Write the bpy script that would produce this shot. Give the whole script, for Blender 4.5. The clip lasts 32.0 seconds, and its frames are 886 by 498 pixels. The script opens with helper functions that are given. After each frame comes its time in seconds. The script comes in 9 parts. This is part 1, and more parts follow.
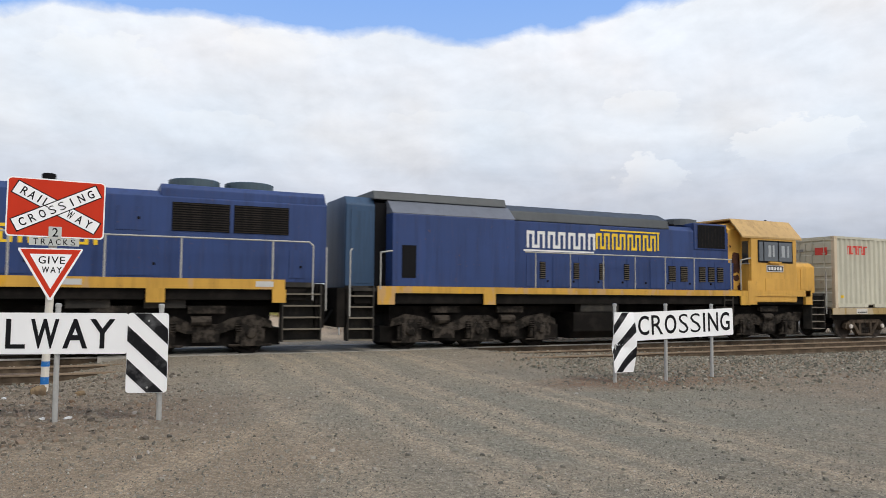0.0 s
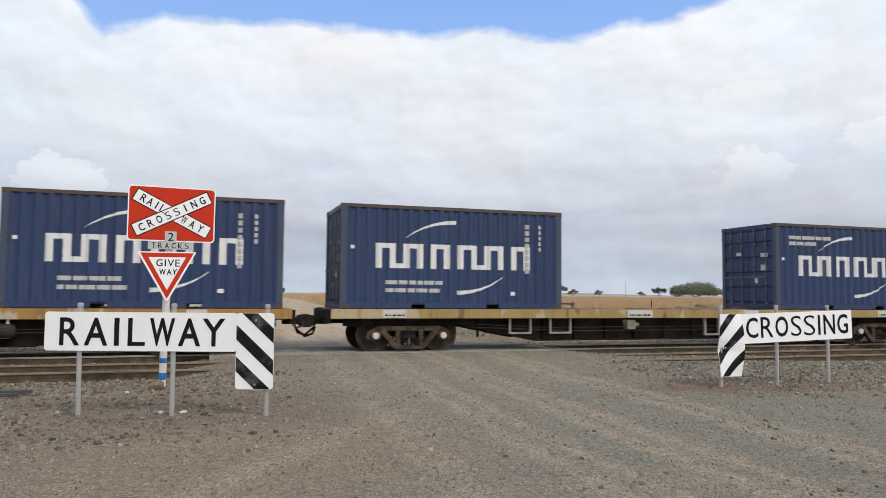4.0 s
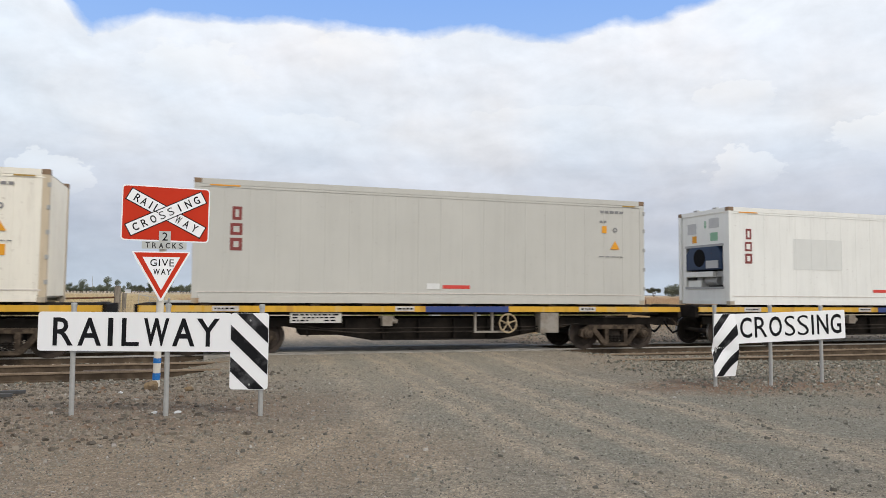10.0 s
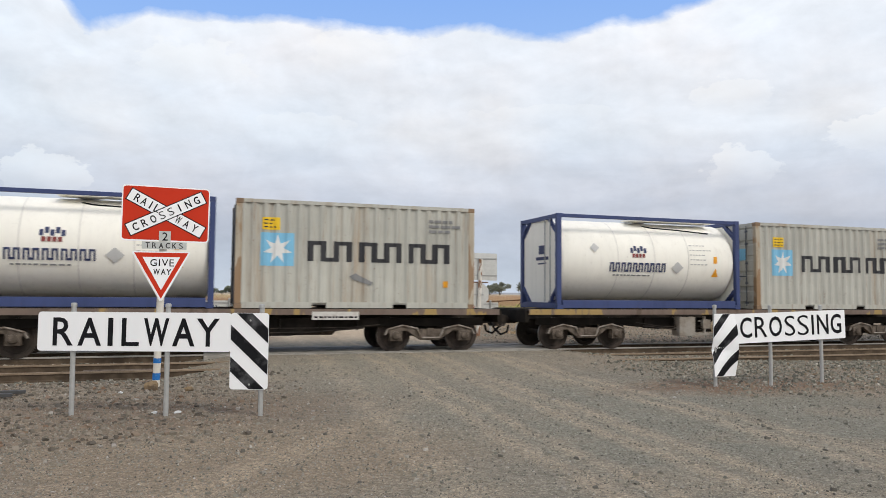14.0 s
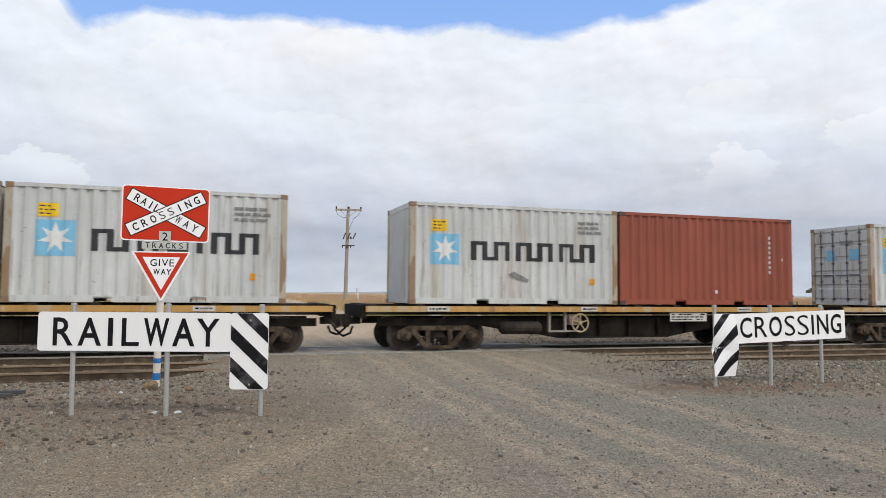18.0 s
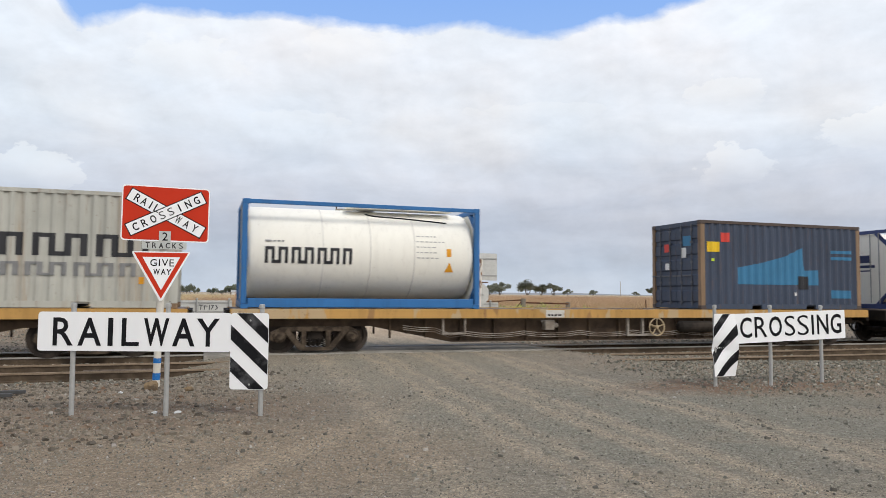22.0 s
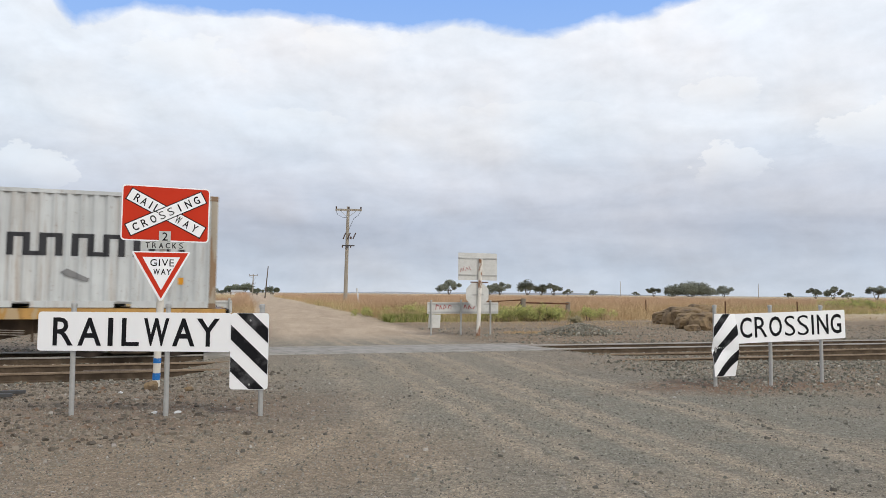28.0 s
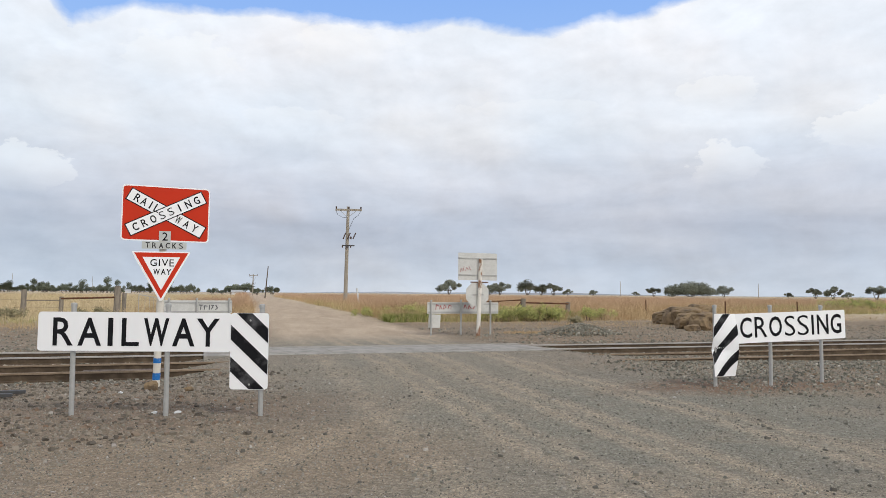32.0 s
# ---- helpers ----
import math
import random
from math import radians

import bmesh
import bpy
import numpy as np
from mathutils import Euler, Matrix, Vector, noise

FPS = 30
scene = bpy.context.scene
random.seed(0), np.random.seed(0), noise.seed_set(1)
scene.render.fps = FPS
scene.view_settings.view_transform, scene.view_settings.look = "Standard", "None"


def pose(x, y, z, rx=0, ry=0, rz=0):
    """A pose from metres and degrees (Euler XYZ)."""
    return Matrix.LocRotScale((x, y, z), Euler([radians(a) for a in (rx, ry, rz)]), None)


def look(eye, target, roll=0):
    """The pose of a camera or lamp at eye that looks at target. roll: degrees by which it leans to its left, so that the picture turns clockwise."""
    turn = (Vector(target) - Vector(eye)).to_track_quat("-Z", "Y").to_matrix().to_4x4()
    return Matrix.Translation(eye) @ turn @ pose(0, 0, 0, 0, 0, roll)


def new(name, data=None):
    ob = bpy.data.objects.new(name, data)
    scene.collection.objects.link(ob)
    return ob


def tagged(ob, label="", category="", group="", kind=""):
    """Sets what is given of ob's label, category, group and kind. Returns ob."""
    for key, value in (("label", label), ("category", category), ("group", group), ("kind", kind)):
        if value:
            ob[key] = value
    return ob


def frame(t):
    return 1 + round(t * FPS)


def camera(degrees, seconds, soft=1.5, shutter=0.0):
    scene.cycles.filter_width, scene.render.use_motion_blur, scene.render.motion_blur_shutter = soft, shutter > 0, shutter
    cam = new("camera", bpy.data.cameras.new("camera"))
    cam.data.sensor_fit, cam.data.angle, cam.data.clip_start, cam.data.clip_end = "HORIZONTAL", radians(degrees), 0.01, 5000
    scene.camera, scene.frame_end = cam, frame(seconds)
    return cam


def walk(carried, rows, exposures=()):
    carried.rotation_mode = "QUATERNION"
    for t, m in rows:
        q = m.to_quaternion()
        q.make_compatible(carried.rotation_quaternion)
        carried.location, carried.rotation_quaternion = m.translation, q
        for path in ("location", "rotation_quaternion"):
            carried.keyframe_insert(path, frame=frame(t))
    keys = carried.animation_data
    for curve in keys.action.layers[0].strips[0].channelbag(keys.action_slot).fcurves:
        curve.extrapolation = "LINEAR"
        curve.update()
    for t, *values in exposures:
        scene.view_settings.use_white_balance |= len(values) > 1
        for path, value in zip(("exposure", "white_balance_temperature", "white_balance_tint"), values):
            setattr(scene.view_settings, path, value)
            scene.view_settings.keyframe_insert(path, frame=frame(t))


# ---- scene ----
# The camera stands on a tripod beside a level crossing and pans to the left, then rests.
# World: x runs along the railway, y across it away from the camera, rail tops at z = 0.
EYE = (0.0, 0.0, 1.455)
HEADING, RISE, LEAN = 18.12, 3.524, 0.493
FOCAL = 1288.0         # focal length, for a half width of 784
cam = camera(math.degrees(2 * math.atan(784 / FOCAL)), 32.0, soft=0.5, shutter=0.06)


def aim(turn):
    a, e = radians(HEADING + turn), radians(RISE)
    way = Vector((math.sin(a) * math.cos(e), math.cos(a) * math.cos(e), math.sin(e)))
    return look(EYE, Vector(EYE) + way * 50, LEAN)


PAN = [(0.0, 7.164), (0.5, 4.86), (1.0, 3.048), (1.5, 1.764), (2.0, 0.696), (2.5, -0.072), (3.0, -0.396), (3.5, -0.432),
       (5.5, -0.156), (6.0, -0.084), (7.0, -0.036), (8.0, -0.012), (10.0, 0.0), (20.0, 0.0), (32.0, 0.0)]
walk(cam, [(t, aim(turn)) for t, turn in PAN])

# ---- light: a bright, mostly clouded day, the veiled sun behind the camera to its right ----
SUN_EL, SUN_AZ = 44.0, 152.0          # azimuth clockwise from +y
world = bpy.data.worlds.new("sky")
scene.world = world
world.use_nodes = True
wn, wl = world.node_tree.nodes, world.node_tree.links
wn.clear()
w_out, w_bg = wn.new("ShaderNodeOutputWorld"), wn.new("ShaderNodeBackground")
w_sky = wn.new("ShaderNodeTexSky")
w_sky.sky_type, w_sky.sun_disc = "NISHITA", False
w_sky.sun_elevation, w_sky.sun_rotation = radians(SUN_EL), radians(SUN_AZ)
w_dim = wn.new("ShaderNodeMix")
w_dim.data_type, w_dim.blend_type = "RGBA", "MULTIPLY"
w_dim.inputs[0].default_value = 1.0
w_dim.inputs[7].default_value = (0.10, 0.10, 0.10, 1)
w_mix = wn.new("ShaderNodeMix")
w_mix.data_type = "RGBA"
w_co, w_noise, w_ramp = wn.new("ShaderNodeTexCoord"), wn.new("ShaderNodeTexNoise"), wn.new("ShaderNodeValToRGB")
w_noise.inputs["Scale"].default_value, w_noise.inputs["Detail"].default_value = 2.4, 6
w_ramp.color_ramp.elements[0].position, w_ramp.color_ramp.elements[1].position = 0.30, 0.46
wl.new(w_co.outputs["Generated"], w_noise.inputs["Vector"])
wl.new(w_noise.outputs["Fac"], w_ramp.inputs["Fac"])
wl.new(w_ramp.outputs["Color"], w_mix.inputs[0])
wl.new(w_sky.outputs["Color"], w_dim.inputs[6])
wl.new(w_dim.outputs[2], w_mix.inputs[6])
w_mix.inputs[7].default_value = (0.86, 0.885, 0.94, 1)
wl.new(w_mix.outputs[2], w_bg.inputs["Color"])
wl.new(w_bg.outputs[0], w_out.inputs[0])
w_bg.inputs["Strength"].default_value = 1.0

sun_data = bpy.data.lights.new("sun", "SUN")
sun_data.energy, sun_data.angle, sun_data.color = 1.65, radians(20), (1.0, 0.95, 0.87)
sun = new("sun", sun_data)
sa, se = radians(SUN_AZ), radians(SUN_EL)
sun.matrix_world = look((math.sin(sa) * math.cos(se) * 80, math.cos(sa) * math.cos(se) * 80, math.sin(se) * 80), (0, 0, 0))

# ---- materials ----


class Nodes:
    """A material with short calls for its nodes."""

    def __init__(self, name):
        self.mat = bpy.data.materials.new(name)
        self.mat.use_nodes = True
        self.n, self.l = self.mat.node_tree.nodes, self.mat.node_tree.links
        self.b = self.n["Principled BSDF"]
        self.co = self.n.new("ShaderNodeTexCoord")

    def link(self, a, b):
        self.l.new(a, b)

    def at(self, kind="Object", scale=(1, 1, 1)):
        m = self.n.new("ShaderNodeMapping")
        m.inputs["Scale"].default_value = scale
        self.link(self.co.outputs[kind], m.inputs["Vector"])
        return m.outputs[0]

    def noise(self, where, scale, detail=4, rough=0.55, dist=0.0):
        t = self.n.new("ShaderNodeTexNoise")
        t.inputs["Scale"].default_value, t.inputs["Detail"].default_value = scale, detail
        t.inputs["Roughness"].default_value, t.inputs["Distortion"].default_value = rough, dist
        self.link(where, t.inputs["Vector"])
        return t.outputs["Fac"]

    def ramp(self, fac, stops):
        r = self.n.new("ShaderNodeValToRGB")
        e = r.color_ramp.elements
        while len(e) < len(stops):
            e.new(0.5)
        for el, (p, c) in zip(e, stops):
            el.position = p
            el.color = (*c, 1) if isinstance(c, tuple) else (c, c, c, 1)
        self.link(fac, r.inputs["Fac"])
        return r.outputs["Color"]

    def mix(self, fac, a, b, mode="MIX"):
        m = self.n.new("ShaderNodeMix")
        m.data_type, m.blend_type = "RGBA", mode
        for i, v in ((0, fac), (6, a), (7, b)):
            if isinstance(v, (int, float)):
                m.inputs[i].default_value = v if i == 0 else (v, v, v, 1)
            elif isinstance(v, tuple):
                m.inputs[i].default_value = (*v, 1)
            else:
                self.link(v, m.inputs[i])
        return m.outputs[2]

    def math(self, op, a, b=0.0, clamp=False):
        m = self.n.new("ShaderNodeMath")
        m.operation, m.use_clamp = op, clamp
        for i, v in ((0, a), (1, b)):
            if isinstance(v, (int, float)):
                m.inputs[i].default_value = v
            else:
                self.link(v, m.inputs[i])
        return m.outputs[0]

    def random(self, island=False):
        if island:
            return self.n.new("ShaderNodeNewGeometry").outputs["Random Per Island"]
        return self.n.new("ShaderNodeObjectInfo").outputs["Random"]

    def bump(self, height, strength=0.3, dist=0.01):
        b = self.n.new("ShaderNodeBump")
        b.inputs["Strength"].default_value, b.inputs["Distance"].default_value = strength, dist
        self.link(height, b.inputs["Height"])
        self.link(b.outputs[0], self.b.inputs["Normal"])

    def done(self, color, rough=0.6, metal=0.0, spec=0.5):
        for key, v in (("Base Color", color), ("Roughness", rough), ("Metallic", metal), ("Specular IOR Level", spec)):
            if isinstance(v, tuple):
                self.b.inputs[key].default_value = (*v, 1)
            elif isinstance(v, (int, float)):
                self.b.inputs[key].default_value = v
            else:
                self.link(v, self.b.inputs[key])
        return self.mat


def shade(c, k):
    return tuple(min(1.0, v * k) for v in c)


def painted(name, col, rust=0.3, grime=0.4, rough=0.5, fade=0.25, patchy=None, runs=0.0, seep=0.0):
    """Weathered paint on steel: faded patches, streaks that run down, specks of rust."""
    m = Nodes(name)
    flat, run = m.at("Object"), m.at("Object", (3.0, 3.0, 0.22))
    off = m.n.new("ShaderNodeVectorMath")
    off.operation = "MULTIPLY_ADD"
    m.link(m.n.new("ShaderNodeObjectInfo").outputs["Random"], off.inputs[0])
    off.inputs[1].default_value = (37, 11, 23)
    m.link(run, off.inputs[2])
    run = off.outputs[0]
    big = m.noise(flat, 0.7, 3)
    base = m.mix(m.ramp(big, [(0.3, 0.0), (0.7, 1.0)]), shade(col, 1 - fade * 0.5), shade(col, 1 + fade * 0.5))
    streak = m.noise(run, 1.6, 5, 0.65)
    base = m.mix(m.math("MULTIPLY", m.ramp(streak, [(0.48, 0.0), (0.72, 1.0)]), grime), base, shade(col, 0.55), "MIX")
    if runs:
        thin = m.noise(run, 3.4, 6, 0.7)
        base = m.mix(m.math("MULTIPLY", m.ramp(thin, [(0.56, 0.0), (0.70, 1.0)]), runs), base, (0.21, 0.115, 0.06))
    if seep:
        # rust that has seeped out in a few broad blotches and run down from them
        pool = m.ramp(m.noise(run, 0.55, 4, 0.6, 0.6), [(0.54, 0.0), (0.68, 1.0)])
        drip = m.ramp(m.noise(run, 2.2, 6, 0.75), [(0.40, 0.15), (0.62, 1.0)])
        base = m.mix(m.math("MULTIPLY", m.math("MULTIPLY", pool, drip), seep), base, (0.33, 0.205, 0.10))
    if patchy:
        along = m.noise(m.at("Object", (1.0, 0.3, 0.3)), 1.5, 3, 0.6)
        base = m.mix(m.ramp(along, [(0.56, 0.0), (0.58, 0.8)]), base, patchy[0])
        base = m.mix(m.ramp(along, [(0.36, 0.85), (0.39, 0.0)]), base, patchy[1])
    speck = m.noise(flat, 9.0, 6, 0.7)
    mask = m.math("MULTIPLY", m.ramp(speck, [(0.60, 0.0), (0.68, 1.0)]), m.ramp(streak, [(0.42, 0.0), (0.6, 1.0)]))
    base = m.mix(m.math("MULTIPLY", mask, rust), base, (0.16, 0.075, 0.035))
    m.bump(m.noise(flat, 30, 3), 0.12, 0.004)
    return m.done(base, m.math("ADD", m.math("MULTIPLY", streak, 0.2), rough - 0.1), 0.0, 0.35)


def plain(name, col, rough=0.6, metal=0.0, vary=0.2, scale=6.0, bump=0.15, spec=0.4):
    m = Nodes(name)
    n = m.noise(m.at("Object"), scale, 5, 0.6)
    c = m.mix(n, shade(col, 1 - vary), shade(col, 1 + vary))
    if bump:
        m.bump(m.noise(m.at("Object"), scale * 6, 3), bump, 0.004)
    return m.done(c, rough, metal, spec)


def two_tone(name, a, b, scale, lo=0.45, hi=0.6, rough=0.8, metal=0.0, stretch=(1, 1, 1), bump=0.3, spec=0.12):
    m = Nodes(name)
    n = m.noise(m.at("Object", stretch), scale, 7, 0.65)
    f = m.noise(m.at("Object"), scale * 8, 3)
    c = m.mix(m.ramp(n, [(lo, 0.0), (hi, 1.0)]), a, b)
    c = m.mix(m.math("MULTIPLY", f, 0.35), c, shade(a, 0.5))
    m.bump(f, bump, 0.006)
    return m.done(c, rough, metal, spec)


def speckled(name, stops, rough=0.95, scale=90.0, island=True):
    """Loose stone: each piece takes its own grey or brown."""
    m = Nodes(name)
    r = m.random(island)
    c = m.ramp(r, stops)
    n = m.noise(m.at("Object"), scale, 3)
    c = m.mix(m.math("MULTIPLY", n, 0.25), c, (0.05, 0.045, 0.04))
    return m.done(c, rough, 0.0, 0.2)


MAT = {
    "white_sheet": plain("white_sheet_metal", (0.90, 0.905, 0.91), 0.45, vary=0.04, scale=3, bump=0.05),
    "black_vinyl": plain("black_vinyl", (0.010, 0.010, 0.012), 0.55, vary=0.5, scale=4, bump=0.05, spec=0.12),
    "sign_red": plain("sign_red", (0.56, 0.036, 0.012), 0.5, vary=0.10, scale=3, bump=0.05, spec=0.15),
    "plate_grey": plain("plate_grey", (0.50, 0.52, 0.50), 0.5, vary=0.12, scale=8, bump=0.05),
    "galvanised": plain("galvanised_steel", (0.44, 0.44, 0.425), 0.55, 0.45, vary=0.18, scale=18),
    "worn_black": two_tone("worn_black_vinyl", (0.012, 0.012, 0.014), (0.16, 0.16, 0.165), 3.2, 0.50, 0.72, rough=0.5, bump=0.05),
    "sign_back": two_tone("sign_back", (0.66, 0.66, 0.63), (0.60, 0.60, 0.57), 2.5, rough=0.6, bump=0.1),
    "old_white": two_tone("old_white_paint", (0.70, 0.66, 0.58), (0.26, 0.12, 0.05), 3.2, 0.52, 0.60, stretch=(1, 1, 0.35)),
    "rust_white": two_tone("rusty_white_paint", (0.80, 0.77, 0.70), (0.24, 0.10, 0.04), 2.6, 0.52, 0.58, stretch=(1, 1, 0.5)),
    "blue_paint": two_tone("blue_paint", (0.03, 0.17, 0.48), (0.45, 0.50, 0.55), 9, 0.52, 0.66, bump=0.1),
    "rust": two_tone("rusty_steel", (0.16, 0.075, 0.04), (0.09, 0.05, 0.035), 5),
    "grey_wood": two_tone("weathered_timber", (0.30, 0.26, 0.21), (0.17, 0.15, 0.13), 7, stretch=(4, 4, 0.3)),
    "pole_wood": two_tone("pole_timber", (0.40, 0.36, 0.30), (0.25, 0.22, 0.18), 5, stretch=(4, 4, 0.15)),
    # rusty web darkened, near head lightened: the overhang's shading is painted in
    "rail_side": two_tone("rail_web_shaded", (0.085, 0.062, 0.043), (0.145, 0.108, 0.074), 3),
    "rail_top": plain("rail_head", (0.42, 0.385, 0.345), 0.45, 0.3, vary=0.2, scale=2),
    "rail_head": two_tone("rail_head_rust_lit", (0.29, 0.22, 0.155), (0.21, 0.155, 0.108), 3),
    "sleeper": two_tone("sleeper_timber", (0.17, 0.13, 0.10), (0.10, 0.075, 0.06), 4, stretch=(3, 0.4, 3)),
    "concrete": two_tone("crossing_concrete", (0.36, 0.335, 0.295), (0.25, 0.235, 0.205), 2.2, rough=0.85),
    "wire": plain("dark_wire", (0.06, 0.06, 0.06), 0.6, bump=0),
    "ceramic": plain("brown_ceramic", (0.08, 0.05, 0.04), 0.25, bump=0),
    "red_spray": plain("red_spray_paint", (0.40, 0.06, 0.06), 0.7, bump=0),
    "dark_spray": plain("dark_spray_paint", (0.10, 0.10, 0.11), 0.7, bump=0),
    "sandstone": two_tone("sandstone_boulder", (0.25, 0.178, 0.104), (0.12, 0.09, 0.064), 1.6, bump=0.8),
    "bark": two_tone("bark", (0.16, 0.13, 0.10), (0.09, 0.075, 0.06), 6, stretch=(3, 3, 0.5)),
    "farm_white": plain("farm_white", (0.62, 0.63, 0.63), 0.6),
}


def leaves(name, dark, light, drift=None, tip=None):
    """Foliage: each leaf takes its own tone; seed heads take another colour above a height."""
    m = Nodes(name)
    c = m.ramp(m.random(True), [(0.0, dark), (1.0, light)])
    if drift:
        n = m.noise(m.at("Object", (1.0, 0.35, 0.0)), 0.22, 5, 0.6)
        c = m.mix(1.0, c, m.ramp(n, [(0.32, drift[0]), (0.50, (1.0, 1.0, 1.0)), (0.68, drift[1])]), "MULTIPLY")
    if tip:
        up = m.n.new("ShaderNodeSeparateXYZ")
        m.link(m.co.outputs["Object"], up.inputs[0])
        c = m.mix(m.ramp(m.math("DIVIDE", up.outputs[2], 1.6), [(0.28, 0.0), (0.60, 0.85)]), c, tip)
    return m.done(c, 0.65, 0.0, 0.25)


# gum foliage is greyed and lightened so its colour carries the distance haze
MAT["hazy_gum_leaf"] = leaves("hazy_gum_leaf", (0.11, 0.12, 0.092), (0.25, 0.26, 0.19))
MAT["wind_leaf"] = leaves("windbreak_leaf", (0.085, 0.10, 0.072), (0.20, 0.22, 0.145))
MAT["bush_leaf"] = leaves("bush_leaf", (0.18, 0.20, 0.055), (0.46, 0.45, 0.14))
MAT["dry_leaf"] = leaves("dry_bush_leaf", (0.17, 0.15, 0.085), (0.36, 0.31, 0.18))
MAT["straw"] = leaves("dry_grass_blade", (0.36, 0.255, 0.135), (0.58, 0.43, 0.255), ((0.90, 0.80, 0.72), (1.0, 1.02, 0.86)), (0.46, 0.305, 0.20))
MAT["pale_straw"] = leaves("pale_grass_blade", (0.44, 0.35, 0.21), (0.64, 0.53, 0.34), ((0.90, 0.84, 0.78), (1.0, 1.02, 0.90)))
MAT["green_blade"] = leaves("green_blade", (0.24, 0.24, 0.085), (0.50, 0.44, 0.20))
MAT["weed"] = leaves("weed_leaf", (0.13, 0.17, 0.04), (0.38, 0.38, 0.12))
MAT["ballast"] = speckled("ballast_stone", [(0.0, (0.10, 0.095, 0.076)), (0.40, (0.215, 0.205, 0.166)), (0.75, (0.33, 0.312, 0.252)), (0.88, (0.24, 0.165, 0.105)), (1.0, (0.48, 0.46, 0.39))])
MAT["dark_stone"] = speckled("dark_broken_stone", [(0.0, (0.095, 0.082, 0.066)), (0.40, (0.19, 0.163, 0.130)), (0.80, (0.28, 0.240, 0.190)), (0.93, (0.20, 0.125, 0.08)), (1.0, (0.38, 0.36, 0.32))])
MAT["gravel"] = speckled("road_gravel", [(0.0, (0.085, 0.078, 0.066)), (0.25, (0.19, 0.178, 0.148)), (0.75, (0.29, 0.262, 0.212)), (0.95, (0.35, 0.32, 0.27)), (1.0, (0.50, 0.47, 0.42))])

# ---- mesh helpers ----


class Shape:
    """Gathers faces for one mesh."""

    def __init__(self):
        self.v, self.f, self.mi, self.cur = [], [], [], 0

    def add(self, verts, faces):
        k = len(self.v)
        self.v += [tuple(p) for p in verts]
        self.f += [tuple(i + k for i in f) for f in faces]
        self.mi += [self.cur] * len(faces)
        return self

    def slot(self, i):
        self.cur = i
        return self

    def box(self, x0, x1, y0, y1, z0, z1):
        v = [(x, y, z) for z in (z0, z1) for y in (y0, y1) for x in (x0, x1)]
        return self.add(v, [(0, 2, 3, 1), (4, 5, 7, 6), (0, 1, 5, 4), (2, 6, 7, 3), (0, 4, 6, 2), (1, 3, 7, 5)])

    def prism(self, poly, y0, y1):
        """A polygon in x and z, drawn out from y0 to y1."""
        n = len(poly)
        v = [(x, y0, z) for x, z in poly] + [(x, y1, z) for x, z in poly]
        f = [tuple(range(n)), tuple(range(2 * n - 1, n - 1, -1))]
        f += [(i, i + n, (i + 1) % n + n, (i + 1) % n) for i in range(n)]
        return self.add(v, f)

    def along(self, poly, x0, x1):
        """A polygon in y and z, drawn out along x."""
        n = len(poly)
        v = [(x0, y, z) for y, z in poly] + [(x1, y, z) for y, z in poly]
        f = [tuple(range(n - 1, -1, -1)), tuple(range(n, 2 * n))]
        f += [(i, (i + 1) % n, (i + 1) % n + n, i + n) for i in range(n)]
        return self.add(v, f)

    def rod(self, p, q, r, r2=None, n=8):
        p, q = Vector(p), Vector(q)
        d = (q - p).normalized()
        a = d.orthogonal().normalized()
        b = d.cross(a)
        r2 = r if r2 is None else r2
        v = [c + (a * math.cos(t) + b * math.sin(t)) * s for c, s in ((p, r), (q, r2)) for t in [2 * math.pi * i / n for i in range(n)]]
        f = [tuple(range(n - 1, -1, -1)), tuple(range(n, 2 * n))]
        f += [(i, (i + 1) % n, (i + 1) % n + n, i + n) for i in range(n)]
        return self.add(v, f)

    def tube(self, pts, r, n=6):
        for p, q in zip(pts, pts[1:]):
            self.rod(p, q, r, n=n)
        return self

    def lathe(self, prof, centre, axis="y", n=24):
        """Turns a list of (radius, along) about an axis through centre."""
        v, f, m = [], [], len(prof)
        for i in range(n):
            c, s = math.cos(2 * math.pi * i / n), math.sin(2 * math.pi * i / n)
            for r, a in prof:
                p = {"y": (r * c, a, r * s), "x": (a, r * c, r * s), "z": (r * c, r * s, a)}[axis]
                v.append((p[0] + centre[0], p[1] + centre[1], p[2] + centre[2]))
        for i in range(n):
            j = (i + 1) % n
            f += [(i * m + k, i * m + k + 1, j * m + k + 1, j * m + k) for k in range(m - 1)]
        return self.add(v, f)

    def torus(self, centre, R, r, axis="y", n=20, k=6):
        return self.lathe([(R + r * math.cos(2 * math.pi * i / k), r * math.sin(2 * math.pi * i / k)) for i in range(k + 1)], centre, axis, n)

    def mesh(self, name, bevel=0.0, smooth=False):
        me = bpy.data.meshes.new(name)
        me.from_pydata(self.v, [], self.f)
        if any(self.mi):
            me.polygons.foreach_set("material_index", self.mi)
        if bevel or smooth:
            bm = bmesh.new()
            bm.from_mesh(me)
            bmesh.ops.remove_doubles(bm, verts=bm.verts, dist=1e-5)
            bmesh.ops.recalc_face_normals(bm, faces=bm.faces)
            if bevel:
                sharp = [e for e in bm.edges if len(e.link_faces) == 2 and e.calc_face_angle(0) > 0.6]
                bmesh.ops.bevel(bm, geom=sharp, offset=bevel, segments=2, affect="EDGES", profile=0.6, clamp_overlap=True)
            for f in bm.faces:
                f.smooth = smooth
            bm.to_mesh(me)
            bm.free()
        return me


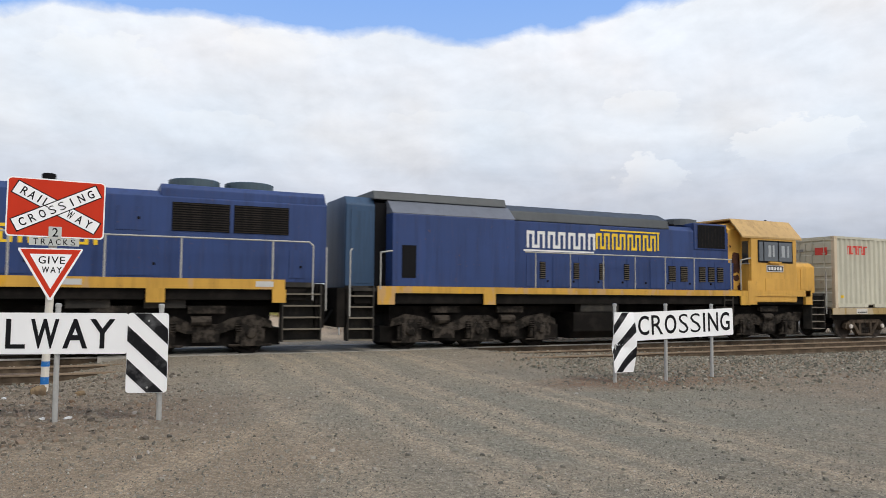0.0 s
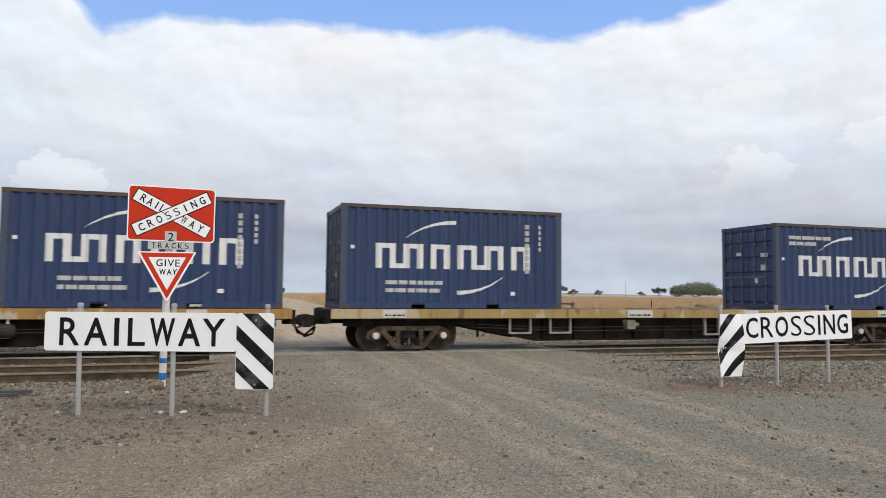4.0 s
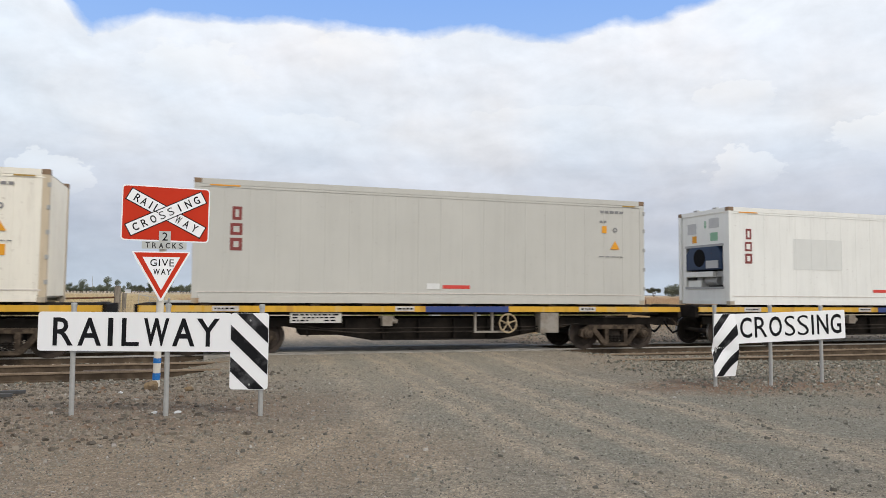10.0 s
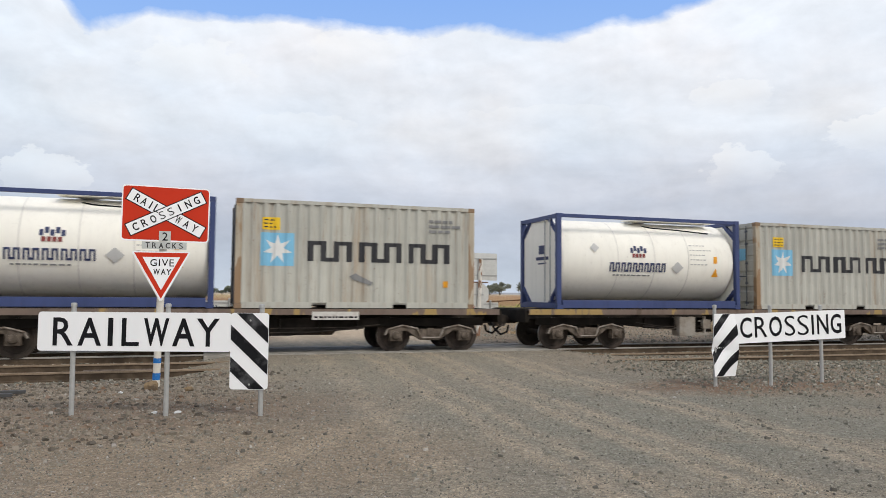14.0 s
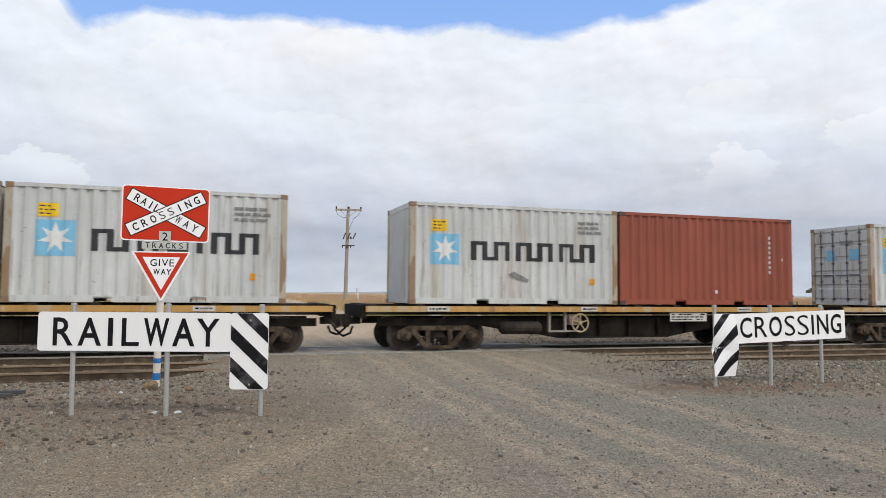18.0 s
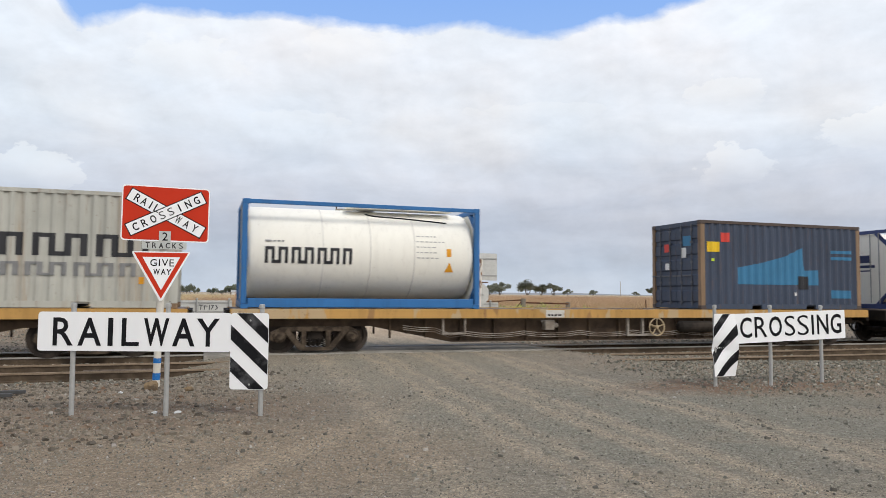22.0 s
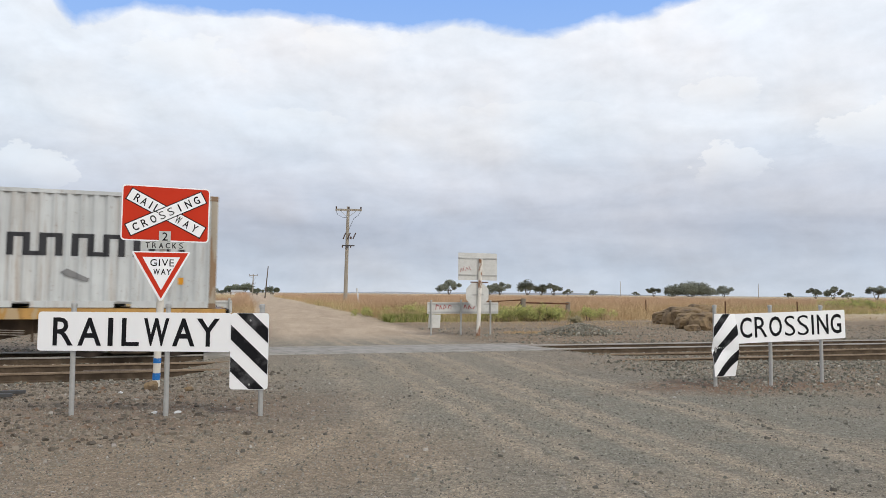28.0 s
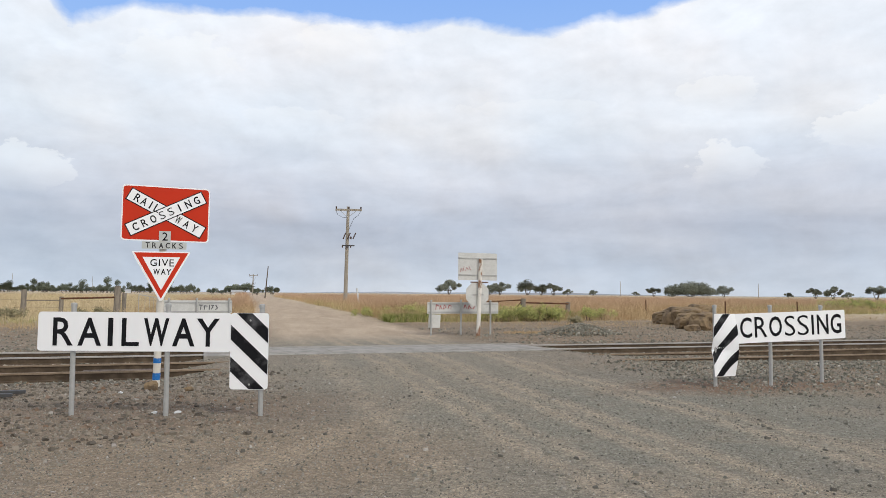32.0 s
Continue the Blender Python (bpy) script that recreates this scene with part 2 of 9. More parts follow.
def piece(name, me, mat, parent=None, label="", at=(0, 0, 0)):
    """One mesh object with its material on the object, so that alike pieces share mesh data."""
    mats = mat if isinstance(mat, (list, tuple)) else [mat]
    while len(me.materials) < len(mats):
        me.materials.append(None)
    ob = new(name, me)
    for s, mm in zip(ob.material_slots, mats):
        s.link = "OBJECT"
        s.material = mm
    ob.parent = parent
    ob.location = at
    if label:
        ob["label"] = label
    return ob


def part(name, shape, mat, parent=None, label="", at=(0, 0, 0), bevel=0.0, smooth=False):
    return piece(name, shape.mesh(name, bevel, smooth), mat, parent, label, at)


def thing(name, label, category, at=(0, 0, 0), group="", turn=0.0):
    ob = new(name)
    ob.empty_display_size = 0.3
    ob.location = at
    ob.rotation_euler = (0, 0, radians(turn))
    return tagged(ob, label, category, group)


CACHE = {}


def cached(key, build):
    if key not in CACHE:
        CACHE[key] = build()
    return CACHE[key]


def rounded(x0, x1, z0, z1, r, n=5):
    out = []
    for cx, cz, a0 in ((x1 - r, z0 + r, -90), (x1 - r, z1 - r, 0), (x0 + r, z1 - r, 90), (x0 + r, z0 + r, 180)):
        out += [(cx + r * math.cos(radians(a0 + 90 * i / n)), cz + r * math.sin(radians(a0 + 90 * i / n))) for i in range(n + 1)]
    return out


def letter_outline(text, bold=0.0):
    cu = bpy.data.curves.new("word", "FONT")
    cu.body, cu.offset, cu.resolution_u = text, bold, 3
    ob = bpy.data.objects.new("word", cu)
    scene.collection.objects.link(ob)
    me = bpy.data.meshes.new_from_object(ob.evaluated_get(bpy.context.evaluated_depsgraph_get()))
    bpy.data.objects.remove(ob)
    co = np.array([v.co[:] for v in me.vertices])
    faces = [tuple(p.vertices) for p in me.polygons]
    bpy.data.meshes.remove(me)
    return co, faces


def word_mesh(text, width, height, bold=0.0, stroke=0.0):
    """Text as a mesh in x and z, its lower left corner at the origin, fitted to width and height, facing -y.
    stroke: breadth of the stems as a share of the height, whatever the letter's own breadth."""
    if stroke:
        co, faces = letter_outline(text)
        size = co.max(0) - co.min(0)
        stem = cached("stem", lambda: np.ptp(letter_outline("I")[0][:, 0]))
        bold = (stroke * size[1] * min(1.3, max(0.8, (size[0] / size[1]) / (width / height))) - stem) / 2
    co, faces = letter_outline(text, bold)
    lo, hi = co.min(0), co.max(0)
    s = Shape()
    v = [((c[0] - lo[0]) / (hi[0] - lo[0]) * width, 0.0, (c[1] - lo[1]) / (hi[1] - lo[1]) * height) for c in co]
    s.add(v, faces)
    return s.mesh("letters")

# ---- ground, road, tracks ----
ROAD_SLOPE = 0.052
RAIL_Z = -0.034      # rail tops
ROAD_X = 3.99


def road_x(y):
    return ROAD_X + ROAD_SLOPE * y


def smooth01(v, a, b):
    t = min(1.0, max(0.0, (v - a) / (b - a)))
    return t * t * (3 - 2 * t)


def ground_z(x, y):
    """Height of the ground."""
    bump = 0.035 * noise.noise((x * 0.25, y * 0.25, 0.3)) + 0.015 * noise.noise((x * 1.3, y * 1.3, 4.1))
    z = -0.10 + bump
    bed = smooth01(y, 13.35, 14.5) * (1 - smooth01(y, 20.4, 21.9))
    on_road = 1 - smooth01(abs(x - road_x(y)), 4.0, 5.6)
    z = z * (1 - bed) + bed * ((-0.205 + 0.115 * (1 - smooth01(y, 16.7, 18.2)) * (1 - smooth01(x - road_x(y), 5, 13)) * smooth01(x - road_x(y), -6, -3)) * (1 - on_road) - 0.03 * on_road + 0.2 * bump * (1 - on_road))
    if y > 22:
        z += 0.12 * smooth01(y, 22, 50) * noise.noise((x * 0.05, y * 0.06, 9)) + (0.35 * smooth01(y, 33, 134) * smooth01(-(x - road_x(y)), -30, 5) if y < 4000 else 0)
        z += 1.25 * smooth01(y, 109, 360) * smooth01(x - road_x(y), 0, 60)
    return z


def ground_material():
    m = Nodes("crossing_ground")
    p = m.n.new("ShaderNodeNewGeometry").outputs["Position"]
    sep = m.n.new("ShaderNodeSeparateXYZ")
    m.link(p, sep.inputs[0])
    x, y = sep.outputs[0], sep.outputs[1]
    edge = m.noise(p, 0.16, 4)
    patch = m.noise(p, 0.55, 6, 0.6)
    mottle = m.noise(p, 2.3, 6, 0.68)
    wander = m.math("MULTIPLY", m.math("SUBTRACT", m.noise(p, 0.30, 3), 0.5), 1.1)
    across = m.math("SUBTRACT", m.math("SUBTRACT", x, m.math("MULTIPLY", y, ROAD_SLOPE)), ROAD_X)
    comb = m.n.new("ShaderNodeCombineXYZ")
    m.link(m.math("ADD", across, wander), comb.inputs[0])
    m.link(m.math("MULTIPLY", y, 0.30), comb.inputs[1])
    lane = m.noise(comb.outputs[0], 0.9, 7, 0.68, 0.5)

    def streak(centre, half, cut=0.5):
        """A worn tyre line along the road, broken by noise."""
        d = m.math("ABSOLUTE", m.math("SUBTRACT", m.math("ADD", across, m.math("MULTIPLY", wander, 0.35)), centre))
        return m.math("MULTIPLY", m.ramp(m.math("DIVIDE", d, half), [(0.15, 1.0), (1.0, 0.0)]), m.ramp(mottle, [(cut - 0.16, 0.0), (cut + 0.12, 1.0)]))

    def spot(cx, cy, rx, ry):
        """A patch of ground with a ragged edge."""
        dx = m.math("DIVIDE", m.math("SUBTRACT", x, cx), rx)
        dy = m.math("DIVIDE", m.math("SUBTRACT", y, cy), ry)
        d = m.math("SQRT", m.math("ADD", m.math("MULTIPLY", dx, dx), m.math("MULTIPLY", dy, dy)))
        d = m.math("ADD", d, m.math("MULTIPLY", m.math("SUBTRACT", patch, 0.5), 1.3))
        return m.ramp(m.math("MULTIPLY", d, 0.5), [(0.30, 1.0), (0.62, 0.0)])

    dist = m.math("ADD", m.math("ABSOLUTE", across), m.math("MULTIPLY", m.math("SUBTRACT", edge, 0.5), 9.0))
    on_road = m.ramp(m.math("DIVIDE", dist, 10.0), [(0.18, 1.0), (0.62, 0.0)])
    far = m.ramp(m.math("DIVIDE", y, 100.0), [(0.222, 0.0), (0.28, 1.0)])
    earth = m.mix(m.ramp(mottle, [(0.36, 0.0), (0.64, 1.0)]), (0.205, 0.162, 0.118), (0.262, 0.215, 0.160))
    stone = m.mix(m.ramp(lane, [(0.38, 0.0), (0.66, 1.0)]), (0.232, 0.208, 0.163), (0.268, 0.236, 0.178))
    near = m.mix(on_road, earth, stone)
    near = m.mix(m.math("MULTIPLY", spot(6.69, 8.04, 4.0, 3.2), 0.75), near, (0.215, 0.206, 0.164))
    near = m.mix(m.math("MULTIPLY", spot(0.36, 7.2, 2.6, 1.6), 0.75), near, (0.270, 0.208, 0.143))
    near = m.mix(m.math("MULTIPLY", spot(-0.25, 10.22, 2.6, 1.6), 0.75), near, (0.185, 0.134, 0.094))
    near = m.mix(m.math("MULTIPLY", spot(13.5, 23.2, 5.5, 2.6), 0.8), near, (0.225, 0.160, 0.104))
    near = m.mix(m.math("MULTIPLY", spot(8.9, 10.47, 2.4, 1.0), 0.85), near, (0.190, 0.110, 0.068))
    for c, half, cut in ((0.02, 0.24, 0.34), (0.46, 0.26, 0.36), (-0.80, 0.20, 0.42), (-1.22, 0.24, 0.40), (1.72, 0.26, 0.38), (2.15, 0.24, 0.42), (-2.3, 0.34, 0.50)):
        near = m.mix(m.math("MULTIPLY", streak(c, half, cut), 0.66), near, (0.385, 0.310, 0.222))
    near = m.mix(m.math("MULTIPLY", m.ramp(m.noise(p, 0.85, 6, 0.65, 0.4), [(0.50, 0.0), (0.66, 1.0)]), 0.40), near, (0.310, 0.250, 0.180))
    near = m.mix(m.math("MULTIPLY", m.ramp(m.noise(p, 1.25, 5, 0.6, 0.6), [(0.55, 0.0), (0.68, 1.0)]), 0.35), near, (0.165, 0.150, 0.125))
    turn = m.math("ABSOLUTE", m.math("SUBTRACT", m.math("MULTIPLY", x, 0.814), m.math("ADD", m.math("MULTIPLY", y, 0.581), -3.53)))
    turn = m.math("MULTIPLY", m.ramp(m.math("DIVIDE", turn, 0.35), [(0.1, 1.0), (1.0, 0.0)]), m.ramp(m.math("DIVIDE", y, 20.0), [(0.34, 1.0), (0.56, 0.0)]))
    near = m.mix(m.math("MULTIPLY", m.math("MULTIPLY", turn, m.ramp(mottle, [(0.30, 0.25), (0.55, 1.0)])), 0.85), near, (0.355, 0.280, 0.195))
    dirt_road = m.mix(m.ramp(lane, [(0.32, 0.0), (0.64, 1.0)]), (0.37, 0.285, 0.198), (0.50, 0.395, 0.282))
    verge = m.mix(m.ramp(mottle, [(0.38, 0.0), (0.62, 1.0)]), (0.200, 0.148, 0.098), (0.272, 0.215, 0.150))
    field = m.mix(m.ramp(m.noise(p, 0.05, 6), [(0.35, 0.0), (0.65, 1.0)]), (0.40, 0.315, 0.205), (0.52, 0.425, 0.295))
    grassy = m.ramp(m.math("DIVIDE", m.math("ADD", y, m.math("MULTIPLY", m.math("SUBTRACT", patch, 0.5), 8.0)), 100.0), [(0.352, 0.0), (0.452, 1.0)])
    beyond = m.mix(m.ramp(m.math("DIVIDE", m.math("ABSOLUTE", across), 10.0), [(0.26, 1.0), (0.36, 0.0)]), m.mix(grassy, verge, field), dirt_road)
    c = m.mix(far, near, beyond)

    def cells(scale):
        v = m.n.new("ShaderNodeTexVoronoi")
        v.inputs["Scale"].default_value = scale
        m.link(p, v.inputs["Vector"])
        q = m.n.new("ShaderNodeSeparateColor")
        m.link(v.outputs["Color"], q.inputs[0])
        return v, q
    fine = m.noise(p, 38.0, 5, 0.8)
    grain_c = cells(80.0)[1]
    grit, grit_c = cells(24.0)
    c = m.mix(1.0, c, m.ramp(grain_c.outputs[0], [(0.0, 0.70), (0.5, 1.0), (0.9, 1.18), (1.0, 1.6)]), "MULTIPLY")
    c = m.mix(1.0, c, m.ramp(grit_c.outputs[1], [(0.0, 0.82), (0.5, 1.0), (1.0, 1.2)]), "MULTIPLY")
    c = m.mix(m.math("MULTIPLY", m.ramp(fine, [(0.34, 1.0), (0.50, 0.0)]), 0.55), c, (0.060, 0.050, 0.042))
    m.bump(m.math("ADD", fine, m.math("MULTIPLY", grit.outputs["Distance"], 0.8)), 0.7, 0.02)
    return m.done(c, 0.95, 0.0, 0.15)


def sheet():
    """The ground as one grid whose lines crowd together near the crossing."""
    def lines(near0, near1, step, far0, far1):
        out = list(np.arange(near0, near1, step))
        g, s = near1, step
        while g < far1:
            out.append(g)
            s *= 1.22
            g += s
        out.append(far1)
        g, s = near0, step
        while g > far0:
            s *= 1.22
            g -= s
            out.append(max(g, far0))
        return sorted(set(round(float(v), 3) for v in out))
    xs, ys = lines(-12, 34, 0.35, -2600, 2600), lines(2, 36, 0.35, -2600, 2900)
    v = [(x, y, ground_z(x, y)) for y in ys for x in xs]
    n = len(xs)
    f = [(j * n + i, j * n + i + 1, (j + 1) * n + i + 1, (j + 1) * n + i) for j in range(len(ys) - 1) for i in range(n - 1)]
    me = bpy.data.meshes.new("ground")
    me.from_pydata(v, [], f)
    me.polygons.foreach_set("use_smooth", [True] * len(f))
    return me


ground = piece("ground", sheet(), ground_material())
tagged(ground, "grey brown gravel crossing ground running out to dry fields", "ground", kind="structure")

RAILS = {"far": 19.12, "near": 15.68}
RAIL_POLY = [(-0.07, -0.17), (0.07, -0.17), (0.07, -0.155), (0.012, -0.135), (0.012, -0.045), (0.036, -0.035), (0.036, -0.003),
             (0.03, 0.0), (-0.03, 0.0), (-0.036, -0.003), (-0.036, -0.035), (-0.012, -0.045), (-0.012, -0.135), (-0.07, -0.155)]
rail_me = Shape().along(RAIL_POLY, -900, 900).mesh("rail")
# head faces take the lighter tone, the web the one with painted shade
rail_me.polygons.foreach_set("material_index", [1 if p.center.z > -0.036 and p.normal.z > -0.5 else 0 for p in rail_me.polygons])
TRACKS = {}
for which, yc in RAILS.items():
    track = thing("railway_track", "pair of rusty steel rails on sleepers in grey ballast", "railway track", (0, yc, RAIL_Z), "tracks")
    track["kind"] = "structure"
    TRACKS[which] = track
    head = MAT["rail_top"] if which == "far" else MAT["rail_head"]
    for side in (-0.7525, 0.7525):
        piece("rail", rail_me, [MAT["rail_side"], head], track, at=(0, side, 0))

# crossing panels about the far track
slab = thing("crossing_panels", "pale grey concrete panels flush with the far track", "crossing", (4.63, RAILS["far"], RAIL_Z))
slab["kind"] = "structure"
for x0, x1 in ((-4.6, -1.55), (-1.53, 1.5), (1.52, 4.4)):
    for y0, y1 in ((-1.38, -0.80), (-0.70, 0.66), (0.80, 1.22)):
        s = Shape().box(x0, x1, y0, y1, -0.16, 0.014)
        part("panel", s, MAT["concrete"], slab, bevel=0.015)


def chips(count, place, size, mat, name, label, category, seed=1):
    """Fine gravel: small three-cornered chips, each a few faces."""
    rng = np.random.default_rng(seed)
    xy = place(rng, count)
    n = len(xy)
    s = size[0] + (size[1] - size[0]) * rng.random(n) ** 3.0
    a = rng.random(n)[:, None] * 6.283 + np.array([0, 1.57, 3.14, 4.71]) + rng.normal(0, 0.35, (n, 4))
    r = s[:, None] * (0.35 + 0.30 * rng.random((n, 4)))
    zz = np.array([ground_z(px, py) for px, py in xy])
    low = np.stack([xy[:, :1] + r * np.cos(a), xy[:, 1:2] + r * np.sin(a), np.repeat((zz - 0.002)[:, None], 4, 1)], -1)
    k = 0.25 + 0.35 * rng.random((n, 1))
    mid = np.stack([xy[:, 0] + rng.normal(0, 0.12, n) * s, xy[:, 1] + rng.normal(0, 0.12, n) * s], 1)
    lift = (s * (0.30 + 0.4 * rng.random(n)))[:, None] * (0.6 + 0.5 * rng.random((n, 2)))
    up = np.stack([np.stack([mid[:, 0] + k[:, 0] * (low[:, i, 0] - mid[:, 0]), mid[:, 1] + k[:, 0] * (low[:, i, 1] - mid[:, 1]), zz + lift[:, i // 2]], -1) for i in (0, 2)], 1)
    v = np.concatenate([low, up], 1)
    tri = np.array([(0, 1, 4), (1, 2, 5), (2, 3, 5), (3, 0, 4), (1, 5, 4), (3, 4, 5)])
    f = (tri[None] + (np.arange(n) * 6)[:, None, None]).reshape(-1, 3)
    me = bpy.data.meshes.new(name)
    me.vertices.add(n * 6)
    me.vertices.foreach_set("co", v.reshape(-1))
    me.loops.add(f.size)
    me.loops.foreach_set("vertex_index", f.reshape(-1))
    me.polygons.add(len(f))
    me.polygons.foreach_set("loop_start", np.arange(len(f)) * 3)
    me.polygons.foreach_set("use_smooth", np.zeros(len(f), bool))
    me.update(calc_edges=True)
    return tagged(piece(name, me, mat), label, category, kind="stuff")


def stones(count, place, size, mat, name, label, category, flat=0.75, seed=1):
    """Crushed stone: many small irregular blocks in one mesh."""
    rng = np.random.default_rng(seed)
    xy = place(rng, count)
    n = len(xy)
    base = np.array([(x, y, z) for z in (-1, 1) for y in (-1, 1) for x in (-1, 1)], float)
    s = size[0] + (size[1] - size[0]) * rng.random(n) ** 3.2
    v = base[None] * (0.38 + 0.85 * rng.random((n, 8, 3))) * 0.5
    v[:, 4:, :2] *= 0.72
    v = v * s[:, None, None]
    v[..., 2] *= flat
    a, b = rng.random(n) * 6.283, (rng.random(n) - 0.5) * 1.0
    ca, sa_, cb, sb = np.cos(a)[:, None], np.sin(a)[:, None], np.cos(b)[:, None], np.sin(b)[:, None]
    x, y, z = v[..., 0], v[..., 1], v[..., 2]
    y, z = y * cb - z * sb, y * sb + z * cb
    x, y = x * ca - y * sa_, x * sa_ + y * ca
    zz = np.array([ground_z(px, py) for px, py in xy[:, :2]]) + (xy[:, 2] if xy.shape[1] > 2 else 0)
    v = np.stack([x + xy[:, :1], y + xy[:, 1:2], z + (zz + s * 0.16)[:, None]], -1)
    quad = np.array([(0, 2, 3, 1), (4, 5, 7, 6), (0, 1, 5, 4), (2, 6, 7, 3), (0, 4, 6, 2), (1, 3, 7, 5)])
    f = (quad[None] + (np.arange(n) * 8)[:, None, None]).reshape(-1, 4)
    me = bpy.data.meshes.new(name)
    me.vertices.add(n * 8)
    me.vertices.foreach_set("co", v.reshape(-1))
    me.loops.add(f.size)
    me.loops.foreach_set("vertex_index", f.reshape(-1))
    me.polygons.add(len(f))
    me.polygons.foreach_set("loop_start", np.arange(len(f)) * 4)
    me.polygons.foreach_set("use_smooth", np.zeros(len(f), bool))
    me.update(calc_edges=True)
    me.validate()
    return tagged(piece(name, me, mat), label, category, kind="stuff")


def from_road(x, y):
    return x - ROAD_X - ROAD_SLOPE * y


def ballast_place(rng, n):
    x = rng.uniform(-9, 33, n)
    y = rng.uniform(13.6, 21.9, n)
    keep = np.abs(from_road(x, y)) > 4.3 + rng.random(n) * 1.5
    for yc in RAILS.values():
        for side in (-0.7525, 0.7525):
            keep &= np.abs(y - yc - side) > 0.10
    return np.stack([x, y], 1)[keep]


def right_shoulder(rng, n):
    x, y = rng.uniform(5.5, 24, n), rng.uniform(8.9, 14.6, n)
    keep = (from_road(x, y) > 3.0 + rng.random(n) * 1.8) & (rng.random(n) < np.clip((y - 8.5) / 2.7, 0.05, 1.0))
    return np.stack([x, y], 1)[keep]


def left_shoulder(rng, n):
    x, y = rng.uniform(-5.8, 4.6, n), 14.2 - 6.2 * rng.random(n) ** 1.5
    keep = -from_road(x, y) > 3.0 + rng.random(n) * 1.8
    return np.stack([x, y], 1)[keep]


def road_place(rng, n):
    d = 3.8 + 11.5 * rng.random(n) ** 1.2
    a = np.radians(rng.uniform(-18, 56, n))
    return np.stack([d * np.sin(a), d * np.cos(a)], 1)


def crossing_place(rng, n):
    x, y = rng.uniform(-3.5, 18, n), rng.uniform(7.2, 18.0, n)
    keep = (np.abs(y - RAILS["near"]) > 0.9) | (np.abs(from_road(x, y)) < 4.5)
    return np.stack([x, y], 1)[keep]


def verge_place(rng, n):
    x, y = rng.uniform(-12, 36, n), rng.uniform(21.3, 31.5, n)
    keep = np.abs(from_road(x, y)) > 3.5
    return np.stack([x, y], 1)[keep]


def heap_place(rng, n):
    r, a = rng.random(n) ** 0.7, rng.random(n) * 6.283
    x, y = 14.26 + 1.8 * r * np.cos(a), 25.96 + 1.1 * r * np.sin(a)
    return np.stack([x, y, 0.42 * (1 - r ** 1.2)], 1)


stones(46000, ballast_place, (0.024, 0.075), MAT["ballast"], "ballast", "grey crushed rock ballast round the rails", "ballast", seed=2)
stones(22000, right_shoulder, (0.018, 0.075), MAT["ballast"], "shoulder_gravel", "loose grey broken stone beside the CROSSING board", "gravel", seed=3)
stones(12000, left_shoulder, (0.014, 0.085), MAT["dark_stone"], "shoulder_stone", "dark brown broken stone under the RAILWAY board", "gravel", flat=0.55, seed=7)
chips(110000, road_place, (0.005, 0.026), MAT["gravel"], "road_gravel", "fine loose gravel on the dirt road", "gravel", seed=4)
chips(34000, crossing_place, (0.012, 0.042), MAT["gravel"], "crossing_gravel", "coarser loose gravel before the crossing", "gravel", seed=8)
stones(1500, road_place, (0.018, 0.06), MAT["gravel"], "loose_stone", "scattered loose stones on the dirt road", "stones", flat=0.6, seed=21)
stones(11000, verge_place, (0.02, 0.085), MAT["ballast"], "verge_gravel", "scattered ballast on the far verge", "gravel", seed=5)
stones(2600, heap_place, (0.04, 0.11), MAT["ballast"], "stone_heap", "low heap of grey ballast stone", "stone heap", seed=6)

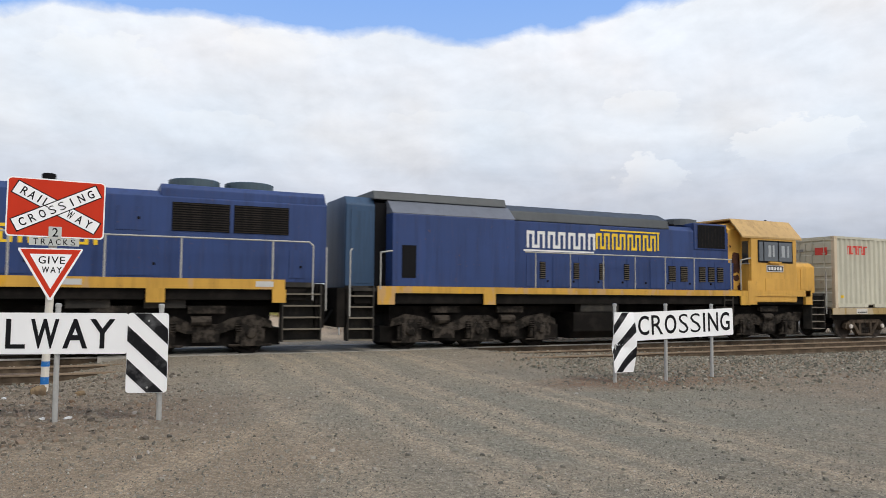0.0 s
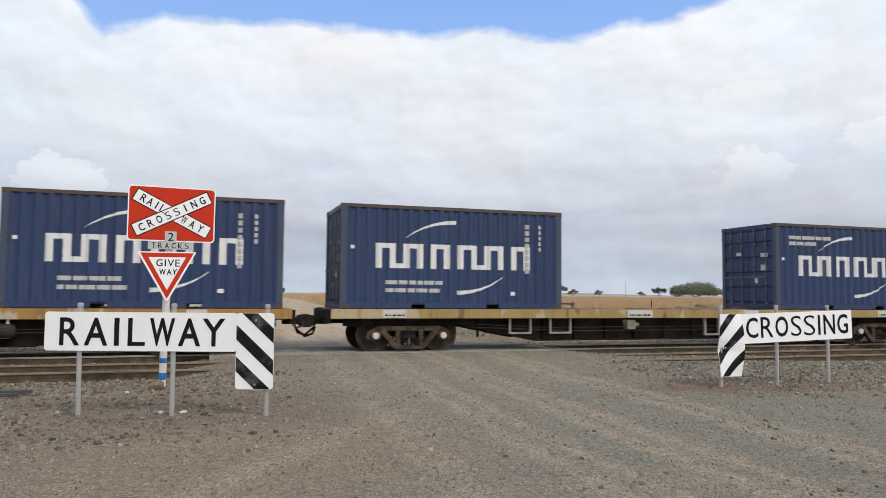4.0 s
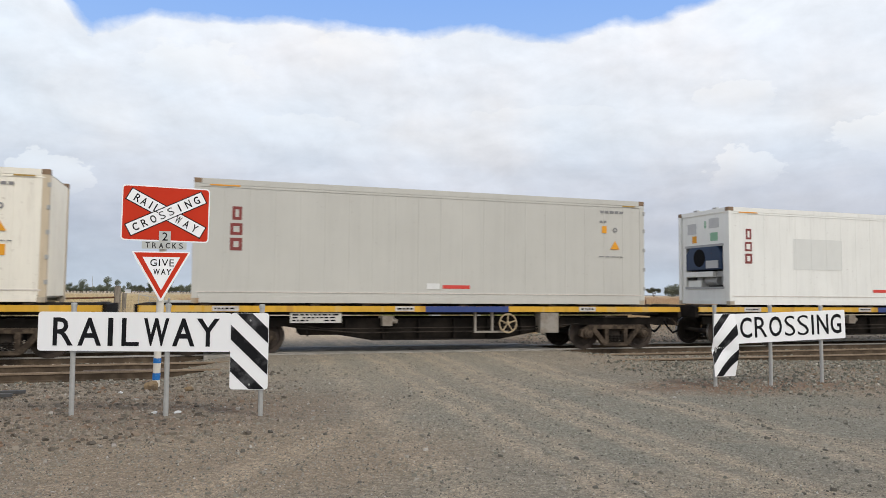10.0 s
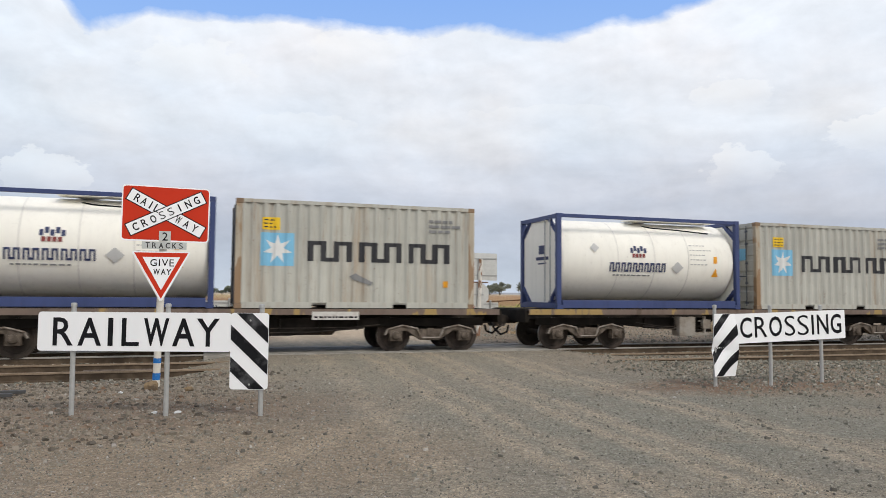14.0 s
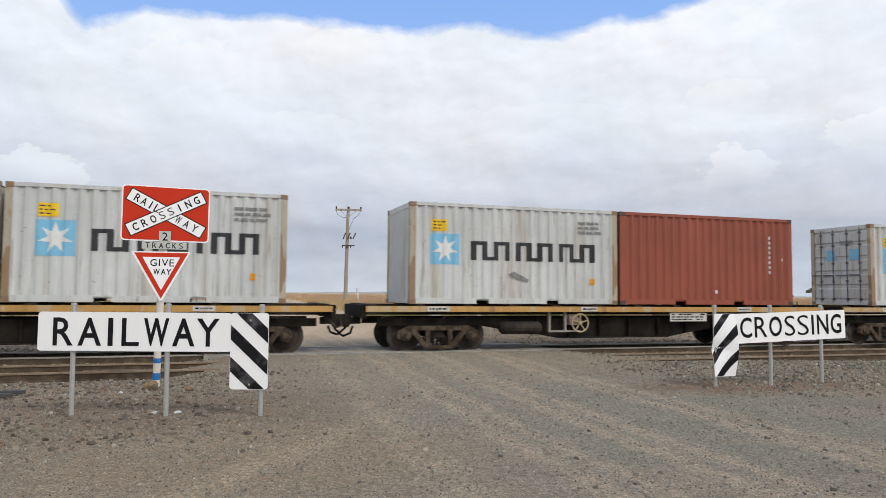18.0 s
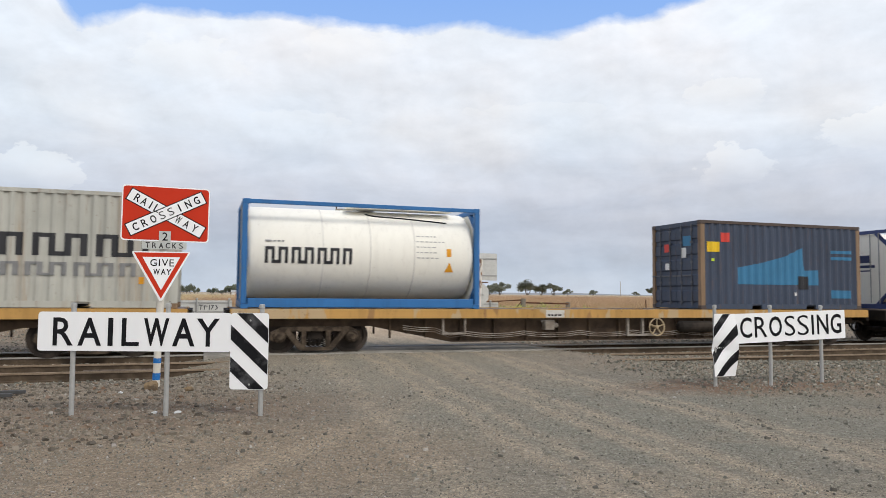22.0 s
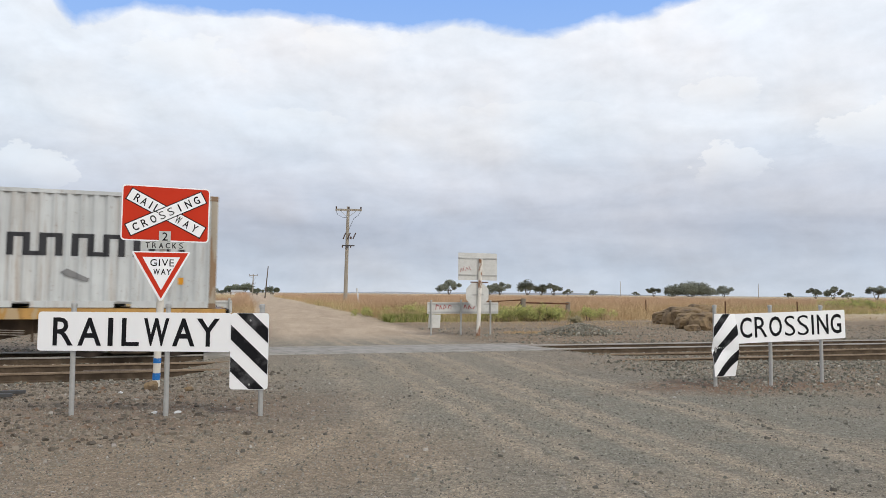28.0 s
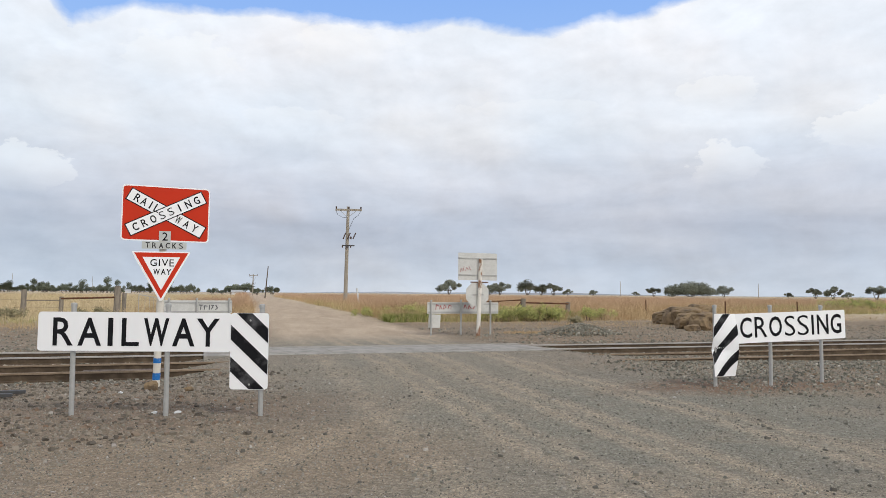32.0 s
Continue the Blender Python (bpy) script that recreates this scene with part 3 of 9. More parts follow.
# sky: a bank of cloud that drifts slowly, far behind everything
def cloud_material():
    m = Nodes("cloud_bank")
    m.n.remove(m.b)
    pos = m.co.outputs["Object"]
    nrm = m.n.new("ShaderNodeVectorMath")
    nrm.operation = "NORMALIZE"
    m.link(pos, nrm.inputs[0])
    sep = m.n.new("ShaderNodeSeparateXYZ")
    m.link(nrm.outputs[0], sep.inputs[0])
    el = m.math("MULTIPLY", m.math("ARCSINE", sep.outputs[2]), 57.2958 * 0.825)
    az = m.math("ADD", m.math("MULTIPLY", m.math("ARCTAN2", sep.outputs[0], sep.outputs[1]), 57.2958 * 0.835), 6.67)
    flatv = m.n.new("ShaderNodeCombineXYZ")
    m.link(m.math("MULTIPLY", az, 0.10), flatv.inputs[0])
    m.link(m.math("MULTIPLY", el, 0.17), flatv.inputs[1])
    co = flatv.outputs[0]
    # the upper edge of the bank, by azimuth
    u = m.math("DIVIDE", m.math("ADD", az, 6.0), 56.0)
    rim = m.ramp(u, [(0.0, 0.62), (0.06, 0.40), (0.112, 0.04), (0.17, 0.24), (0.30, 0.30), (0.38, 0.25), (0.48, 0.20), (0.53, 0.33), (0.648, 0.20), (0.76, 0.31), (0.83, 0.42), (1.0, 0.70)])
    puff = m.noise(co, 1.7, 9, 0.58, 0.15)
    lifted = m.n.new("ShaderNodeVectorMath")
    lifted.operation = "ADD"
    m.link(co, lifted.inputs[0])
    lifted.inputs[1].default_value = (0.05, 0.10, 0)
    relief = m.math("SUBTRACT", puff, m.noise(lifted.outputs[0], 1.7, 9, 0.58, 0.15))
    puff2 = m.noise(co, 0.55, 4, 0.5)
    bandv = m.n.new("ShaderNodeCombineXYZ")
    m.link(m.math("MULTIPLY", az, 0.045), bandv.inputs[0])
    m.link(m.math("MULTIPLY", el, 0.30), bandv.inputs[1])
    bands = m.noise(bandv.outputs[0], 1.5, 7, 0.55, 0.3)
    top = m.math("ADD", m.math("MULTIPLY", rim, 7.0), 14.6)
    over = m.math("SUBTRACT", el, m.math("ADD", top, m.math("MULTIPLY", m.math("SUBTRACT", puff, 0.5), 2.6)))
    blue_mask = m.ramp(m.math("ADD", m.math("MULTIPLY", over, 0.25), 0.5), [(0.44, 0.0), (0.50, 0.42), (0.61, 1.0)])
    body = m.ramp(m.math("DIVIDE", el, 20.0), [(0.0, (0.60, 0.655, 0.735)), (0.10, (0.535, 0.58, 0.66)), (0.20, (0.525, 0.562, 0.645)), (0.33, (0.66, 0.69, 0.765)), (0.50, (0.79, 0.825, 0.88)), (0.75, (0.875, 0.893, 0.938)), (1.0, (0.93, 0.942, 0.97))])
    lit = m.math("ADD", m.ramp(m.math("ADD", m.math("MULTIPLY", puff, 0.6), m.math("MULTIPLY", puff2, 0.4)), [(0.36, 0.948), (0.47, 0.988), (0.54, 1.014), (0.66, 1.055)]), m.math("MULTIPLY", relief, 0.34))
    cloud = m.mix(1.0, body, lit, "MULTIPLY")
    layer = m.ramp(m.math("DIVIDE", el, 20.0), [(0.05, 0.6), (0.22, 1.0), (0.45, 0.55), (0.7, 0.15)])
    cloud = m.mix(layer, cloud, m.mix(1.0, cloud, m.ramp(bands, [(0.30, (0.89, 0.91, 0.93)), (0.44, (0.98, 0.985, 0.99)), (0.58, (1.045, 1.04, 1.03)), (0.72, (1.12, 1.105, 1.08))]), "MULTIPLY"))
    ragged = m.noise(co, 5.0, 7, 0.62)
    for a0, e0, ra, re, k in ((49.8, 9.3, 3.2, 1.9, 0.75), (41.2, 7.7, 2.3, 1.5, 0.55), (40.8, 11.7, 2.2, 1.3, 0.5), (-1.5, 6.4, 2.4, 1.5, 0.55), (6.5, 13.6, 3.4, 1.8, 0.6), (17.0, 15.0, 4.2, 1.7, 0.5), (13.0, 10.6, 3.6, 0.7, 0.35), (29.0, 11.4, 4.2, 0.6, 0.3)):
        da, de = m.math("DIVIDE", m.math("SUBTRACT", az, a0), ra), m.math("DIVIDE", m.math("SUBTRACT", el, e0), re)
        d = m.math("SQRT", m.math("ADD", m.math("MULTIPLY", da, da), m.math("MULTIPLY", de, de)))
        d = m.math("ADD", d, m.math("MULTIPLY", m.math("SUBTRACT", puff, 0.5), 1.6))
        d = m.math("ADD", d, m.math("MULTIPLY", m.math("SUBTRACT", ragged, 0.5), 1.8))
        heap = m.math("MULTIPLY", m.ramp(m.math("MULTIPLY", d, 0.5), [(0.10, 1.0), (0.44, 0.85), (0.49, 0.0)]), m.ramp(m.math("ADD", m.math("MULTIPLY", de, 0.5), 0.5), [(0.05, 0.0), (0.75, 1.0)]))
        cloud = m.mix(m.math("MULTIPLY", heap, k), cloud, (0.96, 0.965, 0.97))
    warm = m.noise(co, 0.9, 5, 0.5)
    cloud = m.mix(1.0, cloud, m.ramp(warm, [(0.38, (0.952, 0.990, 1.026)), (0.52, (0.984, 0.996, 1.012)), (0.64, (1.016, 1.0, 0.989))]), "MULTIPLY")
    cloud = m.mix(m.ramp(m.math("DIVIDE", m.math("ADD", az, 6.0), 56.0), [(0.02, 0.40), (0.26, 0.0)]), cloud, m.mix(1.0, cloud, (0.93, 1.0, 1.035), "MULTIPLY"))
    sky = m.ramp(m.math("DIVIDE", el, 40.0), [(0.30, (0.36, 0.56, 0.93)), (0.50, (0.24, 0.44, 0.90)), (1.0, (0.12, 0.27, 0.70))])
    c = m.mix(blue_mask, cloud, sky)
    e = m.n.new("ShaderNodeEmission")
    m.link(c, e.inputs["Color"])
    e.inputs["Strength"].default_value = 1.0
    m.link(e.outputs[0], m.n["Material Output"].inputs["Surface"])
    return m.mat


def cloud_bank():
    R, v, f = 3400.0, [], []
    azs, els = [HEADING - 70 + 4 * i for i in range(36)], [-2.5 + 2.5 * i for i in range(21)]
    for e in els:
        for a in azs:
            a_, e_ = radians(a), radians(e)
            v.append((R * math.sin(a_) * math.cos(e_), R * math.cos(a_) * math.cos(e_), R * math.sin(e_)))
    n = len(azs)
    f = [(j * n + i, (j + 1) * n + i, (j + 1) * n + i + 1, j * n + i + 1) for j in range(len(els) - 1) for i in range(n - 1)]
    me = bpy.data.meshes.new("cloud_bank")
    me.from_pydata(v, [], f)
    me.polygons.foreach_set("use_smooth", [True] * len(f))
    ob = piece("cloud_bank", me, cloud_material())
    return tagged(ob, "bank of white and grey cloud under a blue sky", "sky", kind="structure")


CLOUDS = cloud_bank()

# ---- crossing signs ----


def board(x0, x1, z0, z1, r, y0=-0.004, y1=0.004):
    return Shape().prism(rounded(x0, x1, z0, z1, r), y0, y1)


def post(parent, x, y, z0, z1, r=0.03, mat="galvanised", cap=True, lean=(0, 0)):
    s = Shape().rod((x, y, z0), (x + lean[0], y + lean[1], z1), r, n=14)
    ob = part("post", s, MAT[mat], parent, smooth=False)
    if cap:
        part("cap", Shape().lathe([(0, 0.02), (r * 0.8, 0.018), (r + 0.006, 0.008), (r + 0.006, -0.03)], (x + lean[0], y + lean[1], z1), "z", 12), MAT["galvanised"], ob)
    return ob


def clip_poly(poly, x0, x1, z0, z1):
    """Cuts a convex polygon to a rectangle."""
    for axis, lim, keep in ((0, x0, 1), (0, x1, -1), (1, z0, 1), (1, z1, -1)):
        out = []
        for a, b in zip(poly, poly[1:] + poly[:1]):
            ia, ib = (a[axis] - lim) * keep >= 0, (b[axis] - lim) * keep >= 0
            if ia:
                out.append(a)
            if ia != ib:
                t = (lim - a[axis]) / (b[axis] - a[axis])
                out.append((a[0] + t * (b[0] - a[0]), a[1] + t * (b[1] - a[1])))
        poly = out
        if not poly:
            return []
    return poly


def stripes(parent, x0, x1, z0, z1, slope, count, first, pitch, wide, y):
    """Diagonal black bands, each cut to the board."""
    for i in range(count):
        c = first + i * pitch
        band = [(x0 - 1, c + slope * (-1)), (x1 + 1, c + slope * (x1 - x0 + 1)), (x1 + 1, c + slope * (x1 - x0 + 1) + wide), (x0 - 1, c + slope * (-1) + wide)]
        poly = clip_poly(band, x0 + 0.004, x1 - 0.004, z0 + 0.004, z1 - 0.004)
        if len(poly) > 2:
            part("stripe", Shape().prism(poly, y - 0.002, y), MAT["worn_black"], parent, "black diagonal band")


def word(parent, text, x, z, w, h, y, mat, bold=0.0):
    ob = piece("lettering", word_mesh(text, w, h, bold=bold), mat, parent, text + " in capital letters")
    ob.location = (x, y, z)
    return ob


def spaced_word(parent, text, slots, z0, z1, y, mat, stroke):
    """Letters at given left and right edges, one mesh."""
    s = Shape()
    for ch, (a, b) in zip(text, slots):
        me = word_mesh(ch, b - a, z1 - z0, stroke=stroke)
        s.add([(v.co.x + a, 0, v.co.z + z0) for v in me.vertices], [tuple(p.vertices) for p in me.polygons])
        bpy.data.meshes.remove(me)
    return part("lettering", s, mat, parent, text + " in black capital letters", at=(0, y, 0))


def railway_board():
    t = thing("railway_sign", "white RAILWAY name board with striped hazard board on three galvanised posts", "road sign", (-1.375, 10.12, 0), "crossing boards", turn=-17.4)
    x0, x1, z0, z1 = -0.620, 1.800, 0.702, 1.190
    b = part("board", board(x0, x1, z0, z1, 0.04), MAT["white_sheet"], t)
    s = (x1 - x0) / 344.0
    slots = [((a - 63) * s + x0, (c - 63) * s + x0) for a, c in ((90, 126), (134, 176), (187.5, 196.5), (212, 243), (251, 296), (302, 342), (345, 386))]
    spaced_word(b, "RAILWAY", slots, 0.768, 1.118, -0.007, MAT["black_vinyl"], 0.165)
    h = part("hazard_board", board(1.793, 2.270, 0.238, 1.193, 0.04, -0.012, -0.005), MAT["white_sheet"], t, "white board with black diagonal bands")
    stripes(h, 1.793, 2.270, 0.238, 1.193, -0.94, 4, 0.072, 0.395, 0.185, -0.0125)
    for x, lean in ((-0.183, -0.02), (0.994, -0.01), (2.178, -0.01)):
        post(t, x, 0.045, -0.35, 1.285, 0.031, lean=(lean, 0))
        for z in (0.78, 1.06):
            part("bracket", Shape().box(x - 0.045, x + 0.045, 0.005, 0.085, z - 0.02, z + 0.02), MAT["galvanised"], t)
    for z in (1.10, 0.30):
        part("bolt", Shape().lathe([(0, -0.017), (0.012, -0.016), (0.014, -0.008), (0.014, 0)], (2.04, -0.005, z), "y", 8), MAT["galvanised"], t)
    return t


def crossing_board():
    t = thing("crossing_sign", "white CROSSING name board with bent striped hazard board on three posts", "road sign", (8.75, 10.4, 0), "crossing boards", turn=-0.6)
    b = part("board", board(-0.03, 2.39, 0.64, 1.152, 0.03), MAT["white_sheet"], t)
    b.rotation_euler = (0, radians(-1.85), 0)
    s = 2.42 / 189.0
    slots = [((a - 1304) * s - 0.03, (c - 1304) * s - 0.03) for a, c in ((1313, 1332.5), (1337, 1357.5), (1361, 1382.5), (1387, 1405), (1409, 1428.5), (1433.5, 1437.5), (1443, 1463), (1467, 1486))]
    spaced_word(b, "CROSSING", slots, 0.73, 1.085, -0.007, MAT["black_vinyl"], 0.14)
    # the hazard board is buckled down its middle
    bent = Shape()
    top, bot, x0, x1 = 1.155, 0.095, -0.485, -0.075
    n, rows = 8, 12
    def surf(u, w, off):
        x = x0 + (x1 - x0) * u + (0.03 * math.sin(w * 3.1) * u * u)
        y = -0.03 + 0.10 * math.sin(w * math.pi) * (u - 0.35) * -1 + 0.05 * math.exp(-((w - 0.58) / 0.1) ** 2) * (1 - u) + off
        return (x, y, top + (bot - top) * w)
    v = [surf(i / n, j / rows, o) for o in (0.0, 0.006) for j in range(rows + 1) for i in range(n + 1)]
    m, k = n + 1, (n + 1) * (rows + 1)
    f = [(j * m + i, (j + 1) * m + i, (j + 1) * m + i + 1, j * m + i + 1) for j in range(rows) for i in range(n)]
    f += [tuple(reversed([q + k for q in ff])) for ff in f]
    bent.add(v, f)
    hb = part("hazard_board", bent, MAT["white_sheet"], t, "bent white board with black diagonal bands")
    for c in (-0.14, 0.29, 0.74):
        st = Shape()
        cols = 14
        for i in range(cols):
            u0, u1 = i / cols, (i + 1) / cols
            zs = []
            for u in (u0, u1):
                lo = c + 1.25 * (x1 - x0) * u + 0.03 * math.sin(u * 3.1)
                zs.append((max(bot + 0.005, min(top - 0.005, lo)), max(bot + 0.005, min(top - 0.005, lo + 0.18))))
            if zs[0][1] - zs[0][0] < 0.004 and zs[1][1] - zs[1][0] < 0.004:
                continue
            steps = 5
            for q in range(steps):
                pts = []
                for (lo, hi), u in ((zs[0], u0), (zs[1], u1)):
                    for e in (q / steps, (q + 1) / steps):
                        w = (lo + (hi - lo) * e - top) / (bot - top)
                        pts.append(surf(u, w, -0.003))
                st.add([pts[0], pts[2], pts[3], pts[1]], [(0, 1, 2, 3)])
        part("stripe", st, MAT["worn_black"], hb, "black diagonal band")
    for x in (-0.42, 0.74, 1.86):
        post(t, x, 0.05, -0.35, 1.29, 0.031)
        if x > 0:
            for z in (0.78, 1.06):
                part("bracket", Shape().box(x - 0.045, x + 0.045, 0.005, 0.09, z - 0.02, z + 0.02), MAT["galvanised"], t)
    return t


def crossbuck():
    t = thing("crossing_crossbuck", "red crossing sign and give way triangle on white banded post", "road sign", (-0.67, 12.73, 0), turn=3.7)
    p = part("post", Shape().rod((-0.03, 0.075, -0.3), (0.03, 0.075, 3.0), 0.058, n=16), MAT["old_white"], t, "flaking white painted timber post")
    for z0, z1 in ((0.02, 0.13), (0.29, 0.37), (0.52, 0.57)):
        part("band", Shape().rod((-0.025 + z0 * 0.018, 0.075, z0), (-0.025 + z1 * 0.018, 0.075, z1), 0.0605, n=16), MAT["blue_paint"], p, "blue painted band")
    red = part("crossbuck_panel", board(-0.645, 0.71, 2.272, 3.178, 0.06), MAT["white_sheet"], t, "red panel with white edge")
    part("red_field", board(-0.625, 0.69, 2.292, 3.158, 0.05, -0.0065, -0.0045), MAT["sign_red"], red)
    red.rotation_euler = (0, radians(0.3), 0)
    cx, cz, half, wide = 0.035, 2.735, 0.655, 0.222
    for sgn, y in ((1, -0.0105), (-1, -0.0085)):
        a = math.atan2(0.56, 1.08) * sgn
        c, s = math.cos(a), math.sin(a)
        def turned(pts):
            return [(cx + px * c - pz * s, cz + px * s + pz * c) for px, pz in pts]
        part("border", Shape().prism(turned([(-half, -wide / 2), (half, -wide / 2), (half, wide / 2), (-half, wide / 2)]), y, y + 0.0015), MAT["black_vinyl"], red)
        part("arm", Shape().prism(turned([(-half + 0.016, -wide / 2 + 0.016), (half - 0.016, -wide / 2 + 0.016), (half - 0.016, wide / 2 - 0.016), (-half + 0.016, wide / 2 - 0.016)]), y - 0.0015, y), MAT["white_sheet"], red, "white arm of the cross")
    # the words run along the two arms
    def lay(text, lo, hi, sgn, y):
        a = math.atan2(0.56, 1.08) * sgn
        n, hgt = len(text), 0.128
        pitch = (hi - lo) / max(1, n - 1)
        for i, ch in enumerate(text):
            q = lo + i * pitch
            w = 0.022 if ch == "I" else 0.088
            me = word_mesh(ch, w, hgt, stroke=0.15)
            sh = Shape().add([(v.co.x - w / 2, 0, v.co.z - hgt / 2) for v in me.vertices], [tuple(pp.vertices) for pp in me.polygons])
            bpy.data.meshes.remove(me)
            ob = part("letter", sh, MAT["black_vinyl"], red, "black capital letter " + ch)
            ob.location = (cx + q * math.cos(a), y, cz + q * math.sin(a))
            ob.rotation_euler = (0, -a, 0)
    lay("CROSSING", -0.52, 0.52, 1, -0.0155)
    lay("RAIL", -0.50, -0.16, -1, -0.0145)
    lay("WAY", 0.21, 0.50, -1, -0.0145)
    n2 = part("number_plate", board(-0.055, 0.125, 2.27, 2.44, 0.005, -0.020, -0.016), MAT["plate_grey"], t, "small grey plate with figure 2")
    word(n2, "2", -0.005, 2.285, 0.085, 0.135, -0.0215, MAT["black_vinyl"], 0.008)
    tr = part("tracks_plate", board(-0.31, 0.375, 2.145, 2.265, 0.005, -0.012, -0.008), MAT["plate_grey"], t, "grey plate with the word TRACKS")
    spaced_word(tr, "TRACKS", [(-0.255 + 0.102 * i, -0.255 + 0.102 * i + 0.066) for i in range(6)], 2.16, 2.25, -0.0145, MAT["black_vinyl"], 0.15)
    gw = part("give_way_triangle", Shape().prism([(-0.445, 2.10), (0.43, 2.11), (0.43, 2.08), (0.025, 1.305), (-0.02, 1.305), (-0.45, 2.07)], -0.006, 0.0), MAT["white_sheet"], t, "white edged red give way triangle")
    part("red_border", Shape().prism([(-0.42, 2.082), (0.405, 2.09), (0.003, 1.335)], -0.0085, -0.0065), MAT["sign_red"], gw)
    part("white_field", Shape().prism([(-0.295, 2.012), (0.282, 2.018), (0.002, 1.475)], -0.0105, -0.009), MAT["white_sheet"], gw)
    spaced_word(gw, "GIVE", [(-0.175, -0.075), (-0.045, -0.025), (0.0, 0.10), (0.118, 0.19)], 1.865, 1.980, -0.0125, MAT["black_vinyl"], 0.16)
    spaced_word(gw, "WAY", [(-0.125, -0.025), (-0.010, 0.068), (0.075, 0.150)], 1.725, 1.820, -0.0125, MAT["black_vinyl"], 0.16)
    return t


def far_signs():
    t = thing("sign_post", "rusty leaning post with blank backs of a panel and an octagon", "road sign", (9.8, 25.71, 0), turn=3.7)
    part("post", Shape().rod((0.0, -0.05, -0.4), (0.10, -0.05, 2.78), 0.075, n=12), MAT["rust_white"], t, "white paint peeling off rusty steel")
    pn = part("panel", board(-0.79, 0.82, 1.975, 3.005, 0.03, 0.02, 0.03), MAT["sign_back"], t, "bare grey back of a rectangular sign")
    for z in (2.17, 2.80):
        part("stiffener", Shape().box(-0.78, 0.81, 0.0, 0.02, z - 0.02, z + 0.02), MAT["galvanised"], pn)
    for x0, z0, x1, z1 in ((-0.70, 2.28, -0.68, 2.42), (-0.68, 2.42, -0.60, 2.30), (-0.60, 2.30, -0.55, 2.50), (-0.52, 2.30, -0.45, 2.45), (-0.45, 2.45, -0.38, 2.36), (-0.36, 2.50, -0.28, 2.34)):
        part("graffiti", Shape().rod((x0, 0.017, z0), (x1, 0.017, z1), 0.008, n=5), MAT["red_spray"], pn, "red scrawl")
    part("bar", Shape().box(-0.28, 0.44, 0.01, 0.04, 1.885, 1.925), MAT["rust"], t)
    octo = [(0.0 + 0.50 * math.cos(radians(22.5 + 45 * i)), 1.455 + 0.50 * math.sin(radians(22.5 + 45 * i))) for i in range(8)]
    part("octagon", Shape().prism(octo, 0.015, 0.025), MAT["sign_back"], t, "bare grey back of an octagonal sign")
    part("clamp", Shape().box(-0.20, 0.27, -0.02, 0.01, 1.42, 1.45), MAT["galvanised"], t)
    w = thing("wing_board", "grey back of long wing board with red scrawl, on posts", "road sign", (8.04, 26.37, 0), "far boards", turn=3.7)
    b = part("board", board(0.0, 2.98, 0.70, 1.135, 0.02, 0.03, 0.04), MAT["sign_back"], w)
    for z in (0.76, 1.07):
        part("stiffener", Shape().box(0.02, 2.96, 0.012, 0.03, z - 0.02, z + 0.02), MAT["galvanised"], b)
    for i, (x0, z0, x1, z1) in enumerate(((0.34, 0.85, 0.36, 1.06), (0.36, 1.06, 0.47, 0.98), (0.50, 0.86, 0.52, 1.02), (0.52, 1.02, 0.60, 0.86), (0.66, 0.86, 0.68, 1.04), (0.68, 1.04, 0.78, 0.95), (0.78, 0.95, 0.69, 0.90), (0.84, 0.88, 0.88, 1.02), (0.88, 1.02, 0.97, 0.99), (0.97, 0.99, 0.96, 0.86), (1.50, 0.90, 1.55, 1.05), (1.55, 1.05, 1.62, 0.90), (1.68, 0.86, 1.72, 1.02), (1.72, 1.02, 1.82, 0.88), (1.88, 0.88, 1.96, 0.98))):
        part("graffiti", Shape().rod((x0, 0.027, z0), (x1, 0.027, z1), 0.014, n=5), MAT["red_spray"], b, "red scrawl")
    for x, top in ((0.14, 1.20), (1.36, 1.22), (2.62, 1.20)):
        post(w, x, -0.01, -0.4, top, 0.035)
    hz = part("hazard_back", board(0.04, 0.52, 0.18, 0.68, 0.02, 0.035, 0.045), MAT["sign_back"], w, "bare back of a hazard board")
    hz.rotation_euler = (0, radians(2), 0)
    v = thing("wing_board", "grey back of a wing board with dark scrawl", "road sign", (-0.67, 26.37, 0), "far boards", turn=3.7)
    vb = part("board", board(-0.6, 1.62, 0.72, 1.16, 0.02, 0.03, 0.04), MAT["sign_back"], v)
    for z in (0.78, 1.09):
        part("stiffener", Shape().box(-0.58, 1.60, 0.012, 0.03, z - 0.02, z + 0.02), MAT["galvanised"], vb)
    for x0, z0, x1, z1 in ((0.52, 1.0, 0.66, 1.0), (0.59, 1.0, 0.58, 0.84), (0.70, 0.84, 0.70, 0.98), (0.70, 0.98, 0.80, 0.96), (0.86, 0.84, 0.87, 1.0), (0.93, 0.85, 1.0, 0.99), (1.0, 0.99, 0.93, 0.98), (1.06, 0.84, 1.14, 0.9), (1.14, 0.9, 1.07, 1.0)):
        part("graffiti", Shape().rod((x0, 0.027, z0), (x1, 0.027, z1), 0.016, n=5), MAT["dark_spray"], vb, "dark scrawl")
    for x in (-0.45, 0.45, 1.52):
        post(v, x, -0.01, -0.4, 1.22, 0.035)
    return t


railway_board()
crossing_board()
crossbuck()
far_signs()

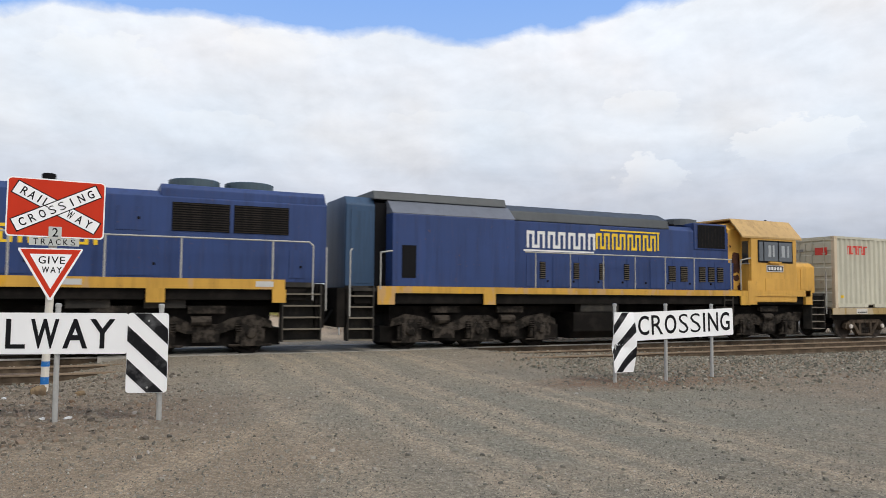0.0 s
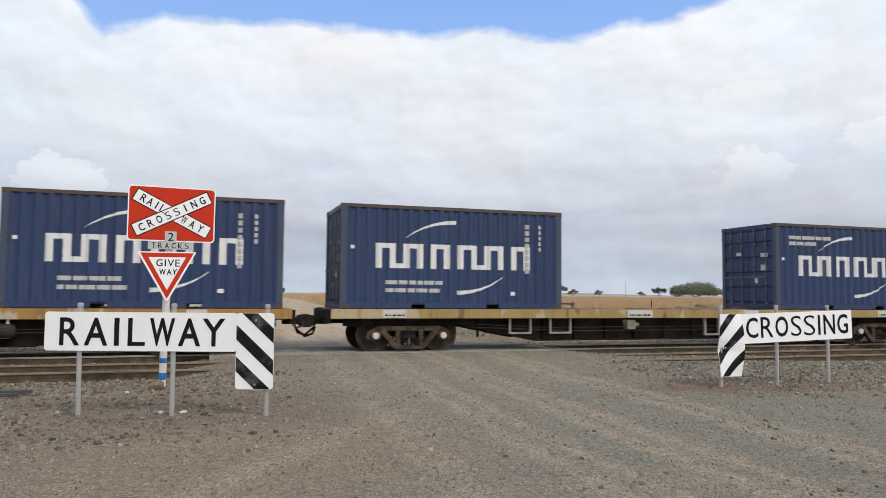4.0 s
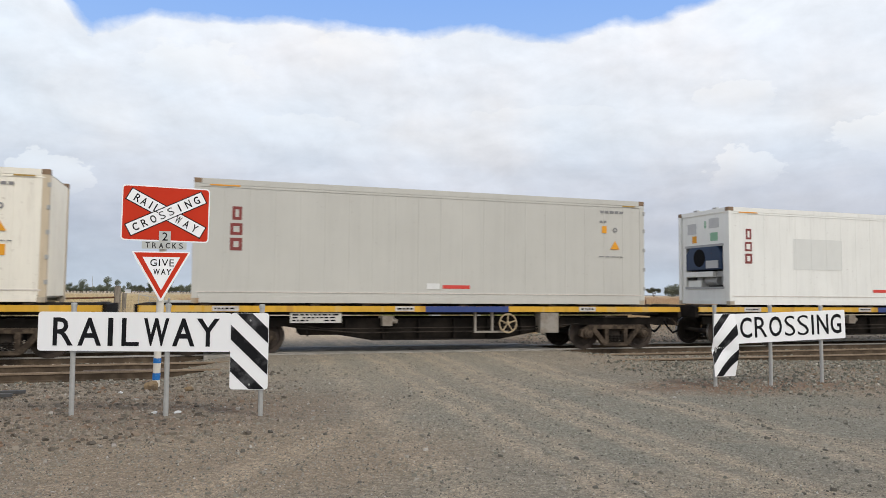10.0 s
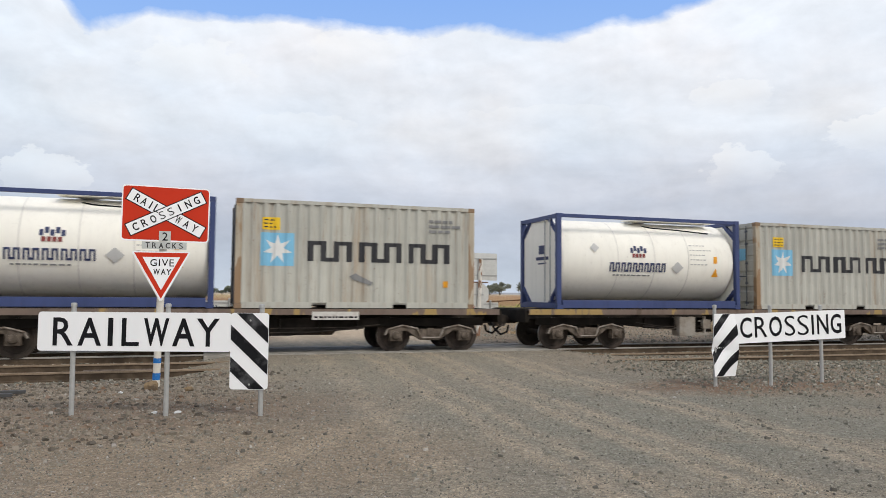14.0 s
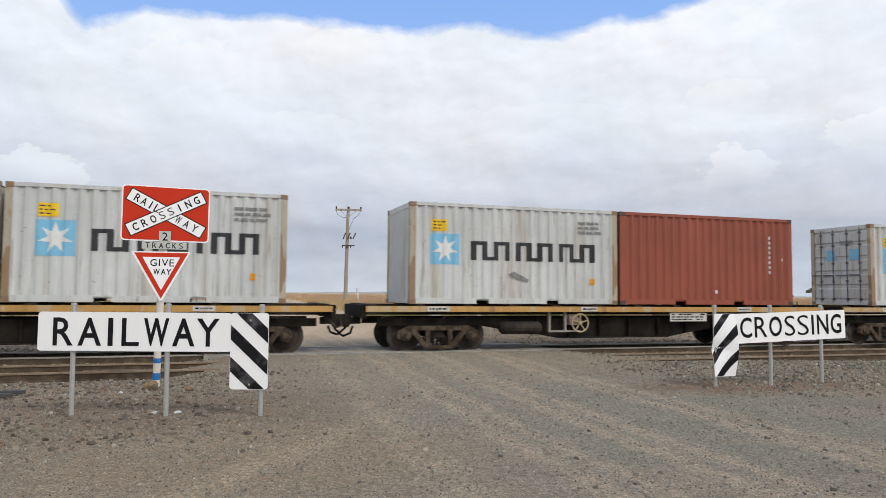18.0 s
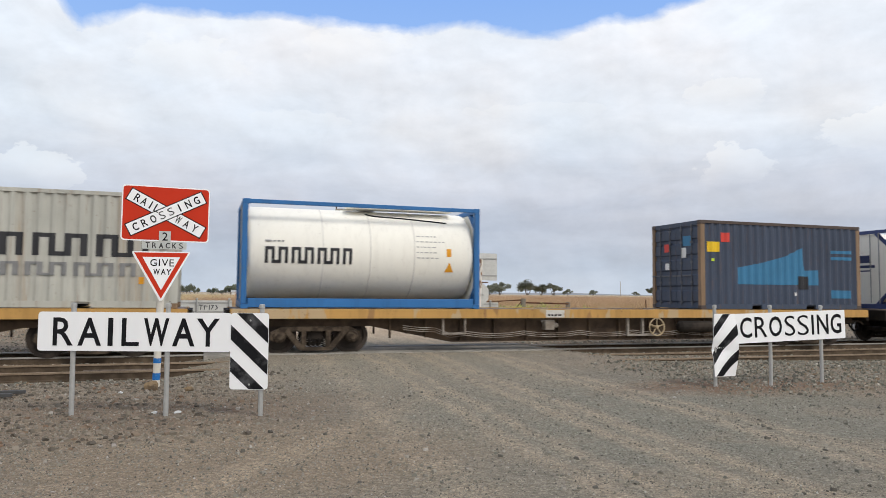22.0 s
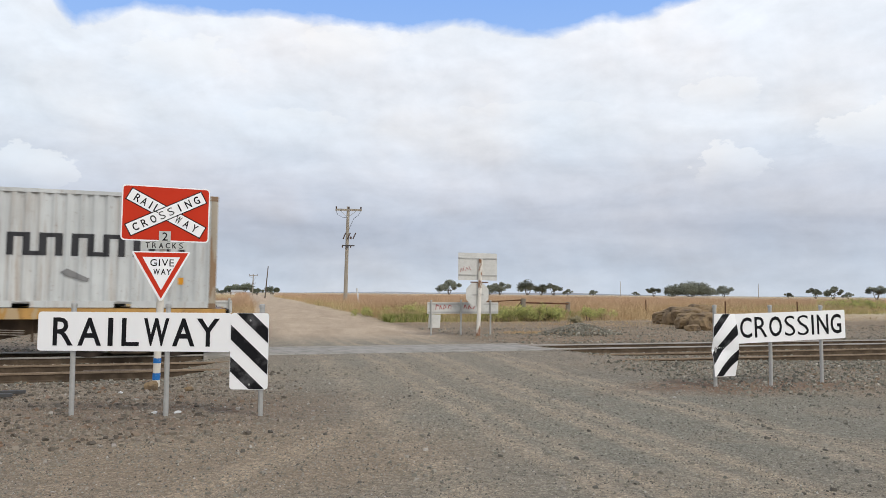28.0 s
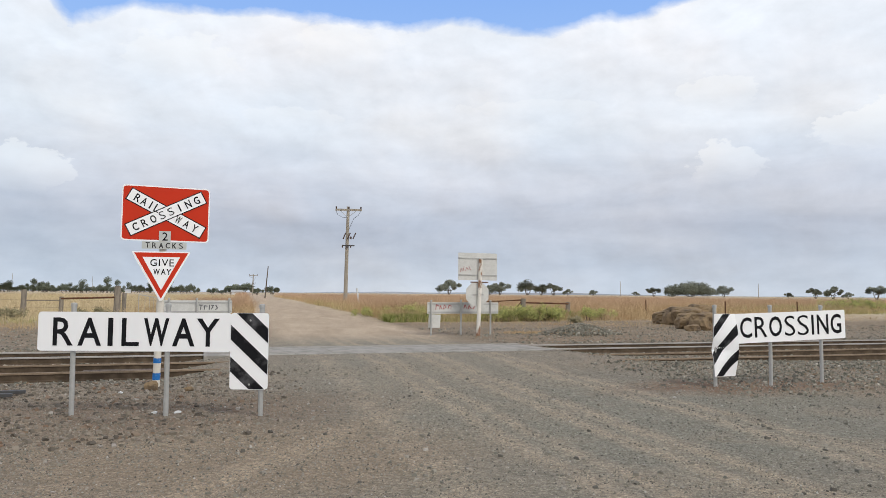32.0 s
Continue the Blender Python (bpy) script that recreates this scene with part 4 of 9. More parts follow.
# ---- the train ----
# Every vehicle and load is placed where it stands along the railway at the clip's start; the run carries it to the left.
TRACK_Y = RAILS["far"]
RUN = [(0, 2.65), (3, 75.45), (6, 148.15), (9, 220.66), (12, 292.69), (14, 340.39), (17, 411.99), (20, 483.34), (23, 554.21), (24, 577.73), (25, 601.42), (28, 672.54), (32, 767.14)]
MOVERS, SPINNERS = [], []

STEEL = {
    "bogie": two_tone("bogie_grime", (0.046, 0.035, 0.026), (0.125, 0.094, 0.068), 5),
    "bogie_dusty": two_tone("bogie_dusty", (0.085, 0.068, 0.053), (0.185, 0.150, 0.122), 4),
    "bogie_light": two_tone("bogie_dust", (0.30, 0.265, 0.23), (0.14, 0.105, 0.08), 3),
    # wheel, underframe and girder grime are darkened to paint in shade below the deck
    "wheel": two_tone("wheel_steel", (0.046, 0.038, 0.032), (0.080, 0.063, 0.053), 3),
    "tread": plain("wheel_tread", (0.35, 0.33, 0.31), 0.35, 0.8),
    "under": two_tone("underframe_grime_shaded", (0.026, 0.022, 0.019), (0.055, 0.044, 0.035), 2.5),
    "web": two_tone("girder_grime_shaded", (0.012, 0.010, 0.008), (0.026, 0.021, 0.017), 1.8),
    "web_brown": two_tone("girder_brown", (0.100, 0.070, 0.047), (0.055, 0.040, 0.029), 1.5),
    "dark": plain("dark_steel", (0.010, 0.010, 0.011), 0.8, spec=0.08),
    "grey_box": two_tone("grey_cabinet", (0.34, 0.31, 0.27), (0.24, 0.20, 0.16), 2.5),
    "cream_wheel": plain("cream_handwheel", (0.44, 0.34, 0.21), 0.6),
    "cap_yellow": two_tone("yellow_cap", (0.42, 0.26, 0.035), (0.16, 0.10, 0.05), 8),
    "cap_blue": plain("blue_cap", (0.18, 0.36, 0.58), 0.6, vary=0.3),
    "cap_pale": plain("pale_cap", (0.62, 0.57, 0.52), 0.6, vary=0.3),
    "stencil": two_tone("stencil_plate", (0.66, 0.64, 0.60), (0.45, 0.40, 0.36), 6, 0.5, 0.7, rough=0.6, bump=0.05),
}
DECK = {
    "ochre": painted("wagon_ochre", (0.50, 0.285, 0.085), 0.6, 0.5, patchy=((0.46, 0.36, 0.23), (0.30, 0.165, 0.07))),
    "olive": painted("wagon_olive", (0.36, 0.25, 0.095), 0.8, 0.6, patchy=((0.46, 0.38, 0.26), (0.17, 0.10, 0.055))),
    "yellow": painted("wagon_yellow", (0.66, 0.37, 0.035), 0.35, 0.35, patchy=((0.62, 0.40, 0.11), (0.50, 0.26, 0.04))),
    "rust_ochre": painted("wagon_rust_ochre", (0.36, 0.20, 0.062), 0.9, 0.6, patchy=((0.48, 0.42, 0.33), (0.16, 0.095, 0.05))),
    "brown": painted("wagon_brown", (0.17, 0.125, 0.10), 0.6, 0.6, patchy=((0.40, 0.27, 0.09), (0.10, 0.07, 0.05))),
    "blue": painted("wagon_blue", (0.035, 0.06, 0.20), 0.3, 0.4),
}


def wheelset_mesh():
    s = Shape()
    R, g = 0.42, 0.7525
    for sd in (-1, 1):
        prof = [(0.08, -0.09), (0.11, -0.08), (0.13, -0.02), (R - 0.09, -0.015), (R - 0.075, -0.062), (R - 0.003, -0.062)]
        rim = [(R - 0.003, -0.062), (R, 0.025), (R + 0.028, 0.04), (R + 0.028, 0.062)]
        back = [(R + 0.028, 0.062), (R - 0.075, 0.062), (R - 0.09, 0.03), (0.13, 0.03), (0.10, 0.06)]
        for sl, pr in ((0, prof), (1, rim), (0, back)):
            s.slot(sl).lathe([(r, -sd * -a if sd < 0 else -a) for r, a in pr], (0, sd * g, 0), "y", 28)
    s.slot(0).rod((0, -1.02, 0), (0, 1.02, 0), 0.075, n=14)
    for sd in (-1, 1):
        s.slot(2).lathe([(0.0, sd * 0.12), (0.075, sd * 0.118), (0.088, sd * 0.08), (0.115, sd * 0.07), (0.115, -sd * 0.03)], (0, sd * 1.04, 0), "y", 14)
        for k in range(3):
            a = 2.094 * k
            s.slot(0).rod((0.075 * math.cos(a), sd * 1.09, 0.075 * math.sin(a)), (0.075 * math.cos(a), sd * 1.125, 0.075 * math.sin(a)), 0.018, n=6)
    return s.mesh("wheelset", smooth=False)


def side_frame_mesh():
    """Cast truss side frame with two windows, at y = 0, drawn for the near side."""
    s = Shape()
    w = 0.89
    t = 0.075
    s.prism([(-w - 0.20, 0.40), (-w - 0.20, 0.52), (-w + 0.05, 0.66), (w - 0.05, 0.66), (w + 0.20, 0.52), (w + 0.20, 0.40), (w + 0.05, 0.54), (-w - 0.05, 0.54)], -t, t)
    for d in (-1, 1):
        s.prism([(d * (w - 0.08), 0.56), (d * (w - 0.26), 0.56), (d * 0.30, 0.17), (d * 0.30, 0.06), (d * 0.42, 0.10)][::d], -t, t)
        s.prism([(d * 0.24, 0.56), (d * 0.36, 0.56), (d * 0.36, 0.10), (d * 0.24, 0.10)][::-d], -t, t)
        s.prism([(d * (w + 0.20), 0.52), (d * (w + 0.24), 0.36), (d * (w + 0.13), 0.30), (d * (w + 0.12), 0.45)][::d], -t, t)
        s.lathe([(0.0, -0.13), (0.13, -0.12), (0.16, -0.06), (0.16, 0.08)], (d * w, 0, 0.42), "y", 12)
    s.prism([(-0.36, 0.07), (0.36, 0.07), (0.30, 0.16), (-0.30, 0.16)], -t, t)
    return s.mesh("side_frame", bevel=0.012)


def spring_mesh():
    """One coil spring, swept as a single wire."""
    v, f, n, k = [], [], 30, 4
    for i in range(n + 1):
        a, z = 6.283 * i / 7.0, 0.20 * i / n
        for q in range(k):
            b = 6.283 * q / k
            r = 0.045 + 0.013 * math.cos(b)
            v.append((r * math.cos(a), r * math.sin(a), z + 0.013 * math.sin(b)))
    for i in range(n):
        f += [(i * k + q, i * k + (q + 1) % k, (i + 1) * k + (q + 1) % k, (i + 1) * k + q) for q in range(k)]
    return Shape().add(v, f).mesh("spring")


def ride_frame_mesh():
    """Straight equalised side frame with pale flat bars, as on the three tank wagons."""
    s = Shape()
    w = 0.92
    s.prism([(-w - 0.30, 0.42), (-w - 0.24, 0.56), (-w + 0.16, 0.66), (-0.35, 0.58), (0.35, 0.58), (w - 0.16, 0.66), (w + 0.24, 0.56), (w + 0.30, 0.42), (w + 0.14, 0.50), (w - 0.30, 0.54), (0.26, 0.30), (-0.26, 0.30), (-w + 0.30, 0.54), (-w - 0.14, 0.50)], -0.07, 0.07)
    for d in (-1, 1):
        s.box(d * w - 0.16, d * w + 0.16, -0.11, 0.09, 0.28, 0.54)
        s.lathe([(0, -0.17), (0.09, -0.16), (0.12, -0.10)], (d * w, 0, 0.42), "y", 10)
    s.box(-0.09, 0.09, -0.10, 0.07, 0.30, 0.60)
    return s.mesh("side_frame", bevel=0.012)


def ride_edge_mesh():
    """The flange that runs along the upper edge of the equalised frame."""
    pts = [(-1.20, 0.44), (-1.14, 0.575), (-0.76, 0.675), (-0.35, 0.595), (-0.26, 0.36), (0.26, 0.36), (0.35, 0.595), (0.76, 0.675), (1.14, 0.575), (1.20, 0.44)]
    return Shape().tube([(x, -0.085, z) for x, z in pts], 0.028, 5).mesh("top_edge")


def bolster_mesh():
    s = Shape()
    s.box(-0.20, 0.20, -0.95, 0.95, 0.34, 0.60)
    s.box(-0.34, 0.34, -0.60, 0.60, 0.50, 0.72)
    s.rod((0, 0, 0.68), (0, 0, 0.84), 0.2, n=16)
    s.box(-0.62, -0.52, -0.75, 0.75, 0.30, 0.46)
    s.box(0.52, 0.62, -0.75, 0.75, 0.30, 0.46)
    return s.mesh("bolster", bevel=0.015)


def add_bogie(wagon, x, cap, kind="truss"):
    bog = piece("bogie", cached("bolster", bolster_mesh), STEEL["under"], wagon, at=(x, 0, 0))
    fm = cached("truss", side_frame_mesh) if kind == "truss" else cached("ride", ride_frame_mesh)
    half = 0.89 if kind == "truss" else 0.92
    for y, turn in ((-1.0, 0), (1.0, math.pi)):
        sf = piece("side_frame", fm, STEEL["bogie" if kind == "truss" else "bogie_dusty"], bog, at=(0, y, 0))
        sf.rotation_euler = (0, 0, turn)
        if kind != "truss":
            piece("top_edge", cached("ride_edge", ride_edge_mesh), STEEL["bogie_light"], sf, "pale dusty upper edge")
        if kind == "truss":
            for sx in (-0.16, -0.05, 0.06, 0.17):
                piece("spring", cached("spring", spring_mesh), STEEL["under"], bog, at=(sx, y - 0.02, 0.17))
    for dx in (-half, half):
        ws = piece("wheelset", cached("wheelset", wheelset_mesh), [STEEL["wheel"], STEEL["tread"], cap], bog, at=(dx, 0, 0.42))
        SPINNERS.append((ws, (dx, 0, 0.42), wagon))
    return bog


def coupler_mesh():
    s = Shape()
    s.box(0.0, 0.55, -0.09, 0.09, 0.68, 0.86)
    s.prism([(0.45, 0.62), (0.72, 0.60), (0.80, 0.72), (0.80, 0.90), (0.62, 0.94), (0.45, 0.92)], -0.17, 0.15)
    return s.mesh("coupler", bevel=0.01)


def hose_mesh():
    return Shape().tube([(0.25, -0.30, 0.75), (0.35, -0.34, 0.55), (0.55, -0.32, 0.38), (0.75, -0.28, 0.45), (0.82, -0.22, 0.62)], 0.03, 6).mesh("hose")


def lever_mesh():
    return Shape().tube([(0.1, -0.9, 0.82), (0.25, -0.95, 0.62), (0.45, -0.70, 0.66), (0.50, -0.2, 0.80)], 0.022, 5).mesh("lever")


def handwheel_mesh():
    s = Shape()
    s.torus((0, 0, 0), 0.245, 0.022, "y", 22, 6)
    for k in range(5):
        a = 1.2566 * k + 0.3
        s.rod((0.03 * math.cos(a), 0.02, 0.03 * math.sin(a)), (0.24 * math.cos(a), 0, 0.24 * math.sin(a)), 0.018, n=6)
    s.lathe([(0, -0.04), (0.045, -0.035), (0.055, 0.03), (0.03, 0.03), (0.03, 0.25)], (0, 0, 0), "y", 10)
    return s.mesh("handwheel")


def sill_mesh(L, z0, z1):
    """Channel section side sill with a lip above and below and stiffeners."""
    s = Shape()
    s.along([(-1.26, z0), (-1.19, z0), (-1.19, z0 + 0.02), (-1.235, z0 + 0.025), (-1.235, z1 - 0.025), (-1.19, z1 - 0.02), (-1.19, z1), (-1.26, z1)], 0, L)
    for i in range(int(L / 1.5)):
        x = 0.7 + i * 1.5
        if x < L - 0.3:
            s.box(x, x + 0.05, -1.258, -1.235, z0 + 0.02, z1 - 0.02)
    return s.mesh("side_sill")


def belly_mesh(L, depth, a, b, y, th=0.03):
    """Fish-bellied web: shallow over the bogies, deep between them."""
    s = Shape()
    s.prism([(0.35, 0.86), (0.35, 0.66), (a, 0.66), (b, depth), (L - b, depth), (L - a, 0.66), (L - 0.35, 0.66), (L - 0.35, 0.86)], y - th, y + th)
    s.prism([(b, depth), (L - b, depth), (L - b, depth + 0.025), (b, depth + 0.025)], y - 0.12, y + 0.12)
    for i in range(int((L - 2 * a) / 0.95)):
        x = a + 0.5 + i * 0.95
        z = depth if b < x < L - b else depth + 0.12
        if a + 0.4 < x < L - a - 0.4:
            s.prism([(x, 0.84), (x + 0.035, 0.84), (x + 0.035, max(z, depth + 0.05)), (x, max(z, depth + 0.05))], y - 0.14, y - th)
    return s.mesh("web")


def deck_mesh(L, z):
    s = Shape()
    n = int(L / 1.22)
    for i in range(n + 1):
        x = 0.05 + (L - 0.35) * i / n
        s.box(x, x + 0.22, -1.19, 1.19, z - 0.10, z - 0.004)
    s.box(0.0, L, -0.28, 0.28, z - 0.30, z - 0.012)
    return s.mesh("deck")


def bar_quads(x0, w, rows, seed):
    """Rows of short dark bars on a plate, as vertices and faces."""
    rnd = random.Random(seed)
    v, f = [], []
    for r in range(rows):
        x = x0
        while x < x0 + w - 0.1:
            k = rnd.uniform(0.05, 0.16)
            if rnd.random() < 0.8:
                z = 0.18 - 0.07 * r
                i = len(v)
                v += [(x, -0.0135, z), (x + k, -0.0135, z), (x + k, -0.0135, z + 0.035), (x, -0.0135, z + 0.035)]
                f.append((i, i + 1, i + 2, i + 3))
            x += k + 0.03
    return v, f


def wagon(P, L, top, kind, deck, cap, group, bogie=2.0, wheel_at=None, box_at=None, look_label="", boards=()):
    w = thing("container_wagon", look_label, "flat wagon", (P, TRACK_Y, RAIL_Z), group)
    MOVERS.append((w, P))
    z0 = top - (0.24 if kind == "A" else 0.20 if kind == "R" else 0.15)
    sk = cached(("sill", round(L, 2), kind), lambda: sill_mesh(L, z0, top - (0.055 if kind == "R" else 0.004)))
    piece("side_sill", sk, DECK[deck], w)
    far = piece("side_sill", sk, DECK[deck], w)
    far.rotation_euler = (0, 0, math.pi)
    far.location = (L, 0, 0)
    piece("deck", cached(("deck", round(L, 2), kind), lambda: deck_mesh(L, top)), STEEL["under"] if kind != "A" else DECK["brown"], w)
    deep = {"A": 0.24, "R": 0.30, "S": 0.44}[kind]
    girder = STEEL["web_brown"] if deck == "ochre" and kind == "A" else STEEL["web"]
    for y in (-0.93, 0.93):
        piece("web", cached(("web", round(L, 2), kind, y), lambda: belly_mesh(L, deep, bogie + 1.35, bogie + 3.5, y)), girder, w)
    for x, d in ((0, -1), (L, 1)):
        e = part("headstock", Shape().box(-0.06, 0.06, -1.20, 1.20, top - 0.36, top - 0.03), STEEL["web"], w, at=(x + d * 0.03, 0, 0), bevel=0.01) if ("hs", kind) not in CACHE else piece("headstock", CACHE[("hs", kind)], STEEL["web"], w, at=(x + d * 0.03, 0, 0))
        CACHE[("hs", kind)] = e.data
        c = piece("coupler", cached("coupler", coupler_mesh), STEEL["under"], w, at=(x - d * 0.12, 0, 0))
        for nm, bld in (("brake_hose", hose_mesh), ("uncoupling_lever", lever_mesh)):
            piece(nm, cached(nm, bld), STEEL["dark"] if nm == "brake_hose" else STEEL["bogie"], c)
        if d < 0:
            c.rotation_euler = (0, 0, math.pi)
    for x in (bogie, L - bogie):
        add_bogie(w, x, STEEL[cap], "ride" if kind == "S" else "truss")
    if wheel_at is not None:
        piece("handwheel", cached("handwheel", handwheel_mesh), STEEL["cream_wheel"], w, "pale spoked handbrake wheel", at=(wheel_at, -1.22, top - 0.50))
        for dx in (-0.9, -0.42):
            piece("hanger", cached("hanger", lambda: Shape().box(-0.03, 0.03, -0.04, 0.04, -0.55, 0.0).box(-0.03, 0.45, -0.04, 0.0, -0.55, -0.50).mesh("hanger")), STEEL["grey_box"], w, at=(wheel_at + dx, -1.12, top - 0.20))
    if box_at is not None:
        piece("cabinet", cached("cab_box", lambda: Shape().box(-0.27, 0.27, -0.12, 0.25, -0.60, -0.06).box(-0.25, 0.25, -0.128, -0.12, -0.58, -0.08).mesh("cabinet", bevel=0.008)), STEEL["grey_box"], w, "grey steel equipment box", at=(box_at, -1.14, top - 0.16))
    mid = L * 0.5
    piece("air_tank", cached("air_tank", lambda: Shape().lathe([(0, -0.62), (0.10, -0.60), (0.17, -0.52), (0.17, 0.52), (0.10, 0.60), (0, 0.62)], (0, 0, 0), "x", 14).mesh("air_tank", smooth=False)), STEEL["bogie"] if kind == "S" else STEEL["under"], w, at=(mid + (3.3 if L > 16 else 2.2 if kind == "S" else -3.0), -1.15 if box_at is None else -0.70, 0.60))
    if deck != "ochre":
        piece("brake_rod", cached(("rod", round(L, 2)), lambda: Shape().tube([(3.6, -1.10, 0.62), (L * 0.35, -1.10, 0.50), (L * 0.65, -1.10, 0.52), (L - 3.6, -1.10, 0.62)], 0.018).tube([(3.4, -1.10, 0.72), (L * 0.30, -1.10, 0.60), (L * 0.72, -1.10, 0.63), (L - 3.2, -1.10, 0.70)], 0.014).mesh("brake_rod")), STEEL["under"], w)
    piece("valve", cached("valve", lambda: Shape().box(-0.13, 0.13, -0.13, 0.13, -0.16, 0.10).rod((0, 0, 0), (0.28, 0, -0.05), 0.07, n=8).rod((-0.2, 0, 0.06), (0.2, 0, 0.06), 0.03, n=6).mesh("valve", bevel=0.01)), STEEL["grey_box"], w, at=(mid - 1.4, -1.05, top - 0.40))
    if kind == "A" and deck == "ochre":
        # air hoses droop from clip to clip along the girder
        for k in range(3):
            piece("air_hose", cached(("sag", round(L, 2), k), lambda: Shape().tube([(x, -1.09, 0.46 - 0.05 * k + (0.05 if i % 4 == 0 else -0.015 if i % 4 == 2 else 0.0) + (0.16 if x < bogie + 3.2 or x > L - bogie - 3.2 else 0.0)) for i, x in enumerate(np.arange(bogie + 2.2, L - bogie - 2.0, 0.42))], 0.013, 5).mesh("air_hose")), STEEL["bogie_light"], w)
    if kind == "A":
        for q in (0.24, 0.30, 0.66, 0.78) if deck in ("olive", "rust_ochre") else ((0.27, 0.70) if deck == "ochre" else (0.3,)):
            tone = STEEL["cap_pale"] if (int(P) % 2) else STEEL["grey_box"]
            piece("step_bracket", cached("step_bracket", lambda: Shape().box(0, 0.05, -0.03, 0.03, -0.42, 0).box(0.60, 0.65, -0.03, 0.03, -0.42, 0).box(0.05, 0.60, -0.03, 0.03, -0.42, -0.37).mesh("step_bracket")), tone if deck in ("olive", "rust_ochre") else STEEL["bogie_light"], w, at=(L * q, -1.18, z0))
    if kind == "R":
        px = 3.4 if P < 270 else 8.9
        pl = piece("data_plate", cached("data_plate", lambda: Shape().box(0, 1.25, -0.012, 0.0, 0.0, 0.25).mesh("data_plate")), STEEL["stencil"], w, "white plate with rows of small markings", at=(px, -1.20, z0 - 0.27))
        part("marking", Shape().add(*[(v, f) for v, f in [bar_quads(0.05, 1.15, 3, int(P))]][0]), STEEL["dark"], pl)
    for bx, bw in boards:
        plate = piece("stencil_plate", cached(("plate", bw, kind), lambda: Shape().box(0, bw, -0.012, 0.0, 0.0, 0.125 if kind == "R" else 0.20).mesh("stencil_plate")), STEEL["stencil"], w, "pale plate with small markings", at=(bx, -1.262, z0 + 0.015 if kind != "S" else z0 - 0.12))
        bars = Shape()
        rnd = random.Random(int(bx * 100))
        x = 0.05
        while x < bw - 0.10:
            k = rnd.uniform(0.03, 0.12)
            bars.box(x, min(bw - 0.04, x + k), -0.0155, -0.0135, 0.045, 0.085)
            x += k + 0.03
        if bars.v:
            part("marking", bars, STEEL["dark"], plate)
    return w


# ---- containers ----
def corrugation(L, pitch=0.278, depth=0.045):
    """Points (x, y) of a corrugated side, y measured from the face towards the inside."""
    n = max(1, round((L - 0.32) / pitch))
    p = (L - 0.32) / n
    pts = [(0.16, 0.0)]
    for i in range(n):
        a = 0.16 + i * p
        pts += [(a + p * 0.13, 0.0), (a + p * 0.38, depth), (a + p * 0.63, depth), (a + p * 0.88, 0.0)]
    pts.append((L - 0.16, 0.0))
    return pts


FLUSH, ROOM = -1.219, 0.006


def side_profile(L, style):
    if style == "dry":
        return [(x, FLUSH + 0.010 + y) for x, y in corrugation(L)]
    pts, n = [(0.10, FLUSH + 0.012)], 20 if L > 8 else 10
    for i in range(1, n):
        x = 0.1 + (L - 0.2) * i / n
        pts += [(x - 0.012, FLUSH + 0.012), (x - 0.005, FLUSH + 0.007), (x + 0.005, FLUSH + 0.007), (x + 0.012, FLUSH + 0.012)]
    return pts + [(L - 0.10, FLUSH + 0.012)]


def side_mesh(L, H, style):
    s = Shape()
    pts = side_profile(L, style)
    z0, z1 = 0.16, H - 0.09
    v = [(x, y, z) for x, y in pts for z in (z0, z1)] + [(x, FLUSH + 0.08, z) for x in (pts[0][0], pts[-1][0]) for z in (z0, z1)]
    f = [(2 * i, 2 * i + 2, 2 * i + 3, 2 * i + 1) for i in range(len(pts) - 1)]
    k = 2 * len(pts)
    f += [(k, k + 1, k + 3, k + 2)]
    s.add(v, f)
    return s.mesh("side_panel")


def end_mesh(H):
    """Corrugated plain end, facing -x at x = 0."""
    s = Shape()
    pts = [(y - 1.219, x) for y, x in corrugation(2.438, 0.26, 0.04)]
    v = [(0.02 + x, y, z) for y, x in pts for z in (0.14, H - 0.10)]
    s.add(v, [(2 * i, 2 * i + 1, 2 * i + 3, 2 * i + 2) for i in range(len(pts) - 1)])
    return s.mesh("end_panel")


def door_mesh(H):
    """One leaf, hinged at y = 0 and running to y = 1.05, pressed into level ribs."""
    z0, z1, n = 0.15, H - 0.13, 5
    pts = [(0.045, z0), (0.0, z0)]
    p = (z1 - z0) / n
    for i in range(n):
        a = z0 + i * p
        pts += [(0.0, a + 0.05), (-0.03, a + 0.09), (-0.03, a + p - 0.09), (0.0, a + p - 0.05)]
    pts += [(0.0, z1), (0.045, z1)]
    return Shape().prism(pts, 0.0, 1.05).mesh("door")


def lockbar_mesh(H):
    s = Shape()
    s.rod((-0.05, 0, 0.10), (-0.05, 0, H - 0.08), 0.017, n=6)
    for z in (0.2, 0.8, 1.4, 2.0, H - 0.25):
        s.box(-0.06, -0.02, -0.05, 0.05, z - 0.03, z + 0.03)
    s.box(-0.075, -0.05, 0.0, 0.42, 0.98, 1.02)
    return s.mesh("lock_bar")


